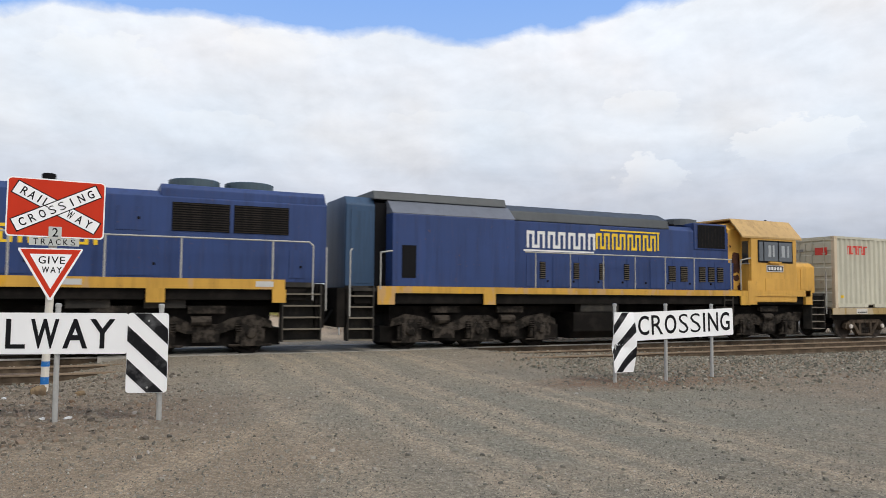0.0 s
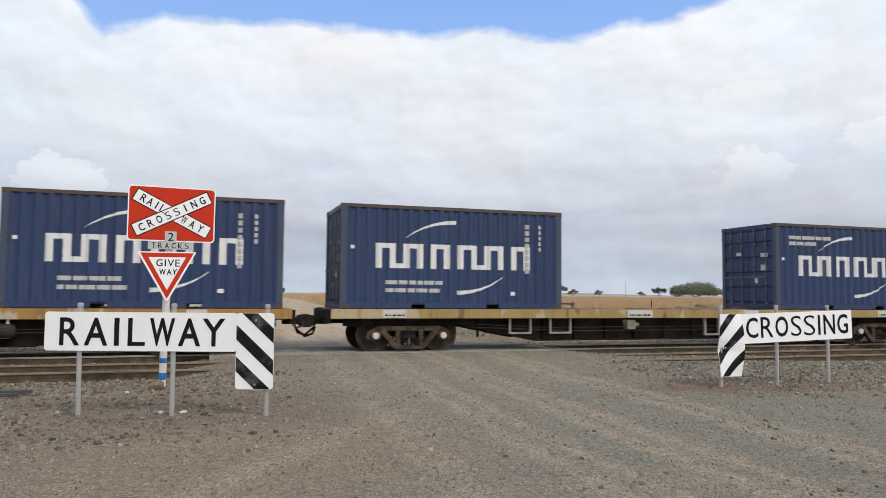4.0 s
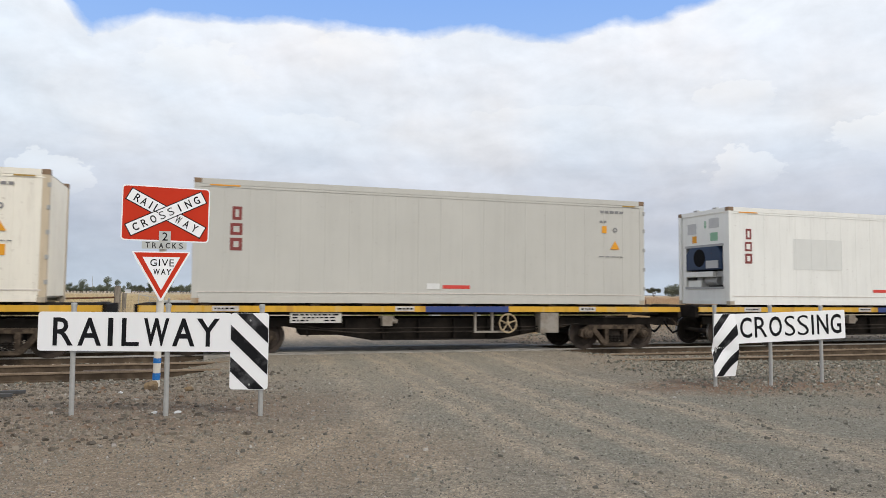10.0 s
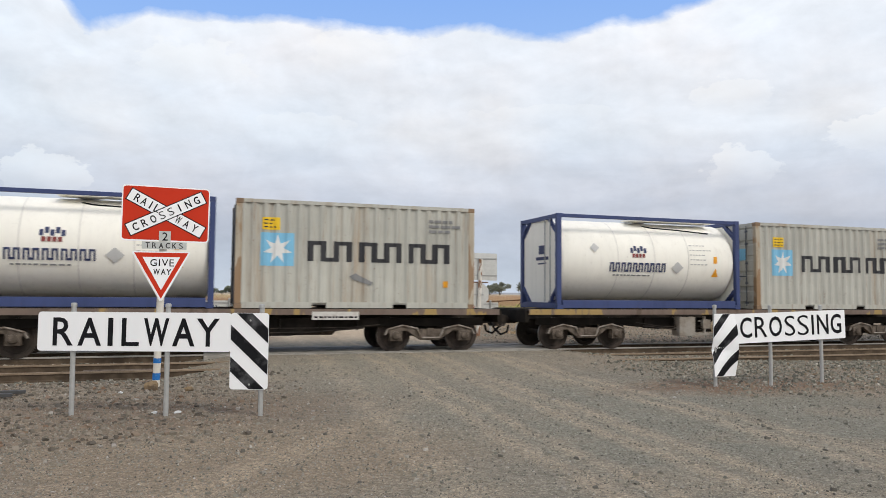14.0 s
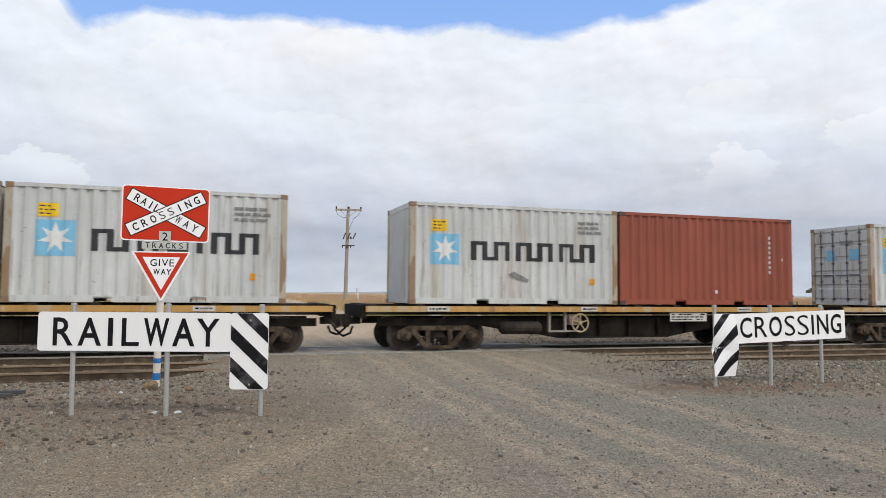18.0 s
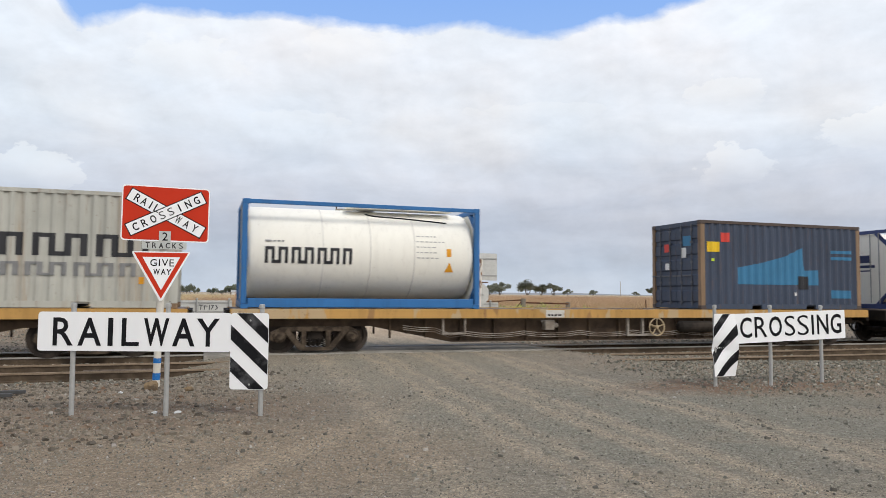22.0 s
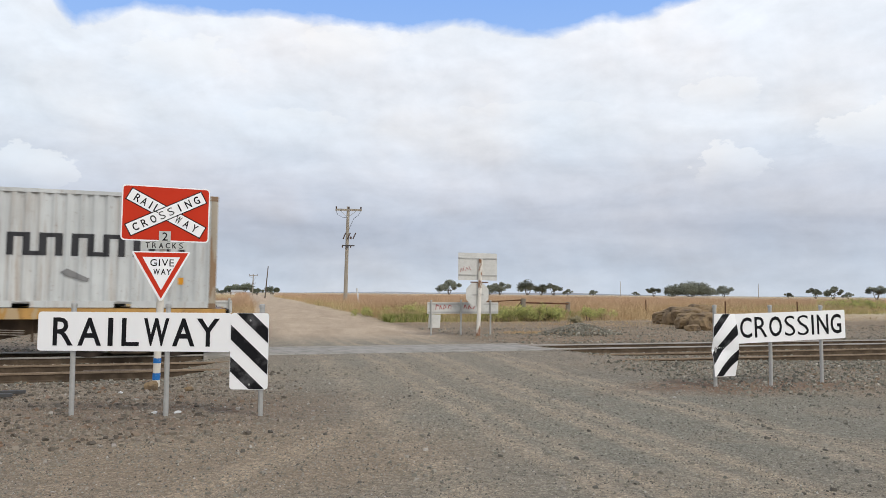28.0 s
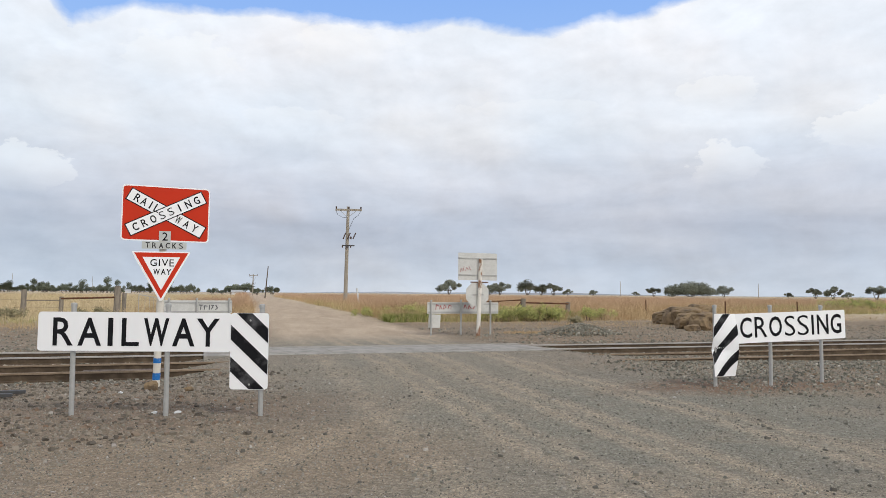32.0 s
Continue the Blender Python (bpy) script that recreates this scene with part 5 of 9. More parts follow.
def roof_mesh(L, H):
    s = Shape()
    n = round(L / 0.55)
    v, f = [], []
    for i in range(n * 2 + 1):
        x = 0.1 + (L - 0.2) * i / (n * 2)
        z = H - 0.03 - (0.02 if i % 2 else 0.0)
        v += [(x, -1.16, z), (x, 1.16, z)]
    f = [(2 * i, 2 * i + 2, 2 * i + 3, 2 * i + 1) for i in range(n * 2)]
    s.add(v, f)
    s.box(0.1, L - 0.1, -1.16, 1.16, 0.10, 0.14)
    return s.mesh("roof")


def bottom_rail_mesh(L, pockets):
    s = Shape()
    if pockets:
        c = L / 2
        cuts = [(0.17, c - 1.20), (c - 0.84, c + 0.84), (c + 1.20, L - 0.17)]
    else:
        cuts = [(0.17, L - 0.17)]
    for a, b in cuts:
        s.box(a, b, FLUSH + 0.004, FLUSH + 0.06, 0.015, 0.16)
    if pockets:
        for d in (-1.20, 0.84):
            s.box(L / 2 + d, L / 2 + d + 0.36, FLUSH + 0.02, FLUSH + 0.06, 0.135, 0.16)
    return s.mesh("bottom_rail")


def floor_mesh(L):
    """Underside: floor sheet, cross members and the walls of the two fork pockets."""
    s = Shape().box(0.17, L - 0.17, -1.15, 1.15, 0.136, 0.156)
    for d in (-1.20, -0.84, 0.84, 1.20):
        s.box(L / 2 + d - 0.012, L / 2 + d + 0.012, -1.15, 1.15, 0.016, 0.136)
    for x in (0.7, 1.3, L / 2 - 0.4, L / 2 + 0.4, L - 1.3, L - 0.7):
        s.box(x - 0.025, x + 0.025, -1.15, 1.15, 0.03, 0.136)
    return s.mesh("floor_frame")


def casting_mesh():
    return Shape().box(0, 0.178, 0, 0.162, 0, 0.118).mesh("corner_casting", bevel=0.012)


def post_mesh(H):
    return Shape().box(0.004, 0.155, FLUSH + 0.003, FLUSH + 0.14, 0.118, H - 0.118).mesh("corner_post", bevel=0.01)


def spans(poly, x):
    """Heights at which an upright line through x crosses a polygon, in pairs."""
    zs = sorted(z0 + (x - x0) * (z1 - z0) / (x1 - x0) for (x0, z0), (x1, z1) in zip(poly, poly[1:] + poly[:1]) if (x0 > x) != (x1 > x))
    return list(zip(zs[::2], zs[1::2]))


def decal_shape(polys, prof, proud=0.004, step=0.03):
    """Paint on a side: each polygon is laid on the corrugation in narrow upright slices."""
    s = Shape()
    px = [p[0] for p in prof]
    def depth(x):
        return float(np.interp(x, px, [p[1] for p in prof])) - proud
    for poly in polys:
        x0, x1 = max(px[0], min(p[0] for p in poly)), min(px[-1], max(p[0] for p in poly))
        straight = len(poly) == 4 and len({round(p[0], 4) for p in poly}) == 2
        if straight:
            xs = [x0] + [x for x in px if x0 + 1e-4 < x < x1 - 1e-4] + [x1]
        else:
            n = max(2, int((x1 - x0) / step))
            xs = sorted(set([x0 + (x1 - x0) * i / n for i in range(n + 1)] + [x for x in px + [p[0] for p in poly] if x0 + 1e-4 < x < x1 - 1e-4]))
        for a, b in zip(xs, xs[1:]):
            if b - a < 1e-4:
                continue
            ya, yb = depth(a), depth(b)
            sa, sb, sm = spans(poly, a + 1e-5), spans(poly, b - 1e-5), spans(poly, (a + b) / 2)
            if not len(sa) == len(sb) == len(sm):
                sa = sb = sm
            for (la, ha), (lb, hb) in zip(sa, sb):
                s.add([(a, ya, la), (b, yb, lb), (b, yb, hb), (a, ya, ha)], [(0, 1, 2, 3)])
    return s


def rect(x, z, w, h):
    return [(x, z), (x + w, z), (x + w, z + h), (x, z + h)]


def ring(x, z, w, h, t, u=None):
    """A plain upright loop: four bars round a hole."""
    u = t if u is None else u
    return [rect(x, z, t, h), rect(x + w - t, z, t, h), rect(x + t, z, w - 2 * t, u), rect(x + t, z + h - u, w - 2 * t, u)]


def blocks(x, z, w, h, n):
    """A plain square meander of a brand's size and colour, with no lettering."""
    k = 2 * n
    step = w / (k - 0.55)
    u, v = step * 0.45, min(h * 0.19, step * 0.6)
    out = [rect(x + i * step, z, u, h) for i in range(k)]
    return out + [rect(x + i * step + u, z if i % 2 else z + h - v, step - u, v) for i in range(k - 1) if i % 4 != 3]


def bars(x, z, w, rows, hgt=0.05, pitch=0.09, seed=0, size=(0.06, 0.16)):
    """Rows of short bars for writing too small to read."""
    rnd = random.Random(seed)
    out = []
    for r in range(rows):
        q = x
        end = x + w * rnd.uniform(0.6, 1.0)
        while q < end:
            k = rnd.uniform(*size)
            out.append(rect(q, z - r * pitch, min(k, x + w - q), hgt))
            q += k + 0.035
    return out


def arc_band(cx, cz, r, a0, a1, t0, t1, n=12, squash=1.0):
    """A swoosh: an arc whose breadth runs from t0 to t1."""
    pts_o, pts_i = [], []
    for i in range(n + 1):
        a = radians(a0 + (a1 - a0) * i / n)
        t = t0 + (t1 - t0) * i / n
        pts_o.append((cx + (r + t / 2) * math.cos(a), cz + (r + t / 2) * math.sin(a) * squash))
        pts_i.append((cx + (r - t / 2) * math.cos(a), cz + (r - t / 2) * math.sin(a) * squash))
    return pts_o + pts_i[::-1]


def star(cx, cz, r, n=7, inner=0.42):
    return [(cx + (r if i % 2 == 0 else r * inner) * math.sin(math.pi * i / n), cz + (r if i % 2 == 0 else r * inner) * math.cos(math.pi * i / n)) for i in range(2 * n)]


PAINT = {
    "ochre_mark": plain("mark_ochre", (0.42, 0.27, 0.06), 0.6, vary=0.3, scale=6, bump=0),
    "sage_mark": plain("mark_sage", (0.25, 0.45, 0.30), 0.6, vary=0.2, scale=6, bump=0),
    "white": plain("mark_white", (0.72, 0.72, 0.70), 0.6, vary=0.12, scale=4, bump=0),
    "offwhite": plain("mark_offwhite", (0.50, 0.50, 0.49), 0.6, vary=0.15, scale=4, bump=0),
    "red": plain("mark_red", (0.62, 0.06, 0.045), 0.6, vary=0.15, scale=4, bump=0),
    "yellow": plain("mark_yellow", (0.80, 0.52, 0.02), 0.6, vary=0.1, scale=4, bump=0),
    "lime": plain("mark_lime", (0.55, 0.72, 0.05), 0.6, vary=0.1, bump=0),
    "navy": plain("mark_navy", (0.035, 0.045, 0.11), 0.6, vary=0.15, scale=4, bump=0),
    "black": plain("mark_black", (0.03, 0.03, 0.034), 0.6, vary=0.3, scale=3, bump=0),
    "green": plain("mark_green", (0.03, 0.30, 0.09), 0.6, vary=0.1, scale=4, bump=0),
    "sky": plain("mark_sky", (0.20, 0.48, 0.68), 0.6, vary=0.12, scale=4, bump=0),
    "teal": plain("mark_teal", (0.02, 0.24, 0.22), 0.6, vary=0.1, bump=0),
    "grey": plain("mark_grey", (0.22, 0.22, 0.22), 0.6, vary=0.2, bump=0),
    "pale_print": plain("mark_pale_print", (0.46, 0.45, 0.43), 0.6, vary=0.1, scale=4, bump=0),
    "ghost": plain("mark_ghost", (0.70, 0.705, 0.67), 0.6, vary=0.06, scale=3, bump=0),
    "umber": plain("mark_umber", (0.27, 0.12, 0.095), 0.6, vary=0.2, bump=0),
    "oldblue": plain("mark_oldblue", (0.03, 0.075, 0.20), 0.6, vary=0.2, scale=2, bump=0),
    "midblue": plain("mark_midblue", (0.045, 0.19, 0.34), 0.6, vary=0.2, scale=2, bump=0),
    "maroon": plain("mark_maroon", (0.22, 0.045, 0.04), 0.6, vary=0.2, bump=0),
    "orange": plain("mark_orange", (0.75, 0.33, 0.02), 0.6, vary=0.1, bump=0),
}
COAT = {
    "cream": painted("coat_cream", (0.52, 0.50, 0.40), 0.35, 0.3, runs=0.25),
    "bright_blue": painted("coat_bright_blue", (0.022, 0.135, 0.43), 0.2, 0.3),
    "maroon": painted("coat_maroon", (0.225, 0.066, 0.047), 0.4, 0.45, runs=0.3),
    "brown_red": painted("coat_brown_red", (0.285, 0.078, 0.048), 0.35, 0.35, runs=0.2),
    "navy": painted("coat_navy", (0.027, 0.049, 0.122), 0.45, 0.45, runs=0.35),
    "slate": painted("coat_slate", (0.055, 0.072, 0.11), 0.45, 0.45, runs=0.35),
    "blue": painted("coat_blue", (0.025, 0.075, 0.27), 0.3, 0.35, runs=0.25),
    "red": painted("coat_red", (0.475, 0.066, 0.026), 0.6, 0.4, runs=0.35),
    "rust_red": painted("coat_rust_red", (0.30, 0.075, 0.040), 1.0, 0.6, patchy=((0.20, 0.10, 0.055), (0.36, 0.08, 0.035)), runs=0.6),
    "silver": painted("coat_silver", (0.56, 0.58, 0.575), 0.6, 0.35, runs=0.5, seep=0.55),
    "warm_silver": painted("coat_warm_silver", (0.46, 0.455, 0.405), 0.6, 0.4, runs=0.5, seep=0.6),
    "pale_silver": painted("coat_pale_silver", (0.66, 0.665, 0.62), 0.6, 0.35, runs=0.5, seep=0.65),
    "sand_silver": painted("coat_sand_silver", (0.42, 0.38, 0.28), 0.7, 0.5, runs=0.6),
    "white": painted("coat_white", (0.83, 0.83, 0.785), 0.2, 0.12, fade=0.07, runs=0.10),
    "stone": painted("coat_stone", (0.54, 0.53, 0.485), 0.15, 0.12, fade=0.08),
    "pale_stone": painted("coat_pale_stone", (0.685, 0.68, 0.64), 0.15, 0.12, fade=0.07, runs=0.10),
    "ivory": painted("coat_ivory", (0.83, 0.79, 0.685), 0.35, 0.16, fade=0.08, runs=0.18),
    "sage": painted("coat_sage", (0.52, 0.52, 0.435), 0.15, 0.12, fade=0.08),
    "green": painted("coat_green", (0.035, 0.22, 0.07), 0.3, 0.3),
    "gen_yellow": painted("coat_gen_yellow", (0.68, 0.32, 0.015), 0.2, 0.25),
    "gen_blue": painted("coat_gen_blue", (0.034, 0.056, 0.150), 0.2, 0.25),
    "unit_blue": painted("coat_unit_blue", (0.028, 0.052, 0.105), 0.2, 0.3),
    "rusty_silver": painted("coat_rusty_silver", (0.44, 0.385, 0.30), 1.0, 0.5, patchy=((0.25, 0.145, 0.07), (0.32, 0.20, 0.10)), runs=0.7, seep=0.9),
    "edge_dark": painted("coat_edge_dark", (0.085, 0.062, 0.052), 0.9, 0.4),
    "lock_dark": plain("lock_bar_dark", (0.13, 0.135, 0.15), 0.6, 0.2),
    "tan_post": painted("coat_tan_post", (0.60, 0.50, 0.36), 0.75, 0.5, runs=0.5),
    "rusty": painted("coat_rusty", (0.25, 0.165, 0.10), 1.0, 0.7),
    "tank_cream": painted("coat_tank_cream", (0.88, 0.855, 0.775), 0.18, 0.12, 0.72, fade=0.06, runs=0.10),
    "tank_grey": painted("coat_tank_grey", (0.74, 0.715, 0.66), 0.2, 0.2, 0.7, fade=0.1),
    "frame_navy": painted("coat_frame_navy", (0.045, 0.065, 0.17), 0.4, 0.4),
    "frame_violet": painted("coat_frame_violet", (0.055, 0.065, 0.25), 0.3, 0.3),
    "frame_blue": painted("coat_frame_blue", (0.03, 0.15, 0.38), 0.4, 0.4),
    "frame_steel": painted("coat_frame_steel", (0.07, 0.12, 0.22), 0.4, 0.4),
    "lock": plain("lock_bar_zinc", (0.38, 0.38, 0.37), 0.55, 0.3),
}


def container(P, L, H, base, coat, style="dry", frame_coat=None, post_coat=None, doors=True, marks=(), end_marks=(), label="", reefer_end="navy"):
    c = thing("shipping_container" if style != "reefer" else "refrigerated_container", label, "container", (P, TRACK_Y, RAIL_Z + base), "containers on the train")
    MOVERS.append((c, P))
    body, fr = COAT[coat], COAT[frame_coat or coat]
    po = COAT[post_coat or frame_coat or coat]
    sm = cached(("side", L, H, style), lambda: side_mesh(L, H, style))
    near = piece("side_panel", sm, body, c)
    far = piece("side_panel", sm, body, c, at=(L, 0, 0))
    far.rotation_euler = (0, 0, math.pi)
    piece("roof", cached(("roof", L, H), lambda: roof_mesh(L, H)), body, c)
    br = cached(("brail", L, style), lambda: bottom_rail_mesh(L, style == "dry"))
    tr = cached(("trail", L, H, style), lambda: Shape().box(0.17, L - 0.17, FLUSH + 0.004, FLUSH + 0.06, H - (0.09 if style == "dry" else 0.14), H - 0.004).mesh("top_rail"))
    if style == "dry":
        piece("floor_frame", cached(("floor", L), lambda: floor_mesh(L)), STEEL["under"], c)
    pm, cm = cached(("cpost", H), lambda: post_mesh(H)), cached("casting", casting_mesh)
    for turn, at in ((0, (0, 0, 0)), (math.pi, (L, 0, 0))):
        for nm, me, mt in (("bottom_rail", br, fr), ("top_rail", tr, COAT["edge_dark"] if style == "dry" and coat in ("navy", "slate") else fr)):
            o = piece(nm, me, mt, c, at=at)
            o.rotation_euler = (0, 0, turn)
        o = piece("corner_post", pm, po, c, at=at)
        o.rotation_euler = (0, 0, turn)
        mirrored = piece("corner_post", cached(("cpost2", H), lambda: Shape().box(0.004, 0.155, -FLUSH - 0.14, -FLUSH - 0.003, 0.118, H - 0.118).mesh("corner_post", bevel=0.01)), po, c, at=at)
        mirrored.rotation_euler = (0, 0, turn)
    for x in (0, L - 0.178):
        for y in (-1.219, 1.219 - 0.162):
            for z in (0, H - 0.118):
                piece("corner_casting", cm, (COAT["rusty"] if "silver" in coat else COAT["edge_dark"] if coat in ("navy", "slate", "red", "maroon", "brown_red") else po) if style == "dry" else COAT["rusty"] if post_coat == "rusty" or z else COAT["rusty_silver"], c, at=(x, y, z))
    e = piece("end_panel", cached(("end", H), lambda: end_mesh(H)), body, c, at=(L, 0, 0))
    e.rotation_euler = (0, 0, math.pi)
    piece("end_sill", cached("esill", lambda: Shape().box(0.02, 0.12, -1.06, 1.06, 0.02, 0.15).mesh("end_sill")), fr, c)
    piece("end_header", cached(("ehead", H), lambda: Shape().box(0.02, 0.12, -1.06, 1.06, H - 0.14, H - 0.006).mesh("end_header")), fr, c)
    if style == "reefer":
        for z in (0.26, H - 0.20):
            piece("rub_rail", cached(("rub", L), lambda: Shape().box(0.1, L - 0.1, FLUSH + 0.001, FLUSH + 0.012, 0.0, 0.025).mesh("rub_rail")), STEEL["cap_pale"] if z < 1 else body, near, at=(0, 0, z))
        for z in (0.45, 1.0, 1.55, 2.1, 2.6):
            piece("hinge", cached("rhinge", lambda: Shape().box(-0.03, 0.035, -0.012, 0.05, -0.05, 0.05).mesh("hinge", bevel=0.006)), COAT["lock"], c, at=(L - 0.02, FLUSH, z))
        reefer_unit(c, H, body, reefer_end)
    elif doors:
        for y, sgn in ((-1.06, 1), (1.06, -1)):
            d = piece("door", cached(("door", H, sgn), lambda: door_mesh(H) if sgn > 0 else mirror_y(door_mesh(H))), body, c, "pressed steel door leaf", at=(0.06, y, 0))
            for dy in (0.28, 0.78):
                piece("lock_bar", cached(("lock", H), lambda: lockbar_mesh(H)), COAT["lock"] if coat in ("bright_blue", "red") else COAT["lock_dark"] if coat in ("navy", "slate", "blue") or "silver" in coat else body, d, at=(0, sgn * dy, 0))
    else:
        piece("end_panel", cached(("end", H), lambda: end_mesh(H)), body, c)
    prof = side_profile(L, style)
    for i, (nm, polys, paint) in enumerate(marks):
        for group in ([[q] for q in polys] if len(polys) <= 3 or nm == "slogan" else [polys]):
            mark = part(nm, decal_shape(group, prof, 0.004 + 0.0025 * i), PAINT[paint], near)
            if len(group) > 1:
                mark["kind"] = "stuff"
    if end_marks:
        for y, z, w, h, paint in end_marks:
            part("sticker", Shape().box(0.024, 0.030, y, y + w, z, z + h), PAINT[paint], c)
    return c


def mirror_y(me):
    for v in me.vertices:
        v.co.y = -v.co.y
    me.flip_normals()
    return me


def reefer_unit(c, H, body, unit):
    """Machinery end: white panels round a dark recess, with a boxed fan or a tapering fan shroud, braces and stickers."""
    def frame_bits():
        return Shape().box(0.05, 0.10, -1.06, 1.06, 1.83, H - 0.14).box(0.05, 0.10, -1.06, -0.88, 0.15, 1.83).box(0.05, 0.10, 0.88, 1.06, 0.15, 1.83).box(0.05, 0.10, -0.88, 0.88, 0.15, 0.52).mesh("machinery_frame")

    def bit(name, key, make, mat, parent, label="", at=(0, 0, 0)):
        return piece(name, cached(key, lambda: make(Shape()).mesh(name, bevel=0.012)), mat, parent, label, at=at)
    if unit == "doors":
        for sgn in (-1, 1):
            d = bit("door", ("reefer_door", sgn, H), lambda s: s.box(0.05, 0.09, min(sgn * 0.01, sgn * 1.06), max(sgn * 0.01, sgn * 1.06), 0.16, H - 0.15), body, c, "smooth insulated door leaf")
            for dy in (0.28, 0.78):
                piece("lock_bar", cached(("lock", H), lambda: lockbar_mesh(H)), COAT["lock"], d, at=(0.05, sgn * dy, 0))
            for z in (0.45, 1.0, 1.55, 2.1, 2.6):
                bit("hinge", "reefer_hinge", lambda s: s.box(0.03, 0.06, -0.06, 0.06, -0.04, 0.04), COAT["lock_dark"], d, at=(0, sgn * 1.0, z))
        return
    piece("machinery_frame", cached("reefer_u", frame_bits), body, c)
    piece("recess", cached("reefer_rec", lambda: Shape().box(0.42, 0.45, -0.88, 0.88, 0.52, 1.83).mesh("recess")), STEEL["dark"], c)
    piece("compressor", cached("reefer_cmp", lambda: Shape().rod((0.25, -0.50, 0.74), (0.25, 0.05, 0.74), 0.15, n=12).rod((0.25, 0.4, 0.55), (0.25, 0.4, 0.96), 0.12, n=12).tube([(0.18, -0.7, 0.6), (0.18, -0.7, 0.95), (0.18, 0.2, 0.97), (0.18, 0.6, 0.9)], 0.03).mesh("compressor")), COAT["lock"], c)
    if unit == "navy":
        cov = piece("motor_cover", cached("reefer_cov", lambda: Shape().along([(-0.84, 1.08), (-0.84, 1.58), (-0.64, 1.80), (0.64, 1.80), (0.84, 1.58), (0.84, 1.08)], 0.01, 0.40).mesh("motor_cover", bevel=0.03)), COAT["unit_blue"], c, "dark blue machinery cover")
        piece("fan", cached("reefer_vent", lambda: Shape().lathe([(0.0, -0.004), (0.10, -0.006), (0.26, -0.004), (0.28, 0.008)], (0, 0.18, 1.46), "x", 20).mesh("fan")), STEEL["dark"], cov)
        bit("data_label", "reefer_lab", lambda s: s.box(-0.012, 0.008, -0.72, -0.16, 1.12, 1.36), PAINT["offwhite"], cov)
        bit("shelf_panel", "reefer_shelf", lambda s: s.box(0.02, 0.30, -0.45, 0.88, 0.86, 1.03), body, c)
        bit("control_box", "reefer_ctl", lambda s: s.box(0.10, 0.38, 0.22, 0.86, 0.54, 0.76), body, c)
        bit("pipe_box", "reefer_pipe", lambda s: s.box(0.12, 0.36, -0.84, -0.52, 0.86, 1.04), COAT["lock"], c)
        labels = ((0.36, H - 0.72, 0.42, 0.34, "offwhite"), (0.34, H - 1.0, 0.22, 0.22, "orange"), (-0.72, H - 0.58, 0.46, 0.30, "offwhite"), (-0.66, H - 0.98, 0.34, 0.26, "sage_mark"), (-0.12, H - 0.56, 0.08, 0.22, "sage_mark"))
    else:
        sh = bit("fan_shroud", "reefer_shroud", lambda s: s.along([(-0.56, 1.81), (0.66, 1.81), (0.66, 1.50), (0.20, 0.55), (-0.08, 0.55), (-0.56, 1.50)], 0.03, 0.09), body, c, "tapering white fan shroud")
        piece("fan", cached("reefer_fan", lambda: Shape().lathe([(0.0, -0.006), (0.14, -0.008), (0.27, -0.006), (0.29, 0.006)], (0.03, 0.05, 1.40), "x", 22).mesh("fan")), STEEL["dark"], sh)
        piece("fan_hub", cached("reefer_hub", lambda: Shape().lathe([(0.0, -0.05), (0.07, -0.045), (0.09, -0.008), (0.09, 0.0)], (0.03, 0.05, 1.42), "x", 14).mesh("fan_hub")), body, sh)
        piece("fan_ring", cached("reefer_ring", lambda: Shape().lathe([(0.285, 0.0), (0.30, -0.035), (0.335, -0.035), (0.35, 0.0)], (0.03, 0.05, 1.40), "x", 22).mesh("fan_ring")), body, sh)
        bit("control_box", "reefer_ctl2", lambda s: s.box(0.10, 0.38, -0.84, -0.46, 1.02, 1.40), body, c)
        bit("switch_box", "reefer_sw", lambda s: s.box(0.06, 0.30, -0.84, -0.36, 0.86, 0.98), COAT["lock"], c)
        bit("lower_panel", "reefer_low", lambda s: s.box(0.06, 0.30, -0.86, -0.24, 0.53, 0.68), body, c)
        bit("junction_box", "reefer_jun", lambda s: s.box(0.08, 0.34, 0.44, 0.86, 0.80, 0.96), body, c)
        bit("side_panel", "reefer_side", lambda s: s.box(0.12, 0.34, 0.52, 0.87, 1.16, 1.60), COAT["lock"], c)
        for d in (-1, 1):
            piece("brace", cached(("reefer_brc", d), lambda: Shape().rod((0.07, 0.05 + d * 0.80, 1.76), (0.07, 0.05 + d * 0.30, 0.60), 0.030, n=6).mesh("brace")), body, c)
        labels = ((0.28, H - 0.62, 0.22, 0.32, "orange"), (-0.22, H - 0.60, 0.20, 0.28, "orange"), (-0.10, H - 0.84, 0.46, 0.05, "grey"), (-0.06, H - 0.92, 0.40, 0.04, "grey"), (0.02, 0.24, 0.14, 0.20, "orange"))
    for z in (0.52, 1.83):
        piece("panel_lip", cached("reefer_lip", lambda: Shape().box(0.03, 0.05, -0.92, 0.92, -0.035, 0.035).mesh("panel_lip")), COAT["lock"], c, at=(0, 0, z))
    for y, z, w, h, paint in labels:
        part("sticker", Shape().box(0.042, 0.048, y, y + w, z, z + h), PAINT[paint], c)
    for y in (-0.55, 0.35):
        piece("roof_lug", cached("reefer_lug", lambda: Shape().box(0.02, 0.12, -0.08, 0.08, 0.0, 0.05).mesh("roof_lug")), COAT["lock"], c, at=(0, y, H - 0.01))


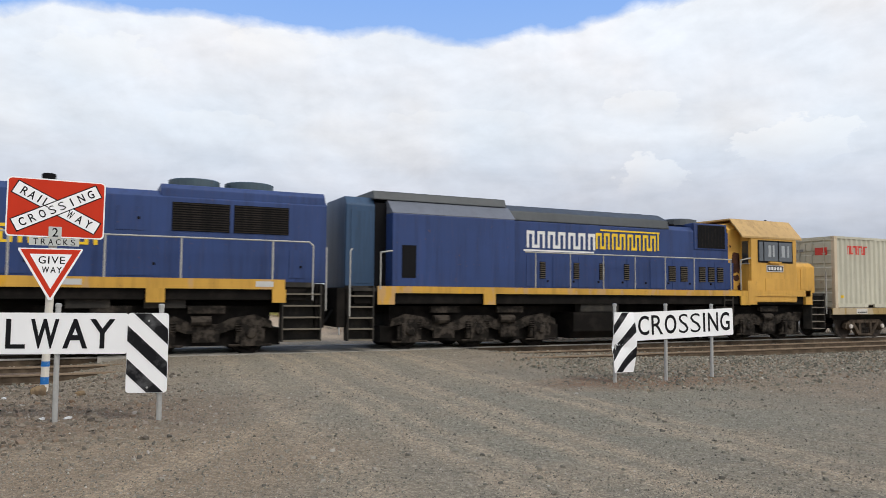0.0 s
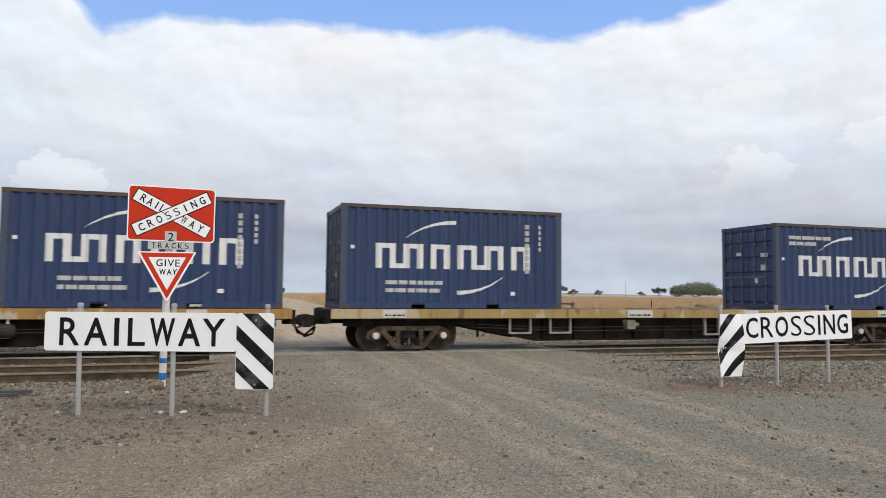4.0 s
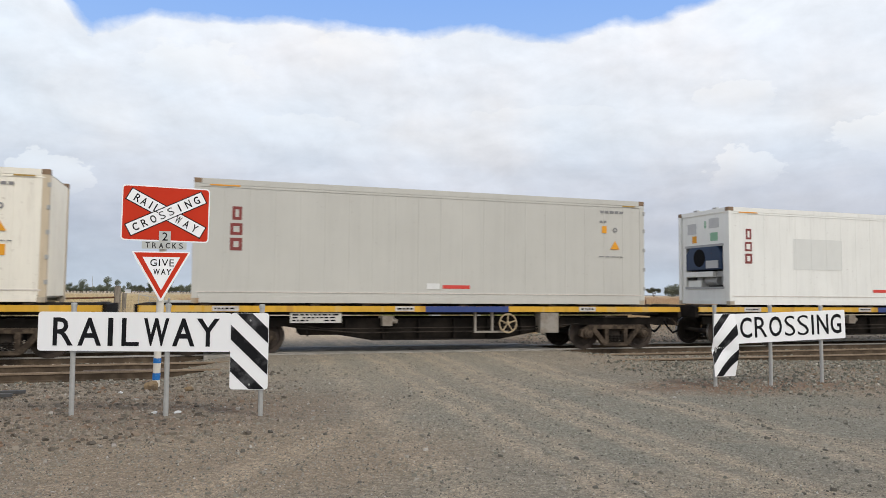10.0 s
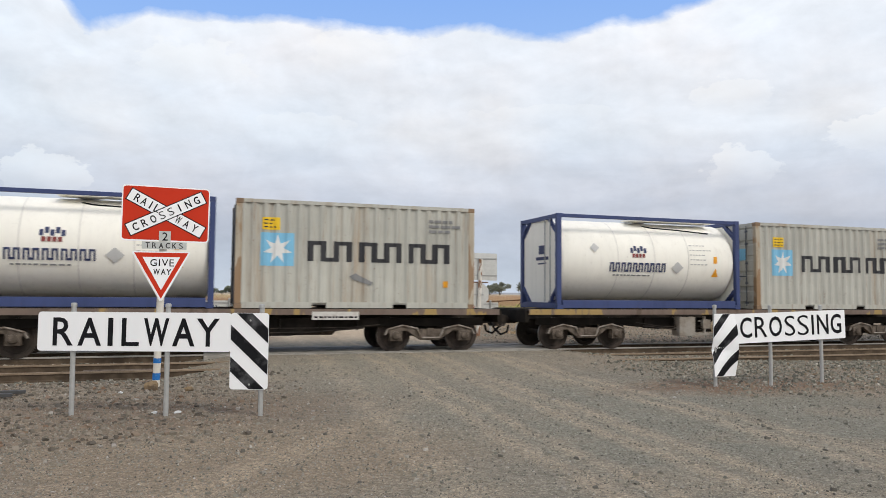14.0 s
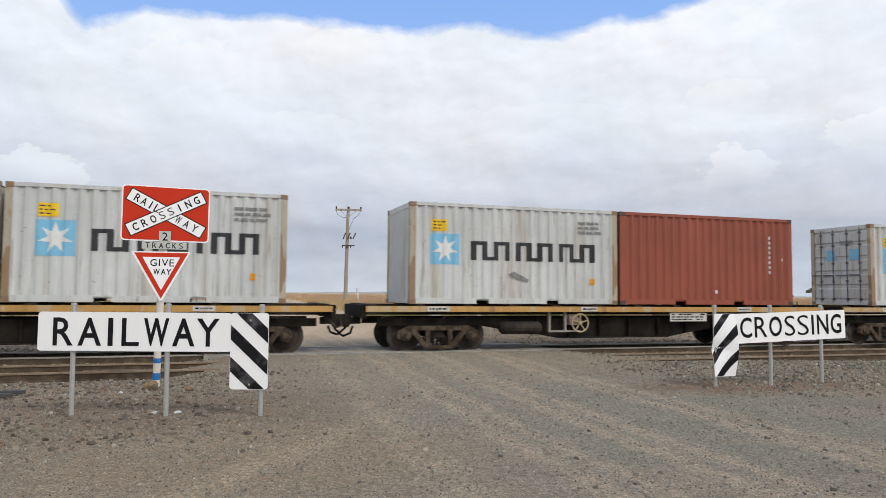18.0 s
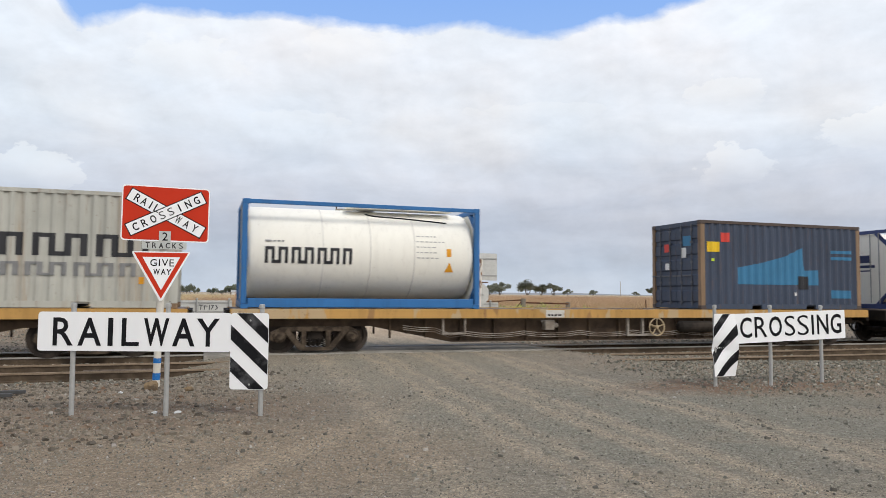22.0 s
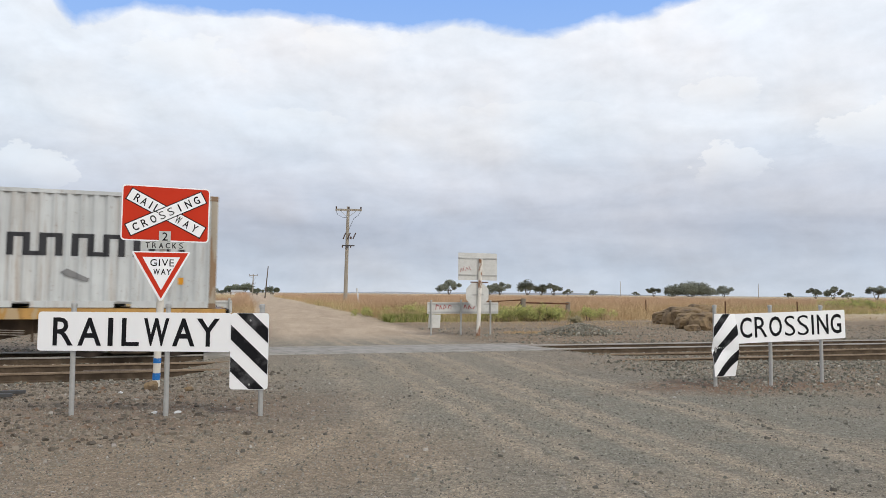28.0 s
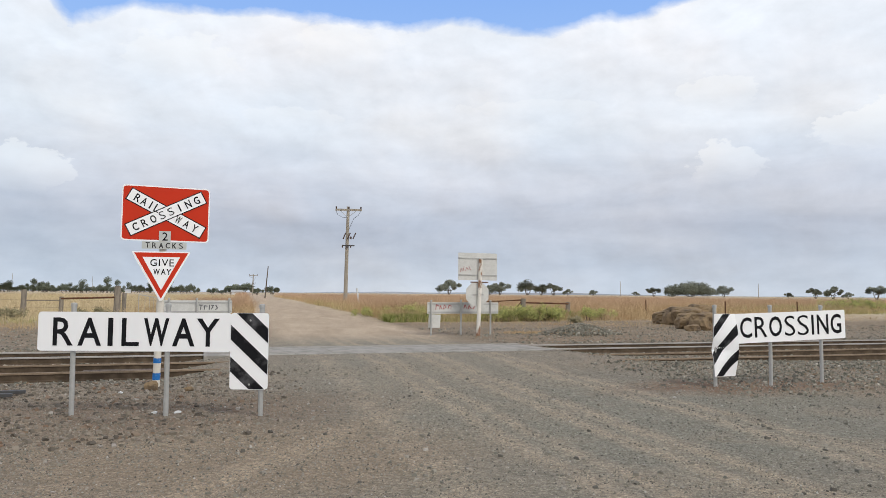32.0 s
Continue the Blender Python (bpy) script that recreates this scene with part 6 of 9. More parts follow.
def tank(P, base, frame_coat, skin, marks=(), label="", ladder=True):
    L, H, R, zc = 6.058, 2.635, 1.165, 1.40
    c = thing("tank_container", label, "tank container", (P, TRACK_Y, RAIL_Z + base), "containers on the train")
    MOVERS.append((c, P))
    fr = COAT[frame_coat]
    def vessel():
        s = Shape()
        side = [(0.0, 0.115), (0.90, 0.12), (1.08, 0.135), (1.13, 0.17), (R, 0.24)]
        prof = side + [(r, L - a) for r, a in reversed(side)]
        s.lathe(prof, (0, 0, zc), "x", 40)
        me = s.mesh("vessel", smooth=True)
        return me
    def end_plate():
        a, b, k = 1.08, 0.17, 0.46
        t = H - 0.13
        return Shape().along([(-a + k, b), (a - k, b), (a, b + k), (a, t - k), (a - k, t), (-a + k, t), (-a, t - k), (-a, b + k)], 0.07, 0.105).mesh("end_plate", bevel=0.01)
    for x, turn in ((0, 0), (L, math.pi)):
        o = piece("end_plate", cached("tplate", end_plate), COAT[skin], c, "pale eight-sided end plate", at=(x, 0, 0))
        o.rotation_euler = (0, 0, turn)
    for x in (0.07, L - 0.07):
        for sy in (-1, 1):
            for z0, z1 in ((0.17, 0.63), (H - 0.13, H - 0.59)):
                part("corner_brace", Shape().rod((x, sy * 0.60, z0), (x, sy * 1.10, z1), 0.042, n=6), fr, c)
    part("end_emblem", Shape().box(0.058, 0.068, -0.35, 0.05, 1.55, 1.80).box(0.058, 0.068, -0.55, 0.25, 1.38, 1.47).box(0.058, 0.068, -0.4, 0.1, 1.26, 1.30), PAINT["navy"], c)
    ves = piece("vessel", cached("vessel", vessel), COAT[skin], c, "pale cylindrical tank with dished ends")
    for x in (1.95, 3.15, 4.30):
        piece("band", cached("tband", lambda: Shape().lathe([(R + 0.001, -0.016), (R + 0.006, -0.012), (R + 0.006, 0.012), (R + 0.001, 0.016)], (0, 0, zc), "x", 40).mesh("band", smooth=False)), COAT["tank_grey"], ves, at=(x, 0, 0))
    for x in (0, L - 0.14):
        for y in (-1.219, 1.219 - 0.14):
            piece("corner_post", cached("tpost", lambda: Shape().box(0.002, 0.138, 0.002, 0.138, 0.118, H - 0.118).mesh("corner_post", bevel=0.012)), fr, c, at=(x, y, 0))
    for x in (0, L - 0.178):
        for y in (-1.219, 1.219 - 0.162):
            for z in (0, H - 0.118):
                piece("corner_casting", cached("casting", casting_mesh), fr, c, at=(x, y, z))
    for y in (-1.21, 1.10):
        piece("bottom_rail", cached("tbr", lambda: Shape().box(0.17, L - 0.17, 0, 0.11, 0.03, 0.25).mesh("bottom_rail", bevel=0.01)), fr, c, at=(0, y, 0))
        piece("top_rail", cached("ttr", lambda: Shape().box(0.17, L - 0.17, 0, 0.09, H - 0.105, H - 0.008).mesh("top_rail", bevel=0.01)), fr, c, at=(0, y, 0))
    def end_frame():
        s = Shape()
        s.box(0.01, 0.11, -1.06, 1.06, 0.02, 0.17).box(0.01, 0.11, -1.06, 1.06, H - 0.12, H - 0.01)
        for sy in (-1, 1):
            for za, zb in ((0.17, 0.62), (H - 0.12, H - 0.55)):
                s.add([(x, sy * y, z) for x in (0.02, 0.10) for y, z in ((0.62, za), (0.74, za), (1.08, zb), (1.08, zb - (0.12 if zb > za else -0.12)))], [(0, 1, 2, 3), (7, 6, 5, 4), (0, 4, 5, 1), (1, 5, 6, 2), (2, 6, 7, 3), (3, 7, 4, 0)])
        return s.mesh("end_frame")
    for x, t in ((0, 0), (L, math.pi)):
        o = piece("end_frame", cached("tend", end_frame), fr, c, at=(x, 0, 0))
        o.rotation_euler = (0, 0, t)
    piece("walkway", cached("twalk", lambda: Shape().box(2.6, L - 0.6, -0.75, -0.25, H - 0.07, H - 0.03).box(2.6, L - 0.6, 0.25, 0.75, H - 0.07, H - 0.03).mesh("walkway")), COAT[skin], c)
    piece("manhole", cached("tman", lambda: Shape().lathe([(0, 0.14), (0.26, 0.13), (0.30, 0.08), (0.30, -0.06)], (3.2, 0, zc + R), "z", 16).mesh("manhole")), COAT["lock"], c)
    # the spill drain lies along the shoulder of the tank
    def strip_points(x, z):
        return (x, -math.sqrt(max(0.0, (R + 0.012) ** 2 - (z - zc) ** 2)), z)
    piece("drain", cached("tdrain", lambda: Shape().tube([strip_points(3.1, zc + 1.03), strip_points(3.35, zc + 0.98), strip_points(4.2, zc + 0.94), strip_points(5.25, zc + 0.86)], 0.018, 5).mesh("drain")), STEEL["dark"], ves)
    if ladder:
        piece("ladder", cached("tlad", lambda: Shape().rod((0.02, -0.75, 0.2), (0.02, -0.75, H - 0.1), 0.018, n=6).rod((0.02, -0.42, 0.2), (0.02, -0.42, H - 0.1), 0.018, n=6).mesh("ladder")), COAT["lock"], c)
    lift = 0.006
    for nm, polys, paint in marks:
        s = Shape()
        for poly in polys:
            x0, x1, z0, z1 = min(p[0] for p in poly), max(p[0] for p in poly), min(p[1] for p in poly), max(p[1] for p in poly)
            k = max(1, int((z1 - z0) / 0.08))
            nx = 1 if len(poly) == 4 and len({round(p[0], 4) for p in poly}) == 2 else max(2, int((x1 - x0) / 0.03))
            for i in range(nx):
                a, b = x0 + (x1 - x0) * i / nx, x0 + (x1 - x0) * (i + 1) / nx
                sa, sb, sm = spans(poly, a + 1e-5), spans(poly, b - 1e-5), spans(poly, (a + b) / 2)
                if not len(sa) == len(sb) == len(sm):
                    sa = sb = sm
                for (la, ha), (lb, hb) in zip(sa, sb):
                    for j in range(k):
                        e0, e1 = j / k, (j + 1) / k
                        P4 = [(xx, -math.sqrt((R + lift) ** 2 - (zz - zc) ** 2), zz) for xx, zz in ((a, la + (ha - la) * e0), (b, lb + (hb - lb) * e0), (b, lb + (hb - lb) * e1), (a, la + (ha - la) * e1))]
                        s.add(P4, [(0, 1, 2, 3)])
        mark = part(nm, s, PAINT[paint], ves)
        if len(polys) > 1:
            mark["kind"] = "stuff"
        lift += 0.003
    return c

# ---- loads ----
D20, D40, H8, H9 = 6.058, 12.192, 2.635, 2.945
LOW, HIGH = 1.100, 1.224      # deck heights of the two families of wagon


def id_marks(L, H, paint="offwhite", seed=1):
    x = L - 1.25
    return [("number_marking", bars(x, H - 0.42, 0.85, 3, 0.07, 0.13, seed, (0.10, 0.30)), paint)]


def stroke(p0, p1, p2, t0, t1, n=12):
    """A curved stroke through three control points, its breadth running from t0 to t1."""
    up, lo = [], []
    for i in range(n + 1):
        u = i / n
        x = (1 - u) ** 2 * p0[0] + 2 * u * (1 - u) * p1[0] + u * u * p2[0]
        z = (1 - u) ** 2 * p0[1] + 2 * u * (1 - u) * p1[1] + u * u * p2[1]
        t = (t0 + (t1 - t0) * u) / 2
        up.append((x, z + t))
        lo.append((x, z - t))
    return up + lo[::-1]


def swoosh_logo(x, z, w, paint, lk=1.0, h=None):
    """Two words as rows of plain loops between two curved strokes."""
    h = w * 0.149 if h is None else h
    return [("emblem", blocks(x, z, w * 0.465, h, 3), paint), ("emblem", blocks(x + w * 0.515, z, w * 0.485, h, 3), paint),
            ("upper_stroke", [stroke((x + w * 0.185, z + w * 0.185 * lk), (x + w * 0.32, z + w * 0.285 * lk), (x + w * 0.505, z + w * 0.287 * lk), 0.015, 0.11)], paint),
            ("lower_stroke", [stroke((x + w * 0.82, z - w * 0.04 * lk), (x + w * 0.70, z - w * 0.14 * lk), (x + w * 0.515, z - w * 0.145 * lk), 0.015, 0.11)], paint)]


def star_logo(L, x=0.58, word=True, seed=0, faded=False):
    m = [("emblem_square", [rect(x, 1.03, 0.80, 0.80)], "sky"), ("emblem_star", [star(x + 0.40, 1.43, 0.36)], "white")]
    if word:
        m.append(("brand_panel", blocks(x + 1.12, 1.16, 3.66, 0.50, 6), "black" if not faded else "grey"))
    m.append(("yellow_sticker", [rect(x + 0.03, 1.90, 0.42, 0.30)], "yellow"))
    m.append(("sticker_print", bars(x + 0.07, 2.12, 0.32, 3, 0.03, 0.085, seed, (0.05, 0.12)), "black"))
    m.append(("small_sign", [rect(L - 0.85, 0.55, 0.12, 0.16)], "orange"))
    return m + id_marks(L, H8, "grey", seed + 3)


def navy_load(P, base, kind, seed):
    mk = swoosh_logo(0.89, 1.03, 4.22, "white")
    if kind == "eco":
        mk += [("slogan", bars(1.0, 0.69, 1.5, 2, 0.11, 0.20, seed, (0.14, 0.34)), "offwhite"), ("slogan_frame", ring(0.86, 0.36, 1.80, 0.53, 0.03), "offwhite"), ("lime_sticker", [rect(2.85, 0.92, 0.18, 0.11)], "lime")]
    elif kind == "light":
        mk += [("slogan", bars(0.55, 2.15, 1.60, 2, 0.11, 0.18, seed, (0.14, 0.34)), "offwhite")]
    else:
        mk += [("slogan", bars(1.15, 0.62, 1.5, 2, 0.10, 0.20, seed, (0.14, 0.34)), "offwhite")]
    mk += [("upright_marking", [rect(4.98 + 0.0 * i, 0.95 + 0.17 * i, 0.10, 0.12) for i in range(8)] + [rect(5.36, 1.55 + 0.15 * i, 0.08, 0.10) for i in range(5)], "offwhite"), ("patch", [rect(4.55, 0.36, 0.14, 0.10), rect(0.25, 1.5, 0.10, 0.09)], "white")]
    if seed == 23:
        mk += [("blue_patch", [rect(3.95, 0.32, 0.75, 0.62)], "midblue")]
    return container(P, D20, H8, base, "navy", post_coat="slate", marks=mk, label="dark blue corrugated container with white blocks and curved strokes",
                     end_marks=[(-0.85, 1.62, 0.30, 0.12, "offwhite"), (-0.80, 1.2, 0.25, 0.18, "offwhite"), (0.30, 1.7, 0.25, 0.10, "offwhite"), (-0.4, 0.8, 0.16, 0.16, "white")])


def silver_load(P, base, seed, coat="silver", posts="rusty", doors=True, second=False, faded=False):
    posts = "rusty_silver" if posts == "rusty" else posts
    mk = star_logo(D20, 0.56 + 0.03 * (seed % 3), True, seed, faded)
    if second:
        mk += [("second_line", blocks(1.95, 0.72, 3.2, 0.30, 7), "grey"), ("smear", [rect(1.35, 1.05, 0.35, 0.55)], "grey")]
    if seed % 4 == 1:
        mk += [("patch", [[(2.75, 0.80), (2.85, 0.72), (3.3, 0.58), (3.35, 0.66), (3.1, 0.78), (2.9, 0.88)]], "grey")]
    return container(P, D20, H8, base, coat, post_coat=posts, doors=doors, marks=mk, label="silver grey container with white star on blue square",
                     end_marks=[(-0.75, 1.50, 0.36, 0.36, "sky"), (0.2, 1.5, 0.36, 0.36, "sky"), (-0.6, 0.9, 0.3, 0.2, "offwhite"), (-0.5, 2.05, 0.5, 0.1, "grey")] if doors else ())


def red_load(P, base, seed):
    mk = [("brand_panel", blocks(0.56, 1.10, 2.75, 0.42, 7) + blocks(4.62, 1.08, 0.98, 0.42, 3), "white"),
          ("bird_wing", [stroke((3.22, 1.78), (3.55, 1.72), (3.95, 1.38), 0.03, 0.22), stroke((4.62, 1.02), (4.25, 1.12), (3.90, 1.40), 0.03, 0.20)], "white"), ("bird_tail", [stroke((3.42, 1.02), (3.62, 1.30), (4.12, 1.34), 0.04, 0.20)], "white"),
          ("yellow_sticker", [rect(0.62, 1.75, 0.42, 0.30)], "yellow"), ("sticker_print", bars(0.66, 1.95, 0.32, 3, 0.03, 0.07, seed, (0.05, 0.12)), "black"),
          ("grey_patch", [rect(3.65, 0.42, 0.30, 0.36), rect(0.2, 1.1, 0.3, 0.7)] if seed == 1 else [rect(1.2, 0.5, 0.2, 0.2)], "grey"),
          ("dot", [rect(2.35, 0.86, 0.10, 0.09), rect(5.0, 1.3, 0.10, 0.10)], "white")] + id_marks(D20, H8, "white", seed)
    return container(P, D20, H8, base, "red", post_coat="rust_red", marks=mk, label="orange red corrugated container with white block lettering and a bird emblem",
                     end_marks=[(-0.85, 1.4, 0.30, 0.26, "offwhite"), (-0.45, 1.4, 0.26, 0.26, "white"), (-0.85, 0.98, 0.30, 0.26, "offwhite"), (-0.45, 0.98, 0.26, 0.26, "offwhite"), (-0.8, 1.95, 0.6, 0.16, "white"), (0.2, 1.9, 0.4, 0.25, "offwhite")])


def reefer_load(P, base, coat, marks, label, posts=None, frame_coat=None, unit="navy", L=D40):
    mk = list(marks) + [("number_marking", bars(L - 1.42, 2.56, 0.72, 1, 0.07, 0.1, 5, (0.06, 0.13)) + bars(L - 1.44, 2.29, 0.24, 1, 0.06, 0.1, 6, (0.06, 0.10)), "grey"),
                        ("warning_square", [rect(L - 1.37, 2.00, 0.15, 0.20)], "orange"), ("round_label", [arc_band(L - 0.95, 2.10, 0.05, 0, 360, 0.035, 0.035)], "grey"),
                        ("warning_triangle", [[(L - 1.11, 1.55), (L - 0.81, 1.55), (L - 0.96, 1.79)]], "orange"), ("label_line", bars(L - 1.48, 1.33, 0.95, 1, 0.022, 0.1, 9, (0.1, 0.3)), "grey"),
                        ("yellow_edge", [rect(0.35, 2.775, 0.7, 0.03)], "orange"), ("yellow_edge", [rect(L - 0.72, 2.765, 0.42, 0.03)], "ochre_mark")]
    return container(P, L, H9, base, coat, "reefer", frame_coat, posts, marks=mk, label=label, reefer_end=unit)


def tank_logo(kind):
    txt = [("number_marking", bars(4.35, 1.85, 0.75, 5, 0.03, 0.14, 8, (0.05, 0.12)), "pale_print"), ("warning", [[(5.12, 0.95), (5.36, 0.95), (5.24, 1.20)], rect(5.16, 1.35, 0.12, 0.2)], "orange")]
    if kind == "pal":
        return txt + [("brand_panel", blocks(0.55, 1.10, 2.12, 0.40, 7), "black"), ("stencil", bars(0.55, 1.62, 0.45, 1, 0.04, 0.1, 2), "grey")]
    if kind == "sea":
        return txt + [("brand_panel", blocks(0.40, 1.86, 0.95, 0.17, 5), "red"), ("small_line", bars(0.45, 1.72, 0.85, 2, 0.04, 0.20, 3), "red"), ("emblem_ring", [arc_band(3.75, 0.72, 0.10, 0, 340, 0.03, 0.03), rect(3.71, 0.68, 0.08, 0.08)], "maroon"), ("line", [rect(4.3, 1.28, 1.1, 0.02)], "grey")]
    if kind == "hil":
        return txt + [("emblem", [rect(2.35 + 0.11 * i, 1.60 + (0.06 if i % 2 else 0), 0.085, 0.14) for i in range(5)], "navy"), ("emblem_red", [rect(2.40 + 0.11 * i, 1.47, 0.085, 0.11) for i in range(4)], "maroon"),
                      ("brand_panel", blocks(1.67, 1.06, 1.83, 0.26, 10), "navy"), ("small_line", bars(1.80, 0.94, 1.7, 1, 0.04, 0.1, 4), "grey"), ("diamond", [[(3.9, 1.38), (4.1, 1.2), (3.9, 1.02), (3.7, 1.2)], [(1.2, 1.85), (1.34, 1.72), (1.2, 1.58), (1.06, 1.72)]], "offwhite")]
    if kind == "sea_plain":
        return txt + [("emblem_ring", [arc_band(3.75, 0.72, 0.10, 0, 340, 0.03, 0.03)], "maroon"), ("line", [rect(4.3, 1.02, 1.1, 0.02)], "grey")]
    if kind == "ocean":
        return txt + [("emblem", [rect(2.95, 1.50, 0.78, 0.42)], "teal"), ("emblem_top", [rect(2.95, 1.72, 0.78, 0.20)], "navy"), ("emblem_ring", [arc_band(3.34, 1.72, 0.15, 0, 350, 0.05, 0.05)], "white"),
                      ("brand_panel", blocks(1.60, 1.18, 2.05, 0.25, 10), "navy"), ("small_line", bars(1.9, 1.02, 1.7, 1, 0.05, 0.1, 4), "grey"), ("red_label", [rect(0.55, 1.22, 0.52, 0.13)], "red"), ("stain", [arc_band(2.7, 1.5, 0.5, 250, 300, 0.05, 0.12), rect(3.85, 1.75, 0.5, 0.12)], "grey"),
                      ("diamond", [[(4.0, 1.85), (4.18, 1.67), (4.0, 1.49), (3.82, 1.67)]], "offwhite")]
    return txt


# spots along the train, near end of each load
navy_load(59.86, LOW, "eco", 3)
navy_load(95.32, LOW, "plain", 5)
navy_load(102.76, LOW, "plain", 6)
navy_load(116.0, LOW, "light", 9)
navy_load(123.4, LOW, "plain", 10)
navy_load(129.56, LOW, "plain", 12)
navy_load(137.80, LOW, "light", 23)
navy_load(150.25, LOW, "eco", 15)
navy_load(157.60, LOW, "light", 16)
container(26.93, D20, H8, LOW, "cream", post_coat="tan_post", label="cream corrugated container with a small red emblem behind the engine",
          marks=[("brand_panel", blocks(0.72, 1.98, 1.18, 0.32, 4), "red"), ("sticker", [rect(0.35, 0.36, 0.18, 0.10)], "yellow")] + id_marks(D20, H8, "grey", 2), end_marks=[(-0.9, 1.95, 0.5, 0.28, "red"), (0.1, 2.1, 0.5, 0.1, "grey")])
container(39.99, D20, H8, LOW, "bright_blue", label="bright blue corrugated container with a white globe emblem",
          marks=[("globe", [arc_band(3.05, 1.33, 0.62, 30, 150, 0.07, 0.07), arc_band(3.05, 1.33, 0.62, 210, 330, 0.07, 0.07), arc_band(3.05, 1.33, 0.62, 60, 120, 0.05, 0.05, squash=0.6), arc_band(3.05, 1.33, 0.62, 240, 300, 0.05, 0.05, squash=0.6), rect(3.02, 1.72, 0.06, 0.25), rect(3.02, 0.70, 0.06, 0.22), arc_band(3.55, 1.33, 0.75, 125, 160, 0.05, 0.05), arc_band(2.55, 1.33, 0.75, 20, 55, 0.05, 0.05)], "white"),
                 ("brand_panel", blocks(2.07, 1.33, 2.0, 0.30, 5) + blocks(2.15, 1.08, 1.86, 0.17, 8), "white"), ("upright_mark", [r for i in range(7) for r in ring(0.60, 0.55 + 0.235 * i, 0.22, 0.17, 0.05, 0.035)], "white"), ("upright_marking", [rect(5.28, 0.75 + 0.16 * i, 0.07, 0.11) for i in range(8)], "offwhite"), ("sticker", [rect(5.5, 1.35, 0.12, 0.12)], "yellow")],
          end_marks=[(-0.85, 2.0, 0.28, 0.16, "white"), (0.25, 2.0, 0.3, 0.2, "white"), (-0.8, 1.6, 0.5, 0.07, "white"), (0.3, 1.0, 0.22, 0.22, "offwhite"), (-0.8, 1.2, 0.4, 0.06, "white")])
container(46.86, D20, H8, LOW, "maroon", label="maroon corrugated container with small yellow block lettering", marks=[("brand_panel", blocks(0.69, 1.94, 1.50, 0.28, 5), "yellow"), ("spot", [rect(0.45, 0.5, 0.12, 0.10), rect(4.2, 0.6, 0.16, 0.13)], "offwhite")] + id_marks(D20, H8, "offwhite", 4))
container(67.77, D20, H8, LOW, "slate", label="faded slate blue container with pale patches and a red label", post_coat="rusty", marks=[("patch", [[(1.2, 0.3), (2.6, 0.35), (3.3, 0.7), (3.5, 1.5), (2.9, 1.7), (2.5, 1.1), (1.5, 0.8)], rect(4.3, 0.45, 1.1, 0.25)], "oldblue"), ("red_label", [rect(0.50, 2.05, 0.34, 0.28)], "red"), ("white_label", [rect(3.6, 1.95, 0.45, 0.12), rect(4.7, 1.6, 0.16, 0.16), rect(4.3, 0.42, 0.12, 0.06)], "white")] + id_marks(D20, H8, "midblue", 7), end_marks=[(-0.7, 1.6, 0.26, 0.22, "red"), (0.2, 1.5, 0.3, 0.22, "white"), (0.2, 1.15, 0.2, 0.18, "white")])
container(73.86, D20, H8, LOW, "blue", post_coat="slate", doors=False, label="plain blue corrugated container", marks=[("upright_marking", [rect(5.15, 0.85 + 0.15 * i, 0.08, 0.10) for i in range(9)] + [rect(5.45, 1.45 + 0.15 * i, 0.07, 0.09) for i in range(5)], "offwhite"), ("sticker", [rect(2.4, 0.48, 0.14, 0.05)], "red"), ("white_label", [rect(3.1, 0.38, 0.12, 0.09)], "white")])
for P, sd in ((82.21, 1), (170.36, 2)):
    container(P, D20, H8, LOW, "maroon", label="dull maroon container with three pale upright blocks", marks=[("brand_panel", ring(0.58, 1.84, 0.26, 0.38, 0.09) + ring(0.55, 1.42, 0.34, 0.36, 0.10) + ring(0.55, 1.01, 0.34, 0.36, 0.10), "offwhite"), ("upright_marking", [rect(5.15, 0.75 + 0.15 * i, 0.08, 0.10) for i in range(9)] + [rect(5.45, 1.1 + 0.25 * i, 0.10, 0.14) for i in range(4)], "offwhite"), ("patch", [rect(3.2, 1.42, 0.36, 0.30)], "maroon"), ("lime_sticker", [rect(0.28, 1.62, 0.14, 0.10)] if sd == 1 else [rect(3.35, 0.42, 0.20, 0.11)], "lime"), ("orange_sticker", [rect(5.42, 1.62, 0.10, 0.12)], "orange")], end_marks=[(-0.8, 1.9, 0.3, 0.1, "offwhite"), (-0.7, 1.3, 0.25, 0.3, "offwhite"), (0.2, 1.4, 0.25, 0.3, "offwhite")])

TALL = "flat-sided refrigerated container, "
reefer_load(184.57, LOW + 0.02, "sage", [("emblem", [arc_band(2.30 + 0.80 * i, 1.25, 0.31, 0, 360, 0.22, 0.22, 28) for i in range(3)] + [rect(4.33, 0.84, 0.50, 0.80)], "red"), ("small_white", [rect(0.35, 0.42, 0.2, 0.06)], "white")], TALL + "pale sage with large red rings", posts="tan_post", unit="doors")
for P, sd in ((198.85, 1), (214.05, 2)):
    reefer_load(P, HIGH, "pale_stone", [("upright_block", [r for i in range(6) for r in ring(0.66, 2.23 - 0.265 * i, 0.32, 0.20, 0.075, 0.045)], "umber"), ("grey_panel", [rect(6.2, 1.35, 1.05, 1.15)] if sd == 1 else [rect(7.5, 0.3, 0.2, 0.1)], "ghost"), ("orange_strip", [rect(6.25, 0.33, 0.55, 0.06)], "orange"), ("lower_line", [rect(10.1, 1.02, 0.75, 0.025)], "grey")], TALL + "pale grey with small maroon upright blocks")
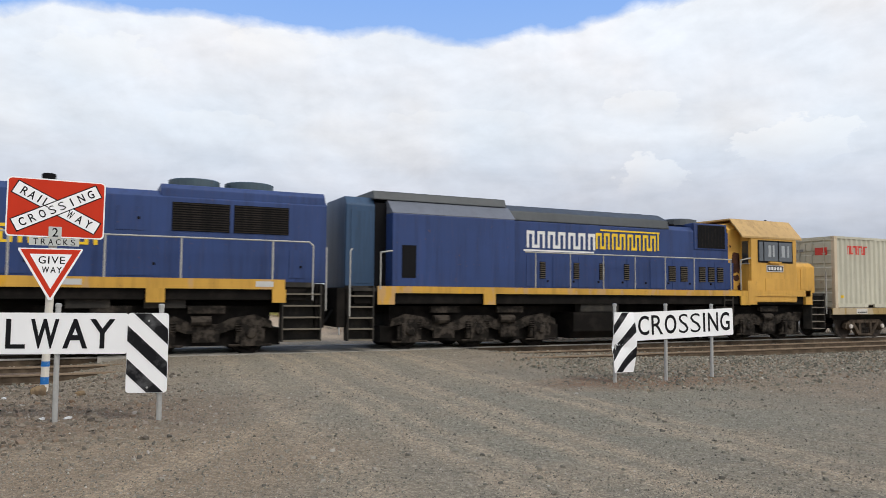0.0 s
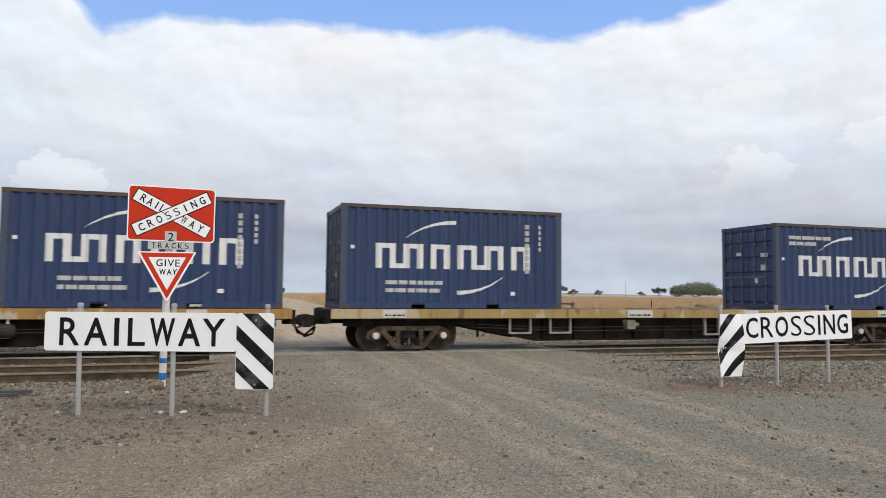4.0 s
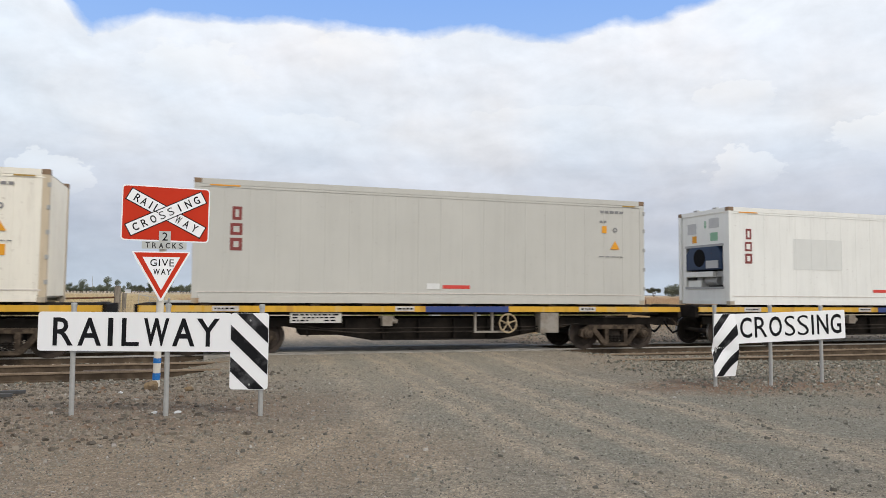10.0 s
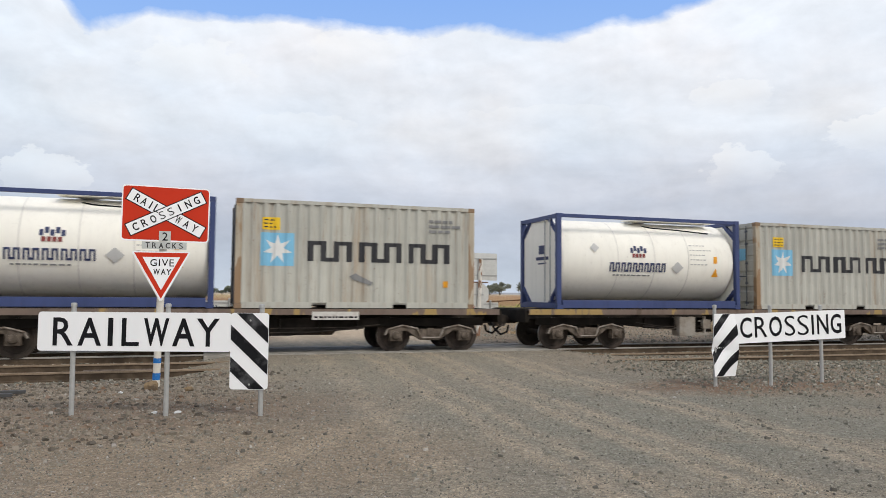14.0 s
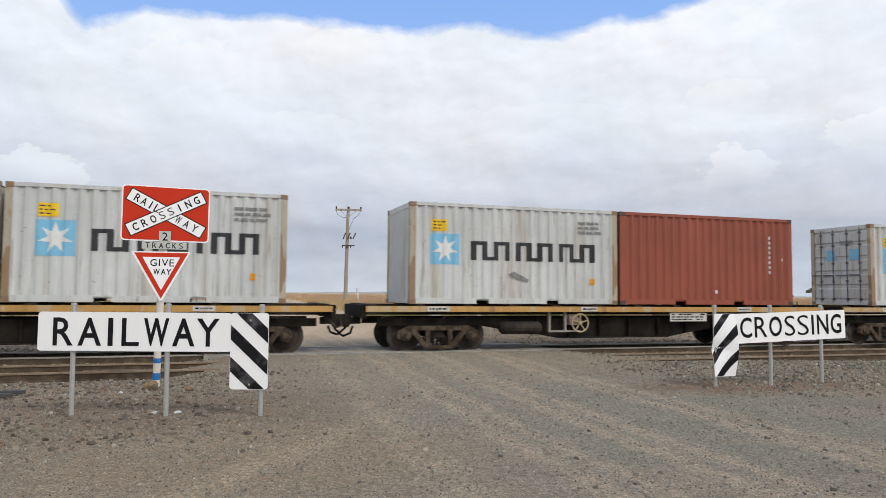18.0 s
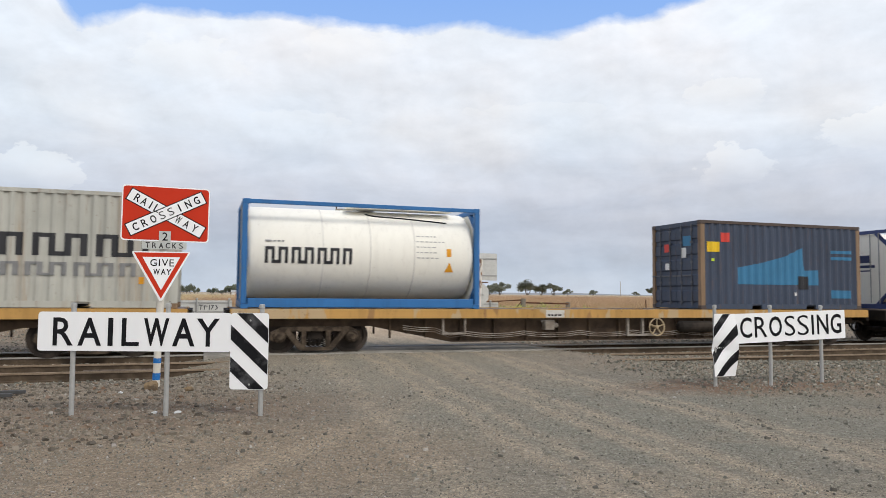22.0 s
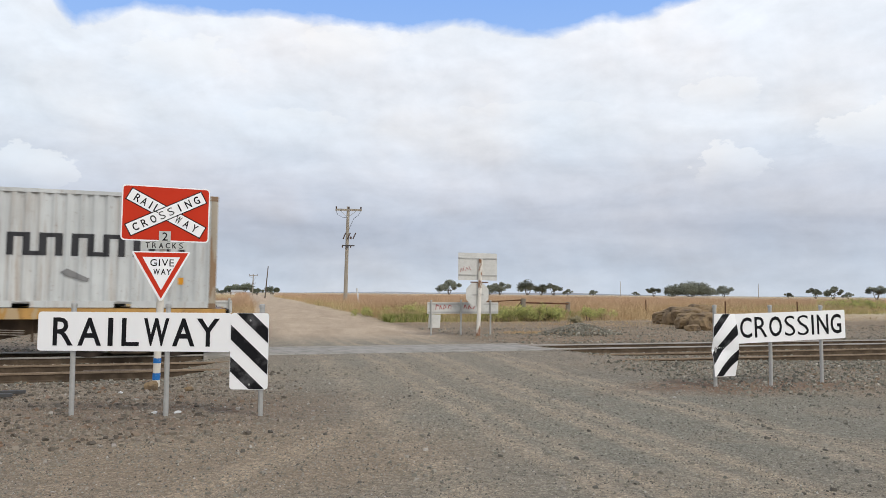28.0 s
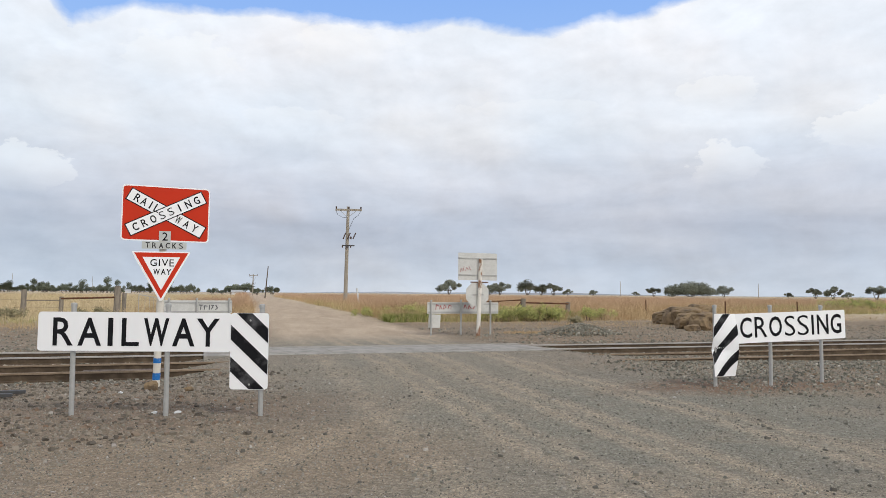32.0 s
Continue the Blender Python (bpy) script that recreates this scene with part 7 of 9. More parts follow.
reefer_load(229.25, HIGH, "ivory", swoosh_logo(3.97, 1.20, 4.37, "navy", 1.2, 0.60) + [("orange_square", [rect(11.15, 1.02, 0.22, 0.24)], "orange")], TALL + "ivory with dark blue words between curved strokes", posts="tan_post", unit="plain")
reefer_load(244.45, HIGH, "stone", [("upright_block", ring(0.88, 1.98, 0.22, 0.32, 0.07) + ring(0.84, 1.62, 0.28, 0.28, 0.07) + ring(0.84, 1.25, 0.28, 0.30, 0.08), "maroon"), ("red_label", [rect(6.15, 0.40, 0.75, 0.09)], "red"), ("white_label", [rect(5.72, 0.38, 0.35, 0.15)], "white")], TALL + "stone grey with maroon upright blocks")
reefer_load(259.56, HIGH, "white", [("upright_block", ring(0.62, 1.98, 0.20, 0.32, 0.06) + ring(0.58, 1.62, 0.26, 0.28, 0.06) + ring(0.58, 1.25, 0.26, 0.30, 0.07), "maroon"), ("shadow_panel", [rect(2.4, 1.1, 1.9, 0.95)], "ghost"), ("red_label", [rect(5.55, 0.42, 0.75, 0.09)], "red")], TALL + "white with maroon upright blocks")
reefer_load(274.75, HIGH, "white", [("emblem", [arc_band(0.85, 2.22, 0.20, 30, 330, 0.10, 0.16), arc_band(1.2, 2.28, 0.22, 200, 330, 0.14, 0.05), arc_band(1.15, 2.48, 0.16, 300, 80, 0.12, 0.04), [(0.40, 2.12), (0.72, 2.05), (0.66, 2.26)]], "midblue"), ("brand_panel", blocks(1.63, 2.33, 1.70, 0.18, 6), "midblue"), ("orange_strip", [rect(6.6, 0.38, 0.5, 0.08)], "orange"), ("lime_sticker", [rect(11.35, 1.75, 0.15, 0.12)], "lime")], TALL + "white with a small blue emblem")
reefer_load(290.08, HIGH, "ivory", swoosh_logo(4.28, 1.28, 3.37, "navy", 1.27, 0.52) + [("orange_square", [rect(11.15, 1.02, 0.22, 0.24)], "orange"), ("grime", [rect(8.5, 0.35, 0.03, 2.4), rect(0.5, 0.30, 3.6, 0.03)], "grey"), ("stain", [[(0.55, 0.32), (1.9, 0.32), (1.5, 0.42), (1.3, 0.62), (1.1, 0.5), (0.95, 0.85), (0.80, 0.52)]], "offwhite")], TALL + "dirty ivory with dark blue words", unit="plain")
GREEN_END = reefer_load(305.13, HIGH, "white", [("brand_panel", blocks(2.84, 1.16, 4.45, 0.78, 6), "green")], TALL + "white with green ends and large green blocks", frame_coat="white", posts="white")
part("end_frame", Shape().box(-0.006, 0.10, -1.212, -1.02, 0.10, H9 - 0.10).box(-0.006, 0.10, 1.02, 1.212, 0.10, H9 - 0.10).box(-0.006, 0.10, -1.02, 1.02, 0.10, 0.50).box(-0.006, 0.10, -1.02, 1.02, H9 - 0.15, H9 - 0.04), COAT["green"], GREEN_END, "green painted end frame", bevel=0.008)
part("rear_post", Shape().box(D40 - 0.165, D40 + 0.004, FLUSH - 0.003, FLUSH + 0.15, 0.119, H9 - 0.119), COAT["green"], GREEN_END, "green painted corner post", bevel=0.008)
tank(319.92, LOW, "frame_steel", "tank_cream", tank_logo("ocean"), "white tank in a blue grey frame with a teal emblem")
red_load(326.48, LOW, 3)
tank(334.55, LOW, "frame_navy", "tank_cream", tank_logo("hil"), "cream tank in a navy frame with a barrel emblem")
silver_load(341.06, LOW, 1, "warm_silver")
tank(349.53, LOW, "frame_navy", "tank_cream", tank_logo("hil"), "cream tank in a navy frame with a barrel emblem")
silver_load(356.19, LOW, 2, "warm_silver")
CA = reefer_load(364.87, HIGH, "ivory", swoosh_logo(4.44, 1.25, 3.15, "navy", 1.27, 0.5) + [("orange_square", [rect(11.15, 1.02, 0.22, 0.24)], "orange")], TALL + "ivory, CONTROLLED ATMOSPHERE beside dark blue words", unit="plain")
for i, tx in enumerate(("CONTROLLED", "ATMOSPHERE")):
    o = piece("lettering", word_mesh(tx, 2.15, 0.20, bold=0.0), PAINT["navy"], CA, tx + " in thin capitals")
    o.location = (0.80, FLUSH + 0.005, 2.32 - 0.36 * i)
reefer_load(380.1, HIGH, "ivory", swoosh_logo(4.0, 1.20, 4.3, "navy", 1.2, 0.6), TALL + "ivory with dark blue words", unit="plain")
reefer_load(395.43, HIGH, "ivory", swoosh_logo(4.0, 1.22, 4.3, "navy", 1.2, 0.62) + [("orange_square", [rect(11.15, 1.02, 0.22, 0.24)], "orange")], TALL + "ivory with rusty posts and dark blue words", posts="tan_post", unit="plain")
red_load(410.37, HIGH, 1)
silver_load(416.50, HIGH, 4, "pale_silver")
silver_load(425.50, HIGH, 6)
silver_load(431.64, HIGH, 8, "silver")
silver_load(440.78, HIGH, 9, "silver", doors=False)
container(446.92, D20, H8, HIGH, "brown_red", doors=False, label="plain brick red corrugated container", marks=[("upright_marking", [rect(5.2, 0.95 + 0.15 * i, 0.07, 0.09) for i in range(8)], "offwhite"), ("white_label", [rect(3.2, 0.34, 0.12, 0.10), rect(5.65, 1.35, 0.08, 0.08)], "white")])
silver_load(456.13, HIGH, 12, "silver")
silver_load(462.30, HIGH, 14, "silver")
tank(470.49, LOW, "frame_violet", "tank_cream", tank_logo("sea_plain"), "cream tank in a violet blue frame")
silver_load(483.42, LOW, 16, "warm_silver", "warm_silver")
tank(490.82, LOW, "frame_blue", "tank_cream", tank_logo("pal"), "white tank in a bright blue frame with dark block lettering")
silver_load(503.76, LOW, 18, "sand_silver", "sand_silver")
tank(511.19, LOW, "frame_navy", "tank_cream", tank_logo("sea"), "cream tank in a navy frame with small red lettering")
silver_load(524.03, LOW, 20, "warm_silver", "warm_silver", second=True)
tank(531.48, LOW, "frame_blue", "tank_cream", tank_logo("pal"), "white tank in a bright blue frame with dark block lettering")
container(544.47, D20, H8, LOW, "slate", post_coat="rusty", label="faded slate container with a pale blue sweep and red label", marks=[("sweep", [[(1.35, 0.75), (1.35, 1.25), (2.2, 1.40), (3.1, 1.62), (3.75, 1.90), (3.85, 1.20), (4.4, 1.22), (4.4, 0.75)]], "midblue"), ("label_marking", [rect(4.9, 1.75, 0.85, 0.10), rect(4.9, 1.55, 0.85, 0.10), rect(4.85, 0.35, 0.8, 0.25)], "midblue"), ("red_label", [rect(0.72, 2.0, 0.34, 0.28)], "red"), ("yellow_sticker", [rect(0.25, 1.70, 0.42, 0.30)], "yellow"), ("dark_patch", [rect(3.6, 0.62, 0.35, 0.40)], "black"), ("lime_sticker", [rect(0.38, 1.42, 0.1, 0.08)], "lime"), ("white_label", [rect(3.42, 0.42, 0.1, 0.1)], "white")], end_marks=[(-0.5, 1.55, 0.26, 0.3, "white"), (0.35, 1.75, 0.24, 0.25, "red"), (-0.75, 1.9, 0.4, 0.3, "midblue"), (0.35, 1.2, 0.2, 0.2, "white")])
tank(551.83, LOW, "frame_navy", "tank_cream", tank_logo("pal"), "cream tank in a navy frame with dark block lettering")
silver_load(564.86, LOW, 21, "silver")
tank(572.28, LOW, "frame_navy", "tank_cream", tank_logo("sea"), "cream tank in a navy frame with small red lettering")
red_load(585.19, LOW, 2)
tank(592.62, LOW, "frame_navy", "tank_cream", tank_logo("hil"), "cream tank in a navy frame with a barrel emblem")
container(605.40, D20, H8, LOW, "brown_red", label="brick red corrugated container with a yellow label", marks=[("yellow_sticker", [rect(0.55, 1.75, 0.45, 0.30)], "yellow"), ("sticker_print", bars(0.6, 1.95, 0.35, 3, 0.03, 0.07, 3, (0.05, 0.12)), "black"), ("upright_marking", [rect(5.2, 0.85 + 0.15 * i, 0.07, 0.10) for i in range(9)] + [rect(5.5, 1.1 + 0.2 * i, 0.08, 0.12) for i in range(5)], "offwhite"), ("white_label", [rect(4.85, 0.28, 0.16, 0.05), rect(0.25, 0.9, 0.08, 0.06), rect(0.25, 1.2, 0.08, 0.06)], "white")])
silver_load(613.13, LOW, 24, "pale_silver", doors=False)
silver_load(626.15, LOW, 28, "silver", faded=True)
container(633.81, D20, H8, LOW, "blue", label="plain blue corrugated container with a yellow label", marks=[("yellow_sticker", [rect(0.55, 1.75, 0.42, 0.30)], "yellow"), ("upright_marking", [rect(5.2, 0.85 + 0.15 * i, 0.07, 0.10) for i in range(9)], "offwhite")], doors=False)
silver_load(646.4, LOW, 26, "silver")
silver_load(653.88, LOW, 30, "pale_silver", doors=False)
silver_load(666.75, LOW, 33, "silver", doors=False)


def genset(P, base):
    """Generator in a container shell: yellow ends, blue middle with louvres and a door."""
    prof = side_profile(D20, "dry")
    c = container(P, D20, H8, base, "gen_yellow", doors=False, label="yellow and blue generator container with louvred panels", marks=[("emblem", [arc_band(0.42, 2.24, 0.11, 45, 315, 0.13, 0.13)], "black"), ("small_line", bars(0.28, 1.90, 0.30, 1, 0.05, 0.1, 3), "midblue"), ("upright_marking", [rect(5.85, 1.2 + 0.13 * i, 0.05, 0.09) for i in range(9)], "offwhite")])
    y = FLUSH - 0.004
    blue = COAT["gen_blue"]
    mid = part("blue_panel", decal_shape([rect(0.80, 0.17, 4.42, 2.37)], prof, 0.008), blue, c, "blue painted middle")
    part("blue_edge", Shape().box(0.80, 5.22, FLUSH, FLUSH + 0.003, 2.546, 2.630), blue, mid)
    part("brand_panel", decal_shape(blocks(0.86, 0.98, 0.98, 0.20, 4), prof, 0.014), PAINT["white"], mid)
    part("brand_panel", decal_shape(blocks(1.87, 0.98, 0.96, 0.22, 5), prof, 0.014), PAINT["yellow"], mid)
    for x0, x1, z0, z1 in ((1.42, 2.90, 1.42, 2.47), (4.40, 5.14, 1.42, 2.16), (4.40, 5.14, 0.62, 1.34)):
        lv = part("louvre_panel", Shape().box(x0, x1, y - 0.012, y + 0.03, z0, z1), blue, c)
        for i in range(int((z1 - z0) / 0.085)):
            z = z0 + 0.03 + i * 0.085
            part("slat", Shape().box(x0 + 0.03, x1 - 0.03, y - 0.045, y - 0.012, z, z + 0.050), blue, lv)
            # near-black strip painted for the shade between two slats
            part("slot", Shape().box(x0 + 0.03, x1 - 0.03, y - 0.0145, y - 0.0125, z + 0.052, z + 0.083), STEEL["dark"], lv)
    d = part("door", Shape().box(3.02, 4.25, y - 0.02, y + 0.03, 0.42, 2.40), blue, c, "blue louvred door in a grey frame")
    for x0, x1, z0, z1 in ((2.98, 3.03, 0.38, 2.44), (3.48, 3.53, 0.38, 2.44), (4.23, 4.28, 0.38, 2.44), (3.03, 4.23, 2.40, 2.44), (3.03, 4.23, 0.38, 0.42)):
        part("door_frame", Shape().box(x0, x1, y - 0.035, y - 0.021, z0, z1), COAT["lock_dark"], d)
    # one near-black sheet paints the shade behind the door's slats
    part("door_slot", Shape().box(3.80, 4.14, y - 0.0225, y - 0.0205, 0.60, 2.30), STEEL["dark"], d)
    for i in range(20):
        part("slat", Shape().box(3.80, 4.14, y - 0.045, y - 0.023, 0.61 + i * 0.085, 0.655 + i * 0.085), blue, d)
    part("door_latch", Shape().box(3.40, 3.46, y - 0.05, y - 0.021, 1.25, 1.45), COAT["lock"], d)
    # a near-black slab on the face, coloured as the shade of a recess
    part("recess", Shape().box(1.36, 2.06, y - 0.016, y + 0.02, 0.30, 0.84), STEEL["dark"], c)
    part("control_box", Shape().box(1.40, 1.94, y - 0.03, y - 0.017, 0.36, 0.70), PAINT["offwhite"], c, "pale control panel on a slab painted as a shaded recess")
    box = part("junction_box", Shape().box(2.46, 2.86, y - 0.05, y + 0.03, 0.32, 0.80), blue, c, bevel=0.01)
    part("label", Shape().box(2.50, 2.80, y - 0.056, y - 0.051, 0.56, 0.66), PAINT["offwhite"], box)
    for x0, x1, z0, z1 in ((2.10, 2.40, 0.46, 0.58), (0.84, 1.32, 2.30, 2.42), (4.42, 4.82, 2.34, 2.42)):
        part("label", Shape().box(x0, x1, y - 0.014, y - 0.009, z0, z1), PAINT["offwhite"], c)
    return c


genset(177.87, LOW + 0.02)

# ---- wagons under the loads ----
GA, GB = "long container wagons", "short container wagons"
A_LABEL, R_LABEL = "long ochre container wagon with fish-bellied frame and two truss bogies", "dark container wagon with yellow sill and two truss bogies"
for i, P in enumerate((26.93, 46.86, 82.21, 102.76, 137.80, 157.60, 470.49, 490.82, 511.19, 531.48, 551.83, 572.16, 592.62, 613.13, 633.81, 653.88)):
    first = P < 200
    last = {26.93: 46.05, 46.86: 65.92, 82.21: 101.38, 102.76: 122.06, 137.80: 156.31, 157.60: 176.42, 470.49: 489.48, 490.82: 509.82, 511.19: 530.09, 531.48: 550.53, 551.83: 570.92, 572.16: 591.25, 592.62: 611.46, 613.13: 632.21, 633.81: 652.46, 653.88: 672.81}[P]
    L = last - P + 0.44
    cap = ("cap_pale", "cap_blue", "cap_yellow", "cap_pale", "cap_blue", "cap_blue")[i] if first else "bogie" if i % 4 == 1 or P == 572.16 else "cap_yellow"
    wagon(P - 0.22, L, LOW, "A", ("rust_ochre" if P in (46.86, 82.21, 157.60) else "olive") if first else "ochre", cap, GA, 2.05, wheel_at=L * (0.39 if P in (551.83, 572.16, 613.13) else 0.60 if i % 2 else 0.52), box_at=L * 0.665 if P in (572.16, 613.13) else L * 0.72 if not first and i % 2 == 0 else None,
          look_label=A_LABEL if not first else "long dirty olive container wagon with fish-bellied frame", boards=((1.3, 0.6), (L * 0.42, 0.8), (L * 0.62, 0.5), (L - 2.4, 0.45)) if first else ((L * 0.42, 0.55),))
wagon(67.1, 13.5, LOW, "A", "brown", "cap_blue", GA, 1.9, wheel_at=4.2, look_label="brown container wagon with two truss bogies", boards=((1.0, 0.5), (8.0, 0.8)))
wagon(122.9, 13.4, LOW, "A", "olive", "cap_pale", GA, 1.9, wheel_at=4.2, look_label="olive container wagon with two truss bogies", boards=((1.0, 0.5), (8.0, 0.8)))
wagon(177.2, 20.3, LOW + 0.02, "A", "yellow", "cap_yellow", GA, 2.05, wheel_at=11.0, look_label="long yellow container wagon under the generator container", boards=((0.05, 0.40), (1.7, 0.3), (3.9, 1.2), (8.5, 0.9), (13.0, 0.5)))
for i, P in enumerate((198.85, 214.05, 229.25, 244.45, 259.56, 274.75, 290.08, 305.13, 364.87, 380.1, 395.43, 410.37, 425.50, 440.78, 456.04)):
    caps = "cap_yellow" if i < 3 else "cap_pale" if i in (5, 10) else "bogie"
    w = wagon(P - 1.12, 14.45, HIGH, "R", "yellow" if i < 12 else "ochre", caps, GB, 1.98, wheel_at=(8.4, 9.1, 9.1, 9.1, 9.1, 6.2, 5.5, 6.0, 6.0, 9.0, 6.0, 5.3, 9.0, 6.0, 6.0)[i], box_at=10.3 if i < 5 else None, look_label=R_LABEL, boards=((1.6, 0.6), (6.0, 0.5), (11.2, 0.5)))
    if i in (0, 1, 3, 4, 5):
        part("blue_section", Shape().box(0, 2.3, -1.275, -1.262, HIGH - 0.205, HIGH - 0.055), DECK["blue"], w, "blue painted length of sill", at=(6.8, 0, 0))
for P, last in ((319.92, 332.54), (334.55, 347.12), (349.53, 362.25)):
    wagon(P - 0.85, last - P + 1.55, LOW, "S", "brown", "bogie_light", "skeletal wagons", 1.85, wheel_at=6.1, box_at=5.0, look_label="brown skeletal wagon with pale side frames", boards=((9.2, 1.15),))

# ---- engines ----
ENGINE = {
    "blue": painted("engine_blue", (0.023, 0.050, 0.160), 0.5, 0.75, runs=0.09),
    "end_blue": painted("engine_end_blue", (0.028, 0.066, 0.130), 0.4, 0.6),
    "yellow": painted("engine_yellow", (0.55, 0.31, 0.05), 0.7, 0.6, patchy=((0.47, 0.29, 0.13), (0.64, 0.34, 0.02))),
    "cab": painted("engine_cab_yellow", (0.60, 0.335, 0.065), 0.45, 0.45),
    "cab_roof": painted("engine_cab_roof", (0.50, 0.325, 0.125), 0.8, 0.6, runs=0.3),
    "roof": painted("engine_roof_grey", (0.050, 0.058, 0.064), 0.2, 0.4),
    "slope": painted("engine_slope_grey", (0.14, 0.155, 0.19), 0.1, 0.3),
    # near black, with the shade beneath the engine put into the colour
    "under": two_tone("engine_under_shaded", (0.008, 0.007, 0.006), (0.018, 0.015, 0.013), 2.5),
    "steps": two_tone("engine_steps", (0.036, 0.034, 0.031), (0.066, 0.058, 0.049), 3),
    "rail": plain("handrail_white", (0.38, 0.37, 0.34), 0.5),
    # grime with painted shade as its dark tone and painted highlights as its light one
    "frame": two_tone("engine_bogie_grime_shaded", (0.014, 0.012, 0.010), (0.070, 0.058, 0.047), 4),
    "wheel": two_tone("engine_wheel", (0.018, 0.016, 0.014), (0.036, 0.030, 0.025), 3),
    "tread": plain("worn_step_edge", (0.15, 0.13, 0.10), 0.6, vary=0.3),
    "fan": painted("engine_fan_grey", (0.055, 0.085, 0.105), 0.3, 0.4),
    "vent": plain("vent_brass", (0.085, 0.068, 0.045), 0.6),
    "primer": two_tone("bare_primer", (0.085, 0.036, 0.022), (0.045, 0.025, 0.020), 5),
}
# pale tone painted as daylight seen through the solid cab
MAT["pane"] = plain("cab_daylight_paint", (0.30, 0.32, 0.33), 0.1, vary=0.1, bump=0, spec=0.6)
glass_nodes = Nodes("cab_glass")
glass_nodes.b.inputs["Coat Weight"].default_value = 0.5
MAT["glass"] = glass_nodes.done((0.03, 0.04, 0.05), 0.05, 0.0, 0.8)


def engine_wheels():
    s = Shape()
    for sd in (-1, 1):
        s.lathe([(0.08, -sd * -0.09), (0.14, sd * 0.07), (0.16, sd * 0.02), (0.40, sd * 0.02), (0.42, sd * 0.065), (0.497, sd * 0.065), (0.50, -sd * 0.03), (0.527, -sd * 0.05), (0.527, -sd * 0.07), (0.40, -sd * 0.07)], (0, sd * 0.7525, 0), "y", 28)
    s.rod((0, -1.05, 0), (0, 1.05, 0), 0.09, n=12)
    return s.mesh("wheelset")


def engine_bogie(e, xs):
    c = xs[1]
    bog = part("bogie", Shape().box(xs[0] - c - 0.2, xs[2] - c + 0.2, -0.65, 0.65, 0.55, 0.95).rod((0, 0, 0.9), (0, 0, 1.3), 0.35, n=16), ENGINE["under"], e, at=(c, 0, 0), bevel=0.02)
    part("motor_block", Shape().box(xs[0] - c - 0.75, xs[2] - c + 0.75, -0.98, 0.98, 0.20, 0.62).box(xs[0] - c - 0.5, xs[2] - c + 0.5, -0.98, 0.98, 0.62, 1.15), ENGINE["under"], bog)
    def frame_shape():
        s = Shape()
        a, b = xs[0] - c, xs[2] - c
        s.prism([(a - 0.55, 0.62), (a - 0.50, 0.80), (a - 0.1, 0.95), (a + 0.45, 0.86), (a + 0.75, 0.72), (-0.75, 0.72), (-0.35, 0.90), (0.35, 0.90), (0.75, 0.72), (b - 0.75, 0.72), (b - 0.45, 0.86), (b + 0.1, 0.95), (b + 0.50, 0.80), (b + 0.55, 0.62), (b + 0.3, 0.66), (b - 0.35, 0.62), (b - 0.7, 0.50), (0.6, 0.50), (0.3, 0.60), (-0.3, 0.60), (-0.6, 0.50), (a + 0.7, 0.50), (a + 0.35, 0.62), (a - 0.3, 0.66)], -0.07, 0.07)
        for x in (a, 0, b):
            s.box(x - 0.24, x + 0.24, -0.13, 0.06, 0.20, 0.70)
            s.box(x - 0.34, x - 0.24, -0.09, 0.06, 0.28, 0.62).box(x + 0.24, x + 0.34, -0.09, 0.06, 0.28, 0.62)
            s.rod((x - 0.5, -0.10, 0.22), (x + 0.5, -0.10, 0.22), 0.03, n=6)
            s.lathe([(0, -0.20), (0.10, -0.19), (0.14, -0.13)], (x, 0, 0.5), "y", 12)
        for x in (a * 0.5, b * 0.5):
            s.rod((x - 0.35, -0.12, 0.80), (x + 0.1, -0.12, 0.80), 0.12, n=10)
            s.box(x - 0.30, x + 0.30, -0.10, 0.04, 0.30, 0.60)
            s.box(x - 0.42, x + 0.42, -0.12, 0.02, 0.98, 1.16)
        for x in (a + 0.28, -0.28, 0.28, b - 0.28):
            for k in range(4):
                s.torus((x, -0.08, 0.56 + 0.06 * k), 0.07, 0.02, "z", 8, 4)
        return s
    for y, t in ((-1.12, 0), (1.12, math.pi)):
        f = part("side_frame", frame_shape(), ENGINE["frame"], bog, at=(0, y, 0))
        f.rotation_euler = (0, 0, t)
    for x in xs:
        ws = piece("wheelset", cached("engine_wheels", engine_wheels), ENGINE["wheel"], bog, at=(x - c, 0, 0.50))
        SPINNERS.append((ws, (x - c, 0, 0.50), e))


def step_well(e, x0, x1, z0, z1, y=-1.45):
    w = part("step_well", Shape().box(x0 + 0.02, x1 - 0.02, y + 0.30, y + 0.34, z0, z1).box(x0, x0 + 0.03, y, y + 0.34, z0, z1).box(x1 - 0.03, x1, y, y + 0.34, z0, z1), ENGINE["steps"], e)
    n = 5
    for i in range(n):
        z = z0 + (z1 - z0) * i / n
        part("tread", Shape().box(x0 + 0.03, x1 - 0.03, y, y + 0.30, z, z + 0.035), ENGINE["tread"], w)


def hand_rail(e, pts, r=0.02):
    part("handrail", Shape().tube(pts, r, 8), ENGINE["rail"], e)


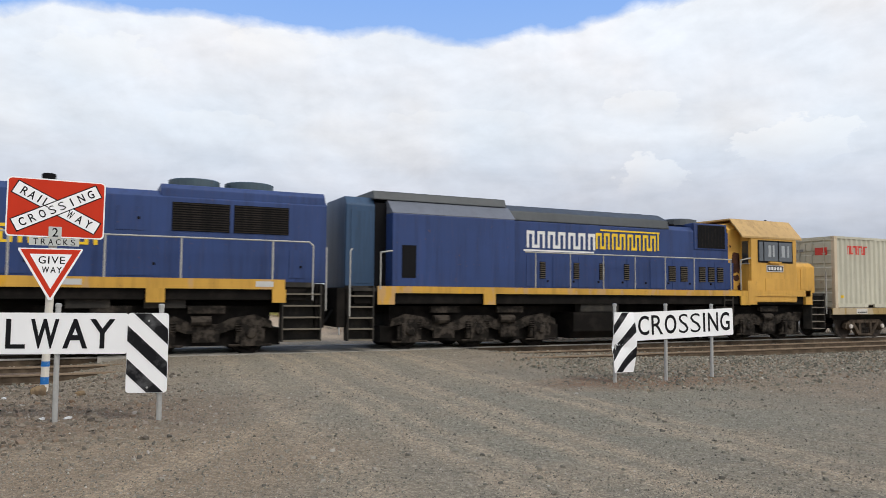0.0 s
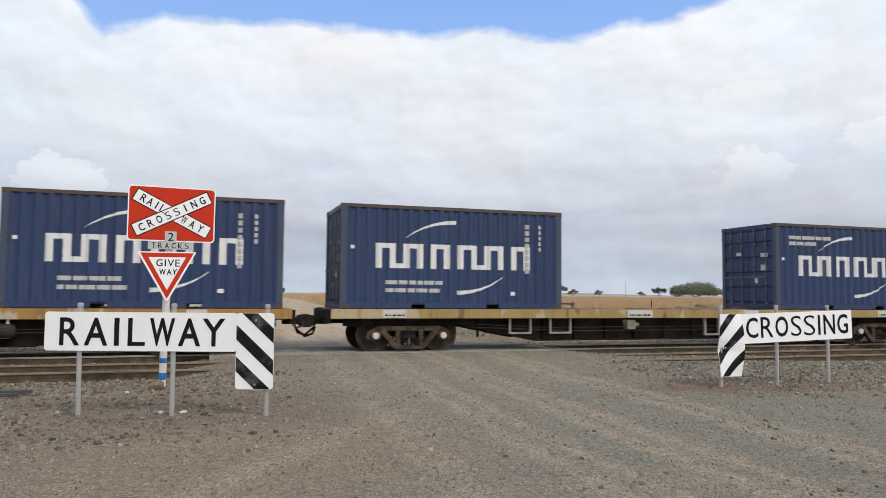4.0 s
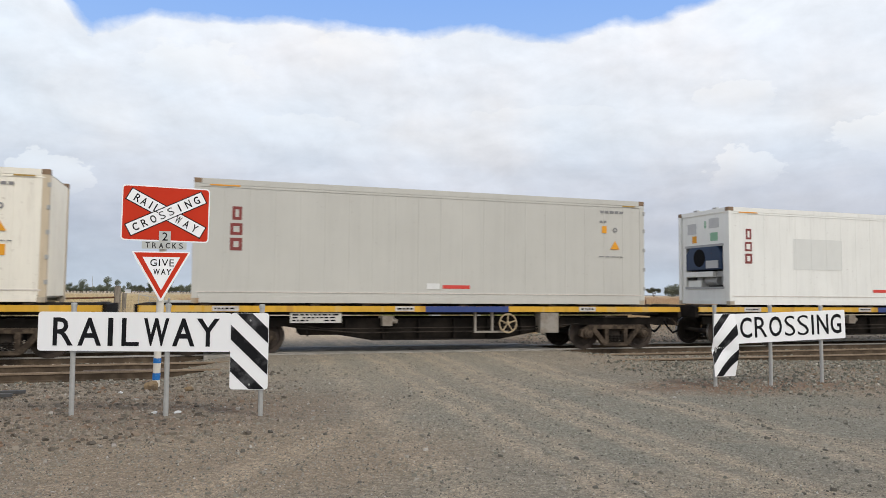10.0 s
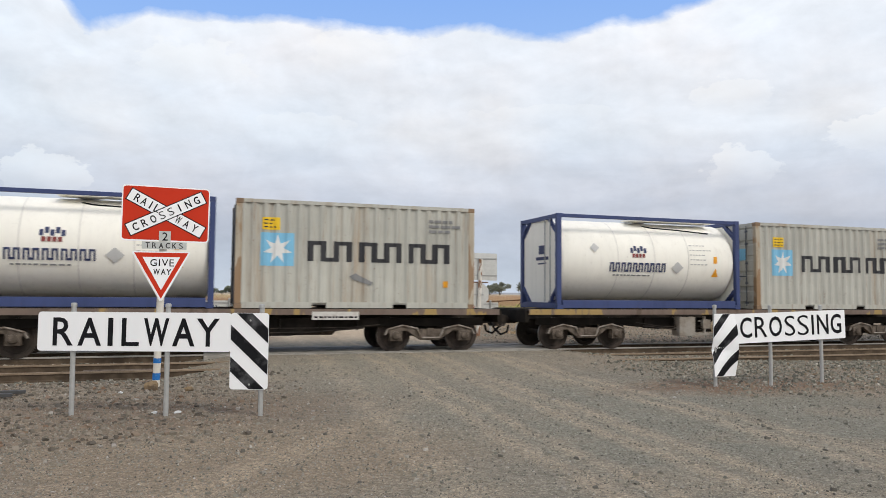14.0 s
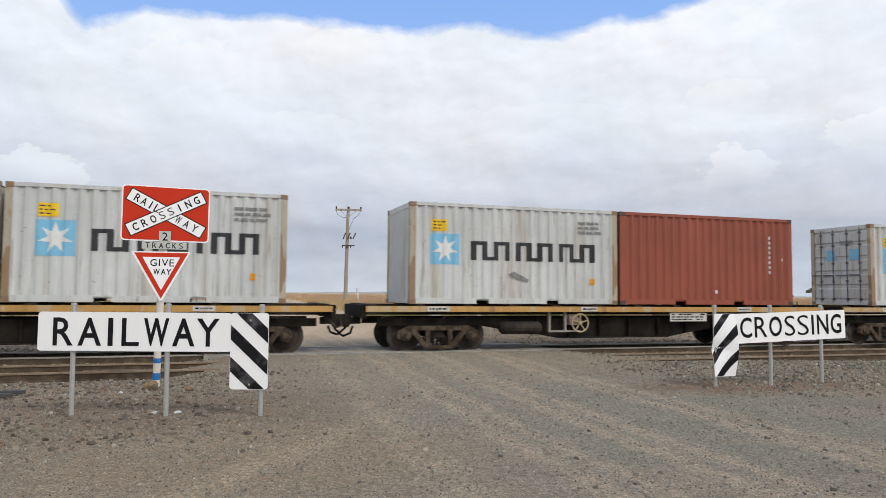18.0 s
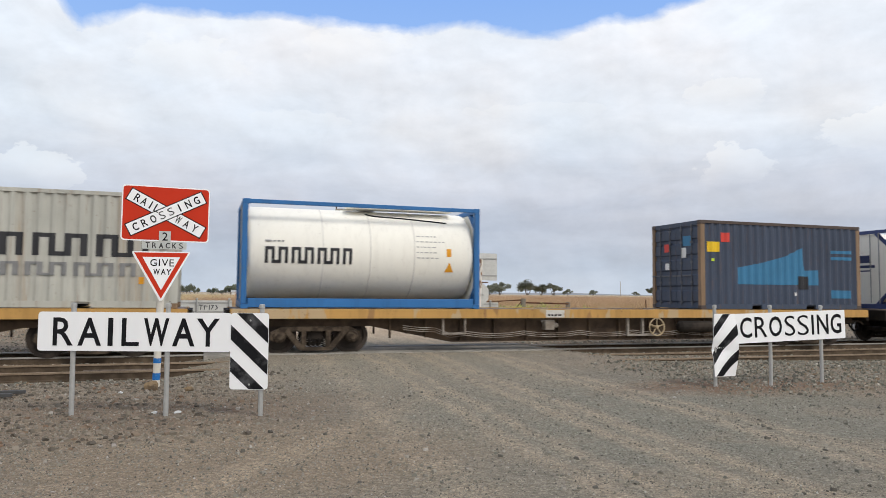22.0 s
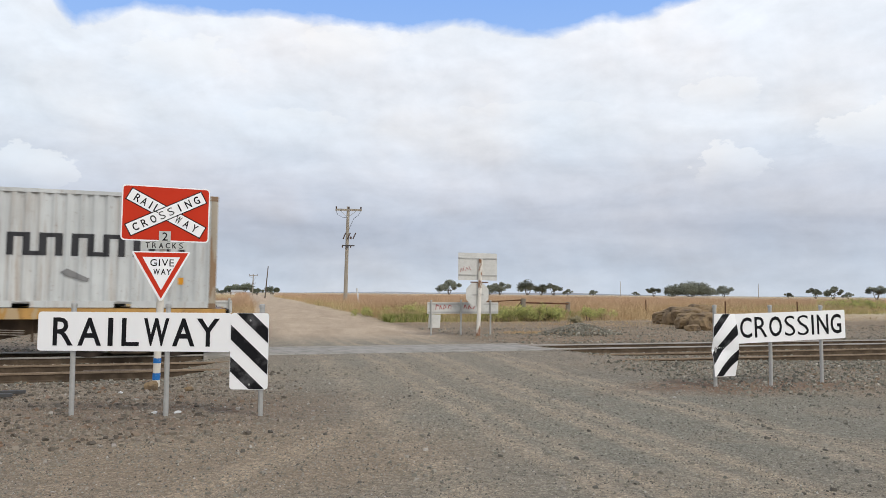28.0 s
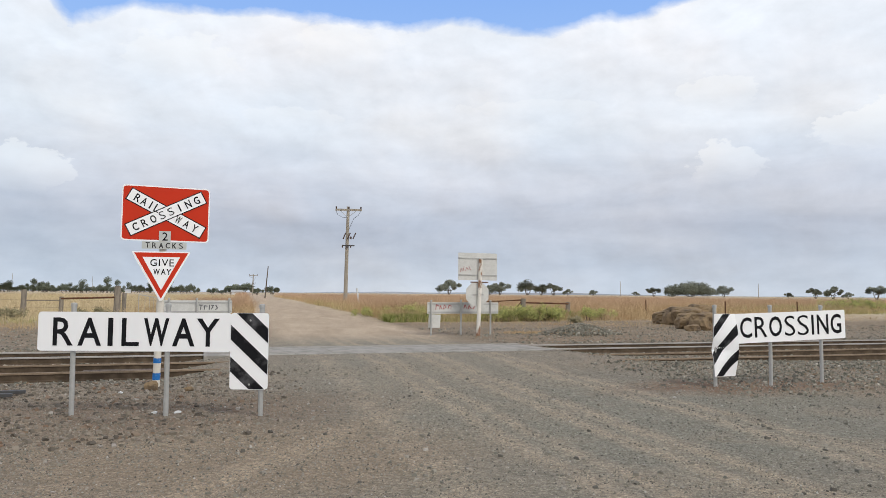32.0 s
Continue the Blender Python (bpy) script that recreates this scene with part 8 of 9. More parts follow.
def louvre(e, x0, x1, z0, z1, y, pitch=0.06, mat="vent"):
    p = part("grille", Shape().box(x0, x1, y - 0.012, y, z0, z1), STEEL["dark"], e)
    n = max(2, int((z1 - z0) / pitch))
    me = Shape().box(0.0, x1 - x0 - 0.02, -0.03, -0.013, 0.0, pitch * 0.45).mesh("slat")
    for i in range(n):
        piece("slat", me, ENGINE[mat], p, at=(x0 + 0.01, y, z0 + (z1 - z0) * (i + 0.2) / n))


def rear_engine():
    """The engine whose cab is next to the wagons."""
    e = thing("diesel_engine", "blue diesel engine with yellow cab and grey roof coupled to wagons", "locomotive", (8.0, TRACK_Y, RAIL_Z), "engines")
    MOVERS.append((e, 8.0))
    b, H = ENGINE["blue"], -1.0
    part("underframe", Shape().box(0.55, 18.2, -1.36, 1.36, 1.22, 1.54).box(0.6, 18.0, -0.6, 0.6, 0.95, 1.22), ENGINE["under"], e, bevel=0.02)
    for y in (-1.46, 1.40):
        sill = part("side_sill", Shape().box(1.15, 14.75, y, y + 0.06, 1.50, 1.68), ENGINE["yellow"], e)
        for x0, x1 in ((1.15, 1.62), (4.25, 4.62), (13.95, 14.4)):
            part("bracket", Shape().box(x0, x1, y - 0.006, y + 0.05, 1.20, 1.50), ENGINE["yellow"], sill)
    part("walkway", Shape().box(0.5, 18.2, -1.40, 1.40, 1.54, 1.62), ENGINE["steps"], e)
    # short hood at the left end
    part("end_hood", Shape().along([(-0.98, 1.62), (0.98, 1.62), (0.98, 3.82), (0.80, 4.04), (-0.80, 4.04), (-0.98, 3.82)], 0.42, 1.22), ENGINE["end_blue"], e, bevel=0.03)
    part("hood_door", Shape().box(0.56, 1.12, -0.995, -0.98, 1.75, 3.65), ENGINE["end_blue"], e)
    # solid near-black block added in place of the shaded open gap between the hoods
    part("air_gap", Shape().box(1.20, 1.60, -0.95, 0.95, 1.62, 3.90), STEEL["dark"], e)
    # wide dynamic section with sloped top
    part("wide_hood", Shape().along([(-1.43, 1.66), (1.43, 1.66), (1.43, 3.60), (-1.43, 3.60)], 1.55, 5.25), b, e, bevel=0.03)
    part("sloped_roof", Shape().along([(-1.44, 3.60), (1.44, 3.60), (1.0, 3.98), (-1.0, 3.98)], 1.55, 5.28), ENGINE["slope"], e, bevel=0.02)
    part("roof_cap", Shape().along([(-1.05, 3.98), (1.05, 3.98), (0.95, 4.22), (-0.95, 4.22)], 1.15, 5.20), ENGINE["roof"], e, bevel=0.03)
    part("side_window", Shape().box(1.82, 2.22, -1.442, -1.43, 1.90, 2.76), STEEL["dark"], e, "dark square opening")
    # long hood
    part("long_hood", Shape().along([(H, 1.62), (-H, 1.62), (-H, 3.62), (0.86, 3.76), (-0.86, 3.76), (H, 3.62)], 5.25, 13.90), b, e, bevel=0.02)
    part("roof_cap", Shape().along([(-1.02, 3.64), (1.02, 3.64), (0.94, 3.92), (0.5, 4.13), (-0.5, 4.13), (-0.94, 3.92)], 5.20, 11.30), ENGINE["roof"], e, bevel=0.03)
    for i in range(9):
        x = 5.9 + i * 0.92
        part("hood_door", Shape().box(x, x + 0.84, H - 0.012, H, 1.72, 2.62), b, e)
        part("latch", Shape().box(x + 0.70, x + 0.76, H - 0.03, H - 0.012, 1.86, 1.92), STEEL["dark"], e)
    for x in (6.35, 7.55, 8.5, 9.45):
        louvre(e, x, x + 0.20, 1.96, 2.46, H - 0.013)
    for x, w in ((11.25, 0.30), (11.75, 0.30), (12.55, 0.28), (12.95, 0.28), (13.35, 0.28)):
        louvre(e, x, x + w, 1.95, 2.45, H - 0.013)
    part("radiator_box", Shape().box(12.35, 13.80, -1.03, 1.03, 3.02, 3.90), b, e, bevel=0.03)
    # the opening's inner shade is painted as a flat near-black plate
    part("radiator_opening", Shape().box(12.50, 13.70, -1.045, -1.03, 3.08, 3.84), STEEL["dark"], e, "near-black plate painted as the shaded, meshed radiator opening")
    for i in range(9):
        part("mesh_bar", Shape().box(12.52 + i * 0.145, 12.535 + i * 0.145, -1.052, -1.045, 3.10, 3.82), ENGINE["wheel"], e)
    part("fan", Shape().lathe([(0, 0.10), (0.45, 0.12), (0.62, 0.08), (0.66, -0.12)], (12.6, 0, 3.98), "z", 20), ENGINE["roof"], e)
    part("horn", Shape().tube([(11.5, -0.3, 3.68), (11.5, -0.3, 3.90), (11.9, -0.3, 3.92)], 0.05, 8).tube([(11.7, -0.45, 3.70), (11.7, -0.45, 3.86), (12.0, -0.45, 3.86)], 0.035, 6), STEEL["dark"], e)
    part("exhaust", Shape().box(10.3, 10.8, -0.3, 0.3, 4.09, 4.17), STEEL["dark"], e, bevel=0.03)
    # brand panel: plain loops in white and yellow
    for poly in blocks(5.90, 2.86, 2.45, 0.50, 7):
        part("brand_slab", Shape().add(*plate_quads([poly], H - 0.016)), PAINT["white"], e)
    for poly in blocks(8.38, 2.90, 2.35, 0.50, 8) + [rect(8.55, 3.46, 2.35, 0.05), rect(10.80, 2.92, 0.06, 0.54)]:
        part("brand_slab", Shape().add(*plate_quads([poly], H - 0.016)), PAINT["yellow"], e)
    part("brand_line", Shape().add(*plate_quads([rect(5.80, 2.76, 2.50, 0.05)], H - 0.018)), PAINT["white"], e)
    hand_rail(e, [(5.6, -1.42, 2.70), (13.6, -1.42, 2.70)])
    for x in (5.95, 7.15, 8.35, 9.55, 10.75, 11.95, 13.55):
        part("stanchion", Shape().rod((x, -1.42, 1.60), (x, -1.42, 2.71), 0.018, n=8), ENGINE["rail"], e)
    # cab
    y = ENGINE["cab"]
    part("cab_back", Shape().along([(-1.0, 1.62), (1.0, 1.62), (1.0, 3.75), (0.8, 3.95), (-0.8, 3.95), (-1.0, 3.75)], 13.86, 14.55), y, e, bevel=0.02)
    rnd = random.Random(11)
    for cx, cz, rx, rz in ((14.20, 2.60, 0.25, 0.44), (14.04, 2.22, 0.10, 0.18), (14.26, 2.10, 0.13, 0.14), (14.40, 1.80, 0.12, 0.14), (14.36, 2.72, 0.05, 0.13), (13.98, 3.18, 0.04, 0.05)):
        poly = []
        for k in range(15):
            a, q = 6.283 * k / 15, rnd.uniform(0.62, 1.15)
            poly.append((cx + rx * q * math.cos(a), max(1.64, cz + rz * q * math.sin(a))))
        part("bare_patch", Shape().add(*plate_quads([poly], -1.004)), ENGINE["primer"], e, "rust brown patch of bare primer")
    cab = part("cab", Shape().along([(-1.44, 1.30), (1.44, 1.30), (1.44, 3.48), (0.92, 4.07), (-0.92, 4.07), (-1.44, 3.48)], 14.47, 16.66), y, e, "yellow cab with sloped roof edge", bevel=0.03)
    part("roof_overhang", Shape().along([(-1.46, 3.46), (-0.93, 4.09), (0.93, 4.09), (1.46, 3.46), (1.46, 3.52), (0.93, 4.14), (-0.93, 4.14), (-1.46, 3.52)], 14.05, 16.92), ENGINE["cab_roof"], cab, "sun-bleached tan roof sheet")
    part("roof_lamp", Shape().lathe([(0.0, 0.10), (0.04, 0.09), (0.055, 0.0)], (16.2, -0.55, 4.13), "z", 10), STEEL["dark"], cab)
    part("window_surround", Shape().box(14.78, 16.46, -1.452, -1.44, 2.64, 3.40), STEEL["dark"], cab)
    for x0, x1 in ((14.83, 15.02), (15.07, 15.72), (15.78, 16.41)):
        part("window", Shape().box(x0, x1, -1.460, -1.453, 2.70, 3.35), MAT["glass"], cab, "dark glass side window")
    # pale plates on the near glass imitate daylight from the opposite windows
    for q, w in ((15.26, 0.13), (15.47, 0.09), (15.90, 0.16), (16.18, 0.08)):
        part("far_window", Shape().box(q, q + w, -1.4635, -1.461, 2.84, 3.24), MAT["pane"], cab, "pale patch painted as daylight seen through the cab")
    part("rear_door", Shape().box(14.452, 14.474, -1.38, -1.04, 1.66, 3.44), y, cab)
    part("rear_window", Shape().box(14.440, 14.452, -1.34, -1.08, 2.62, 3.36), MAT["glass"], cab, "dark glass pane in the rear cab door")
    part("rear_rail", Shape().rod((14.42, -1.40, 2.60), (14.42, -1.02, 2.60), 0.022, n=6), ENGINE["rail"], cab)
    # the driver's end, above the nose
    part("front_surround", Shape().box(16.655, 16.675, -1.30, 1.30, 2.78, 3.56), STEEL["dark"], cab)
    for y0, y1 in ((-1.26, -0.86), (-0.80, -0.06), (0.06, 0.80), (0.86, 1.26)):
        part("windscreen", Shape().box(16.676, 16.684, y0, y1, 2.84, 3.50), MAT["glass"], cab, "dark windscreen pane")
    for y0 in (-0.72, 0.14):
        part("wiper", Shape().rod((16.70, y0, 3.52), (16.70, y0 + 0.32, 2.98), 0.012, n=6), STEEL["dark"], cab)
    part("marker_light", Shape().lathe([(0.0, 0.05), (0.07, 0.04), (0.08, 0.0)], (16.66, -1.08, 3.68), "x", 12), PAINT["offwhite"], cab)
    part("number_board", Shape().box(15.18, 15.98, -1.456, -1.44, 2.33, 2.56), PAINT["offwhite"], cab)
    part("number_marking", Shape().box(15.21, 15.95, -1.459, -1.457, 2.36, 2.53), PAINT["black"], cab)
    part("number_marking", Shape().add(*plate_quads([rect(15.26 + 0.135 * i, 2.39, 0.09, 0.11) for i in range(5)], -1.462)), PAINT["white"], cab)
    part("arm_rest", Shape().box(15.25, 15.80, -1.54, -1.44, 2.62, 2.68), y, cab)
    part("lower_panel", Shape().box(15.12, 16.30, -1.452, -1.44, 1.62, 2.10), y, cab)
    part("cab_skirt", Shape().box(14.28, 14.68, -1.47, -1.36, 1.22, 2.02).box(14.68, 17.3, -1.47, -1.40, 1.50, 1.70).box(17.05, 17.38, -1.47, -1.36, 1.22, 1.70), y, cab)
    nose = part("nose", Shape().along([(-0.95, 1.62), (0.95, 1.62), (0.95, 2.58), (0.8, 2.70), (-0.8, 2.70), (-0.95, 2.58)], 16.66, 18.20), y, e, bevel=0.04)
    part("nose_top", Shape().along([(-0.80, 2.69), (0.80, 2.69), (0.74, 2.74), (-0.74, 2.74)], 16.72, 18.14), ENGINE["cab_roof"], nose)
    for x0, x1 in ((16.80, 17.35), (17.45, 18.05)):
        part("nose_door", Shape().box(x0, x1, -0.962, -0.95, 1.75, 2.50), y, nose)
    step_well(e, 17.35, 18.05, 0.36, 1.60)
    step_well(e, 0.36, 1.06, 0.28, 1.68)
    hand_rail(e, [(0.40, -1.46, 0.9), (0.40, -1.46, 2.55), (0.46, -1.40, 2.62)])
    hand_rail(e, [(1.22, -1.46, 1.6), (1.22, -1.46, 2.55), (1.55, -1.44, 2.60)])
    hand_rail(e, [(14.0, -1.42, 1.7), (14.0, -1.42, 2.7), (14.47, -1.42, 2.78)])
    hand_rail(e, [(18.12, -1.46, 0.9), (18.12, -1.46, 2.4)])
    part("buffer_beam", Shape().box(0.10, 0.34, -1.34, 1.34, 0.62, 1.62), ENGINE["under"], e, bevel=0.02)
    for k in range(4):
        part("jumper_hose", Shape().tube([(0.12, -1.0 + 0.35 * k, 1.1), (-0.12, -1.0 + 0.35 * k, 0.75), (-0.42, -0.95 + 0.35 * k, 0.62), (-0.70, -1.0 + 0.35 * k, 1.0)], 0.035, 6), STEEL["dark"], e)
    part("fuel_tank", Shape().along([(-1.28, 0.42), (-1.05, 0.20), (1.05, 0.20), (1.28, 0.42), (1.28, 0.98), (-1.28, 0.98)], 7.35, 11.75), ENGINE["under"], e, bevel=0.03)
    part("sight_gauge", Shape().box(9.35, 9.85, -1.295, -1.28, 0.62, 0.92), STEEL["grey_box"], e)
    part("battery_box", Shape().box(7.6, 9.0, -1.30, -1.0, 1.0, 1.24), ENGINE["steps"], e)
    lad = part("ladder", Shape().rod((13.25, -1.42, 0.30), (13.25, -1.42, 1.55), 0.025, n=6).rod((13.62, -1.42, 0.30), (13.62, -1.42, 1.55), 0.025, n=6), ENGINE["steps"], e)
    for k in range(5):
        part("rung", Shape().rod((13.25, -1.42, 0.36 + 0.25 * k), (13.62, -1.42, 0.36 + 0.25 * k), 0.02, n=6), ENGINE["steps"], lad)
    engine_bogie(e, (2.15, 4.20, 6.25))
    engine_bogie(e, (12.45, 14.50, 16.50))
    for x, d in ((0.5, -1), (18.2, 1)):
        c = piece("coupler", cached("coupler", coupler_mesh), STEEL["under"], e, at=(x - d * 0.1, 0, 0.05))
        if d < 0:
            c.rotation_euler = (0, 0, math.pi)
    return e


def plate_quads(polys, y):
    """Flat polygons on an upright face, as vertices and faces."""
    v, f = [], []
    for p in polys:
        k = len(v)
        v += [(x, y, z) for x, z in p]
        f.append(tuple(range(k, k + len(p))))
    return v, f


def front_engine():
    e = thing("diesel_engine", "blue diesel engine with yellow sill and white handrails", "locomotive", (-13.0, TRACK_Y, RAIL_Z), "engines")
    MOVERS.append((e, -13.0))
    b, H = ENGINE["blue"], -1.0
    part("underframe", Shape().box(0.5, 20.3, -1.36, 1.36, 1.30, 1.62).box(0.6, 20.2, -0.6, 0.6, 0.98, 1.30), ENGINE["under"], e, bevel=0.02)
    for y in (-1.46, 1.40):
        sill = part("side_sill", Shape().box(1.0, 19.75, y, y + 0.06, 1.56, 1.80), ENGINE["yellow"], e)
        for x0, x1 in ((9.3, 9.75), (16.62, 17.02), (19.45, 19.78)):
            part("bracket", Shape().box(x0, x1, y - 0.006, y + 0.05, 1.24, 1.56), ENGINE["yellow"], sill)
        for x in (14.9, 19.05):
            part("step_patch", Shape().box(x, x + 0.42, y - 0.008, y - 0.002, 1.62, 1.75), PAINT["offwhite"], sill)
    part("walkway", Shape().box(0.5, 20.5, -1.40, 1.40, 1.62, 1.74), ENGINE["steps"], e)
    part("long_hood", Shape().along([(H, 1.74), (-H, 1.74), (-H, 3.70), (0.84, 3.86), (-0.84, 3.86), (H, 3.70)], 2.6, 20.90), b, e, bevel=0.02)
    part("raised_hood", Shape().along([(-0.97, 3.5), (0.97, 3.5), (0.97, 3.92), (0.84, 4.04), (-0.84, 4.04), (-0.97, 3.92)], 16.9, 20.86), b, e, bevel=0.03)
    part("cab", Shape().along([(-1.42, 1.30), (1.42, 1.30), (1.42, 3.50), (0.9, 4.0), (-0.9, 4.0), (-1.42, 3.50)], 0.6, 2.6), ENGINE["cab"], e, bevel=0.03)
    for x in (17.75, 19.10):
        part("fan", Shape().lathe([(0, 0.08), (0.44, 0.10), (0.58, 0.20), (0.62, 0.18), (0.62, -0.10)], (x, 0, 4.06), "z", 22), ENGINE["fan"], e, "round blue grey roof fan")
    part("exhaust", Shape().lathe([(0.10, 0.30), (0.15, 0.28), (0.15, 0.06), (0.19, 0.0)], (14.54, -0.2, 3.88), "z", 14), STEEL["dark"], e)
    for x0, x1 in ((17.16, 18.48), (18.58, 19.92)):
        louvre(e, x0, x1, 2.92, 3.60, H - 0.002, 0.055, "wheel")
    for x0, x1, z0, z1 in ((15.95, 16.55, 2.9, 3.45), (19.95, 20.35, 1.85, 2.55), (12.6, 13.4, 1.85, 3.3), (13.5, 14.3, 1.85, 3.3), (16.0, 16.9, 1.85, 2.7)):
        part("hood_door", Shape().box(x0, x1, H - 0.014, H, z0, z1), b, e)
        part("latch", Shape().box(x1 - 0.14, x1 - 0.08, H - 0.03, H - 0.014, z0 + 0.25, z0 + 0.31), STEEL["dark"], e)
    louvre(e, 12.2, 13.0, 2.75, 3.35, H - 0.016, 0.06, "roof")
    for poly in blocks(12.75, 2.52, 2.85, 0.30, 8) + [rect(12.2, 2.86, 3.4, 0.07)]:
        part("brand_slab", Shape().add(*plate_quads([poly], H - 0.02)), PAINT["yellow"], e)
    hand_rail(e, [(11.0, -1.42, 2.74), (20.35, -1.42, 2.74), (20.45, -1.42, 2.65), (20.45, -1.42, 1.3)])
    for x in (12.2, 13.9, 15.75, 17.35, 19.45):
        part("stanchion", Shape().rod((x, -1.42, 1.75), (x, -1.42, 2.75), 0.024, n=8), ENGINE["rail"], e)
    step_well(e, 19.70, 20.68, 0.29, 1.72)
    hand_rail(e, [(20.78, -1.46, 1.05), (20.78, -1.46, 2.62)])
    part("buffer_beam", Shape().box(20.55, 20.78, -1.34, 1.34, 0.62, 1.70), ENGINE["under"], e, bevel=0.02)
    part("fuel_tank", Shape().along([(-1.28, 0.42), (-1.05, 0.20), (1.05, 0.20), (1.28, 0.42), (1.28, 1.0), (-1.28, 1.0)], 8.0, 13.2), ENGINE["under"], e, bevel=0.03)
    for x in (15.0, 16.6):
        part("equipment_box", Shape().box(x, x + 0.9, -1.25, -0.9, 1.10, 1.42), ENGINE["steps"], e, bevel=0.02)
    engine_bogie(e, (14.9, 16.95, 19.0))
    engine_bogie(e, (3.0, 5.05, 7.1))
    for x, d in ((0.5, -1), (20.5, 1)):
        c = piece("coupler", cached("coupler", coupler_mesh), STEEL["under"], e, at=(x - d * 0.1, 0, 0.05))
        if d < 0:
            c.rotation_euler = (0, 0, math.pi)
    return e


rear_engine()
front_engine()

# ---- far side: fields, fences, poles, trees ----


def bearing(az, d):
    a = radians(az)
    return d * math.sin(a), d * math.cos(a)


def field_front(x):
    """Where the standing grass begins behind the far verge."""
    return 41.9 if x < 7 else 38.1 if x < 24 else 38.1 + (x - 24) * 0.417


def blades(count, pick, mat, name, label, category, tall, wide, seed):
    """Standing grass as many narrow leaning blades."""
    rng = np.random.default_rng(seed)
    xy = pick(rng, count)
    n = len(xy)
    z = np.array([ground_z(px, py) for px, py in xy])
    h = tall[0] + (tall[1] - tall[0]) * rng.random(n)
    front = np.array([field_front(px) for px in xy[:, 0]])
    h *= 0.35 + 0.65 * np.clip((xy[:, 1] - front + 1.0) / 7.0, 0, 1)
    h *= 0.75 + 0.5 * np.array([noise.noise((px * 0.09, py * 0.05, 2.2)) * 0.5 + 0.5 for px, py in xy])
    w = (wide[0] + (wide[1] - wide[0]) * rng.random(n)) * np.clip(np.hypot(xy[:, 0], xy[:, 1]) / 50, 0.8, 3.5)
    a = rng.random(n) * 6.283
    lean = rng.normal(0, 0.42, (n, 2)) * h[:, None]
    base = np.stack([xy[:, 0], xy[:, 1], z - 0.03], 1)
    across = np.stack([np.cos(a) * w, np.sin(a) * w, np.zeros(n)], 1)
    mid = base + np.stack([lean[:, 0] * 0.35, lean[:, 1] * 0.35, h * 0.6], 1)
    top = base + np.stack([lean[:, 0], lean[:, 1], h], 1)
    v = np.stack([base - across, base + across, mid + across * 0.8, mid - across * 0.8, top], 1).reshape(-1, 3)
    i = (np.arange(n) * 5)[:, None]
    loops = np.concatenate([i + [0, 1, 2, 3], i + [3, 2, 4]], 1).reshape(-1)
    starts = (np.arange(n) * 7)[:, None] + [0, 4]
    me = bpy.data.meshes.new(name)
    me.vertices.add(len(v))
    me.vertices.foreach_set("co", v.reshape(-1))
    me.loops.add(len(loops))
    me.loops.foreach_set("vertex_index", loops)
    me.polygons.add(2 * n)
    me.polygons.foreach_set("loop_start", starts.reshape(-1))
    me.update(calc_edges=True)
    return tagged(piece(name, me, mat), label, category, kind="stuff")


def off_road(x, y, room):
    return np.abs(from_road(x, y)) > room


def field_pick(lo, hi, dlo, dhi, power=1.6):
    def pick(rng, n):
        az, d = np.radians(rng.uniform(lo, hi, n)), dlo + (dhi - dlo) * rng.random(n) ** power
        x, y = d * np.sin(az), d * np.cos(az)
        front = np.array([field_front(q) for q in x])
        keep = (y > front + rng.normal(0, 0.6, n)) & off_road(x, y, 3.6)
        return np.stack([x, y], 1)[keep]
    return pick


def patch_pick(spots):
    def pick(rng, n):
        out = []
        for cx, cy, rx, ry, share in spots:
            k = int(n * share)
            out.append(np.stack([rng.normal(cx, rx, k), rng.normal(cy, ry, k)], 1))
        p = np.concatenate(out)
        return p[off_road(p[:, 0], p[:, 1], 3.4)]
    return pick


blades(250000, field_pick(2.3, 58, 37, 215, 2.3), MAT["straw"], "tall_dry_grass", "tall straw coloured grass standing in the field", "grass", (0.60, 1.40), (0.003, 0.009), 11)
blades(70000, field_pick(-19, 4.4, 37, 185, 2.0), MAT["pale_straw"], "dry_grass", "short dry straw grass in the field", "grass", (0.35, 0.85), (0.005, 0.013), 12)
blades(9000, patch_pick([(1.0, 50.24, 1.16, 5.04, 0.6), (-0.68, 46.89, 1.16, 2.52, 0.4)]), MAT["straw"], "roadside_grass", "tall dry grass heaped along the far road", "grass", (0.8, 1.3), (0.006, 0.016), 16)
blades(9000, patch_pick([(7.93, 39.77, 1.26, 1.01, 0.15), (11.17, 39.02, 1.75, 0.67, 0.25), (17.13, 39.69, 1.26, 0.67, 0.2), (56.77, 55.26, 4.85, 2.1, 0.32), (-8.91, 39.35, 2.91, 1.68, 0.08)]), MAT["green_blade"], "green_grass", "yellow green grass along the field edge", "grass", (0.45, 1.05), (0.006, 0.016), 13)
blades(9000, patch_pick([(12.5, 43.0, 0.8, 2.0, 0.3), (12.9, 50.0, 0.8, 3.0, 0.25), (13.4, 60.0, 0.9, 4.5, 0.25), (14.0, 74.0, 1.0, 6.0, 0.2)]), MAT["green_blade"], "green_verge_grass", "low green grass along the far road's edge", "grass", (0.30, 0.75), (0.008, 0.018), 17)
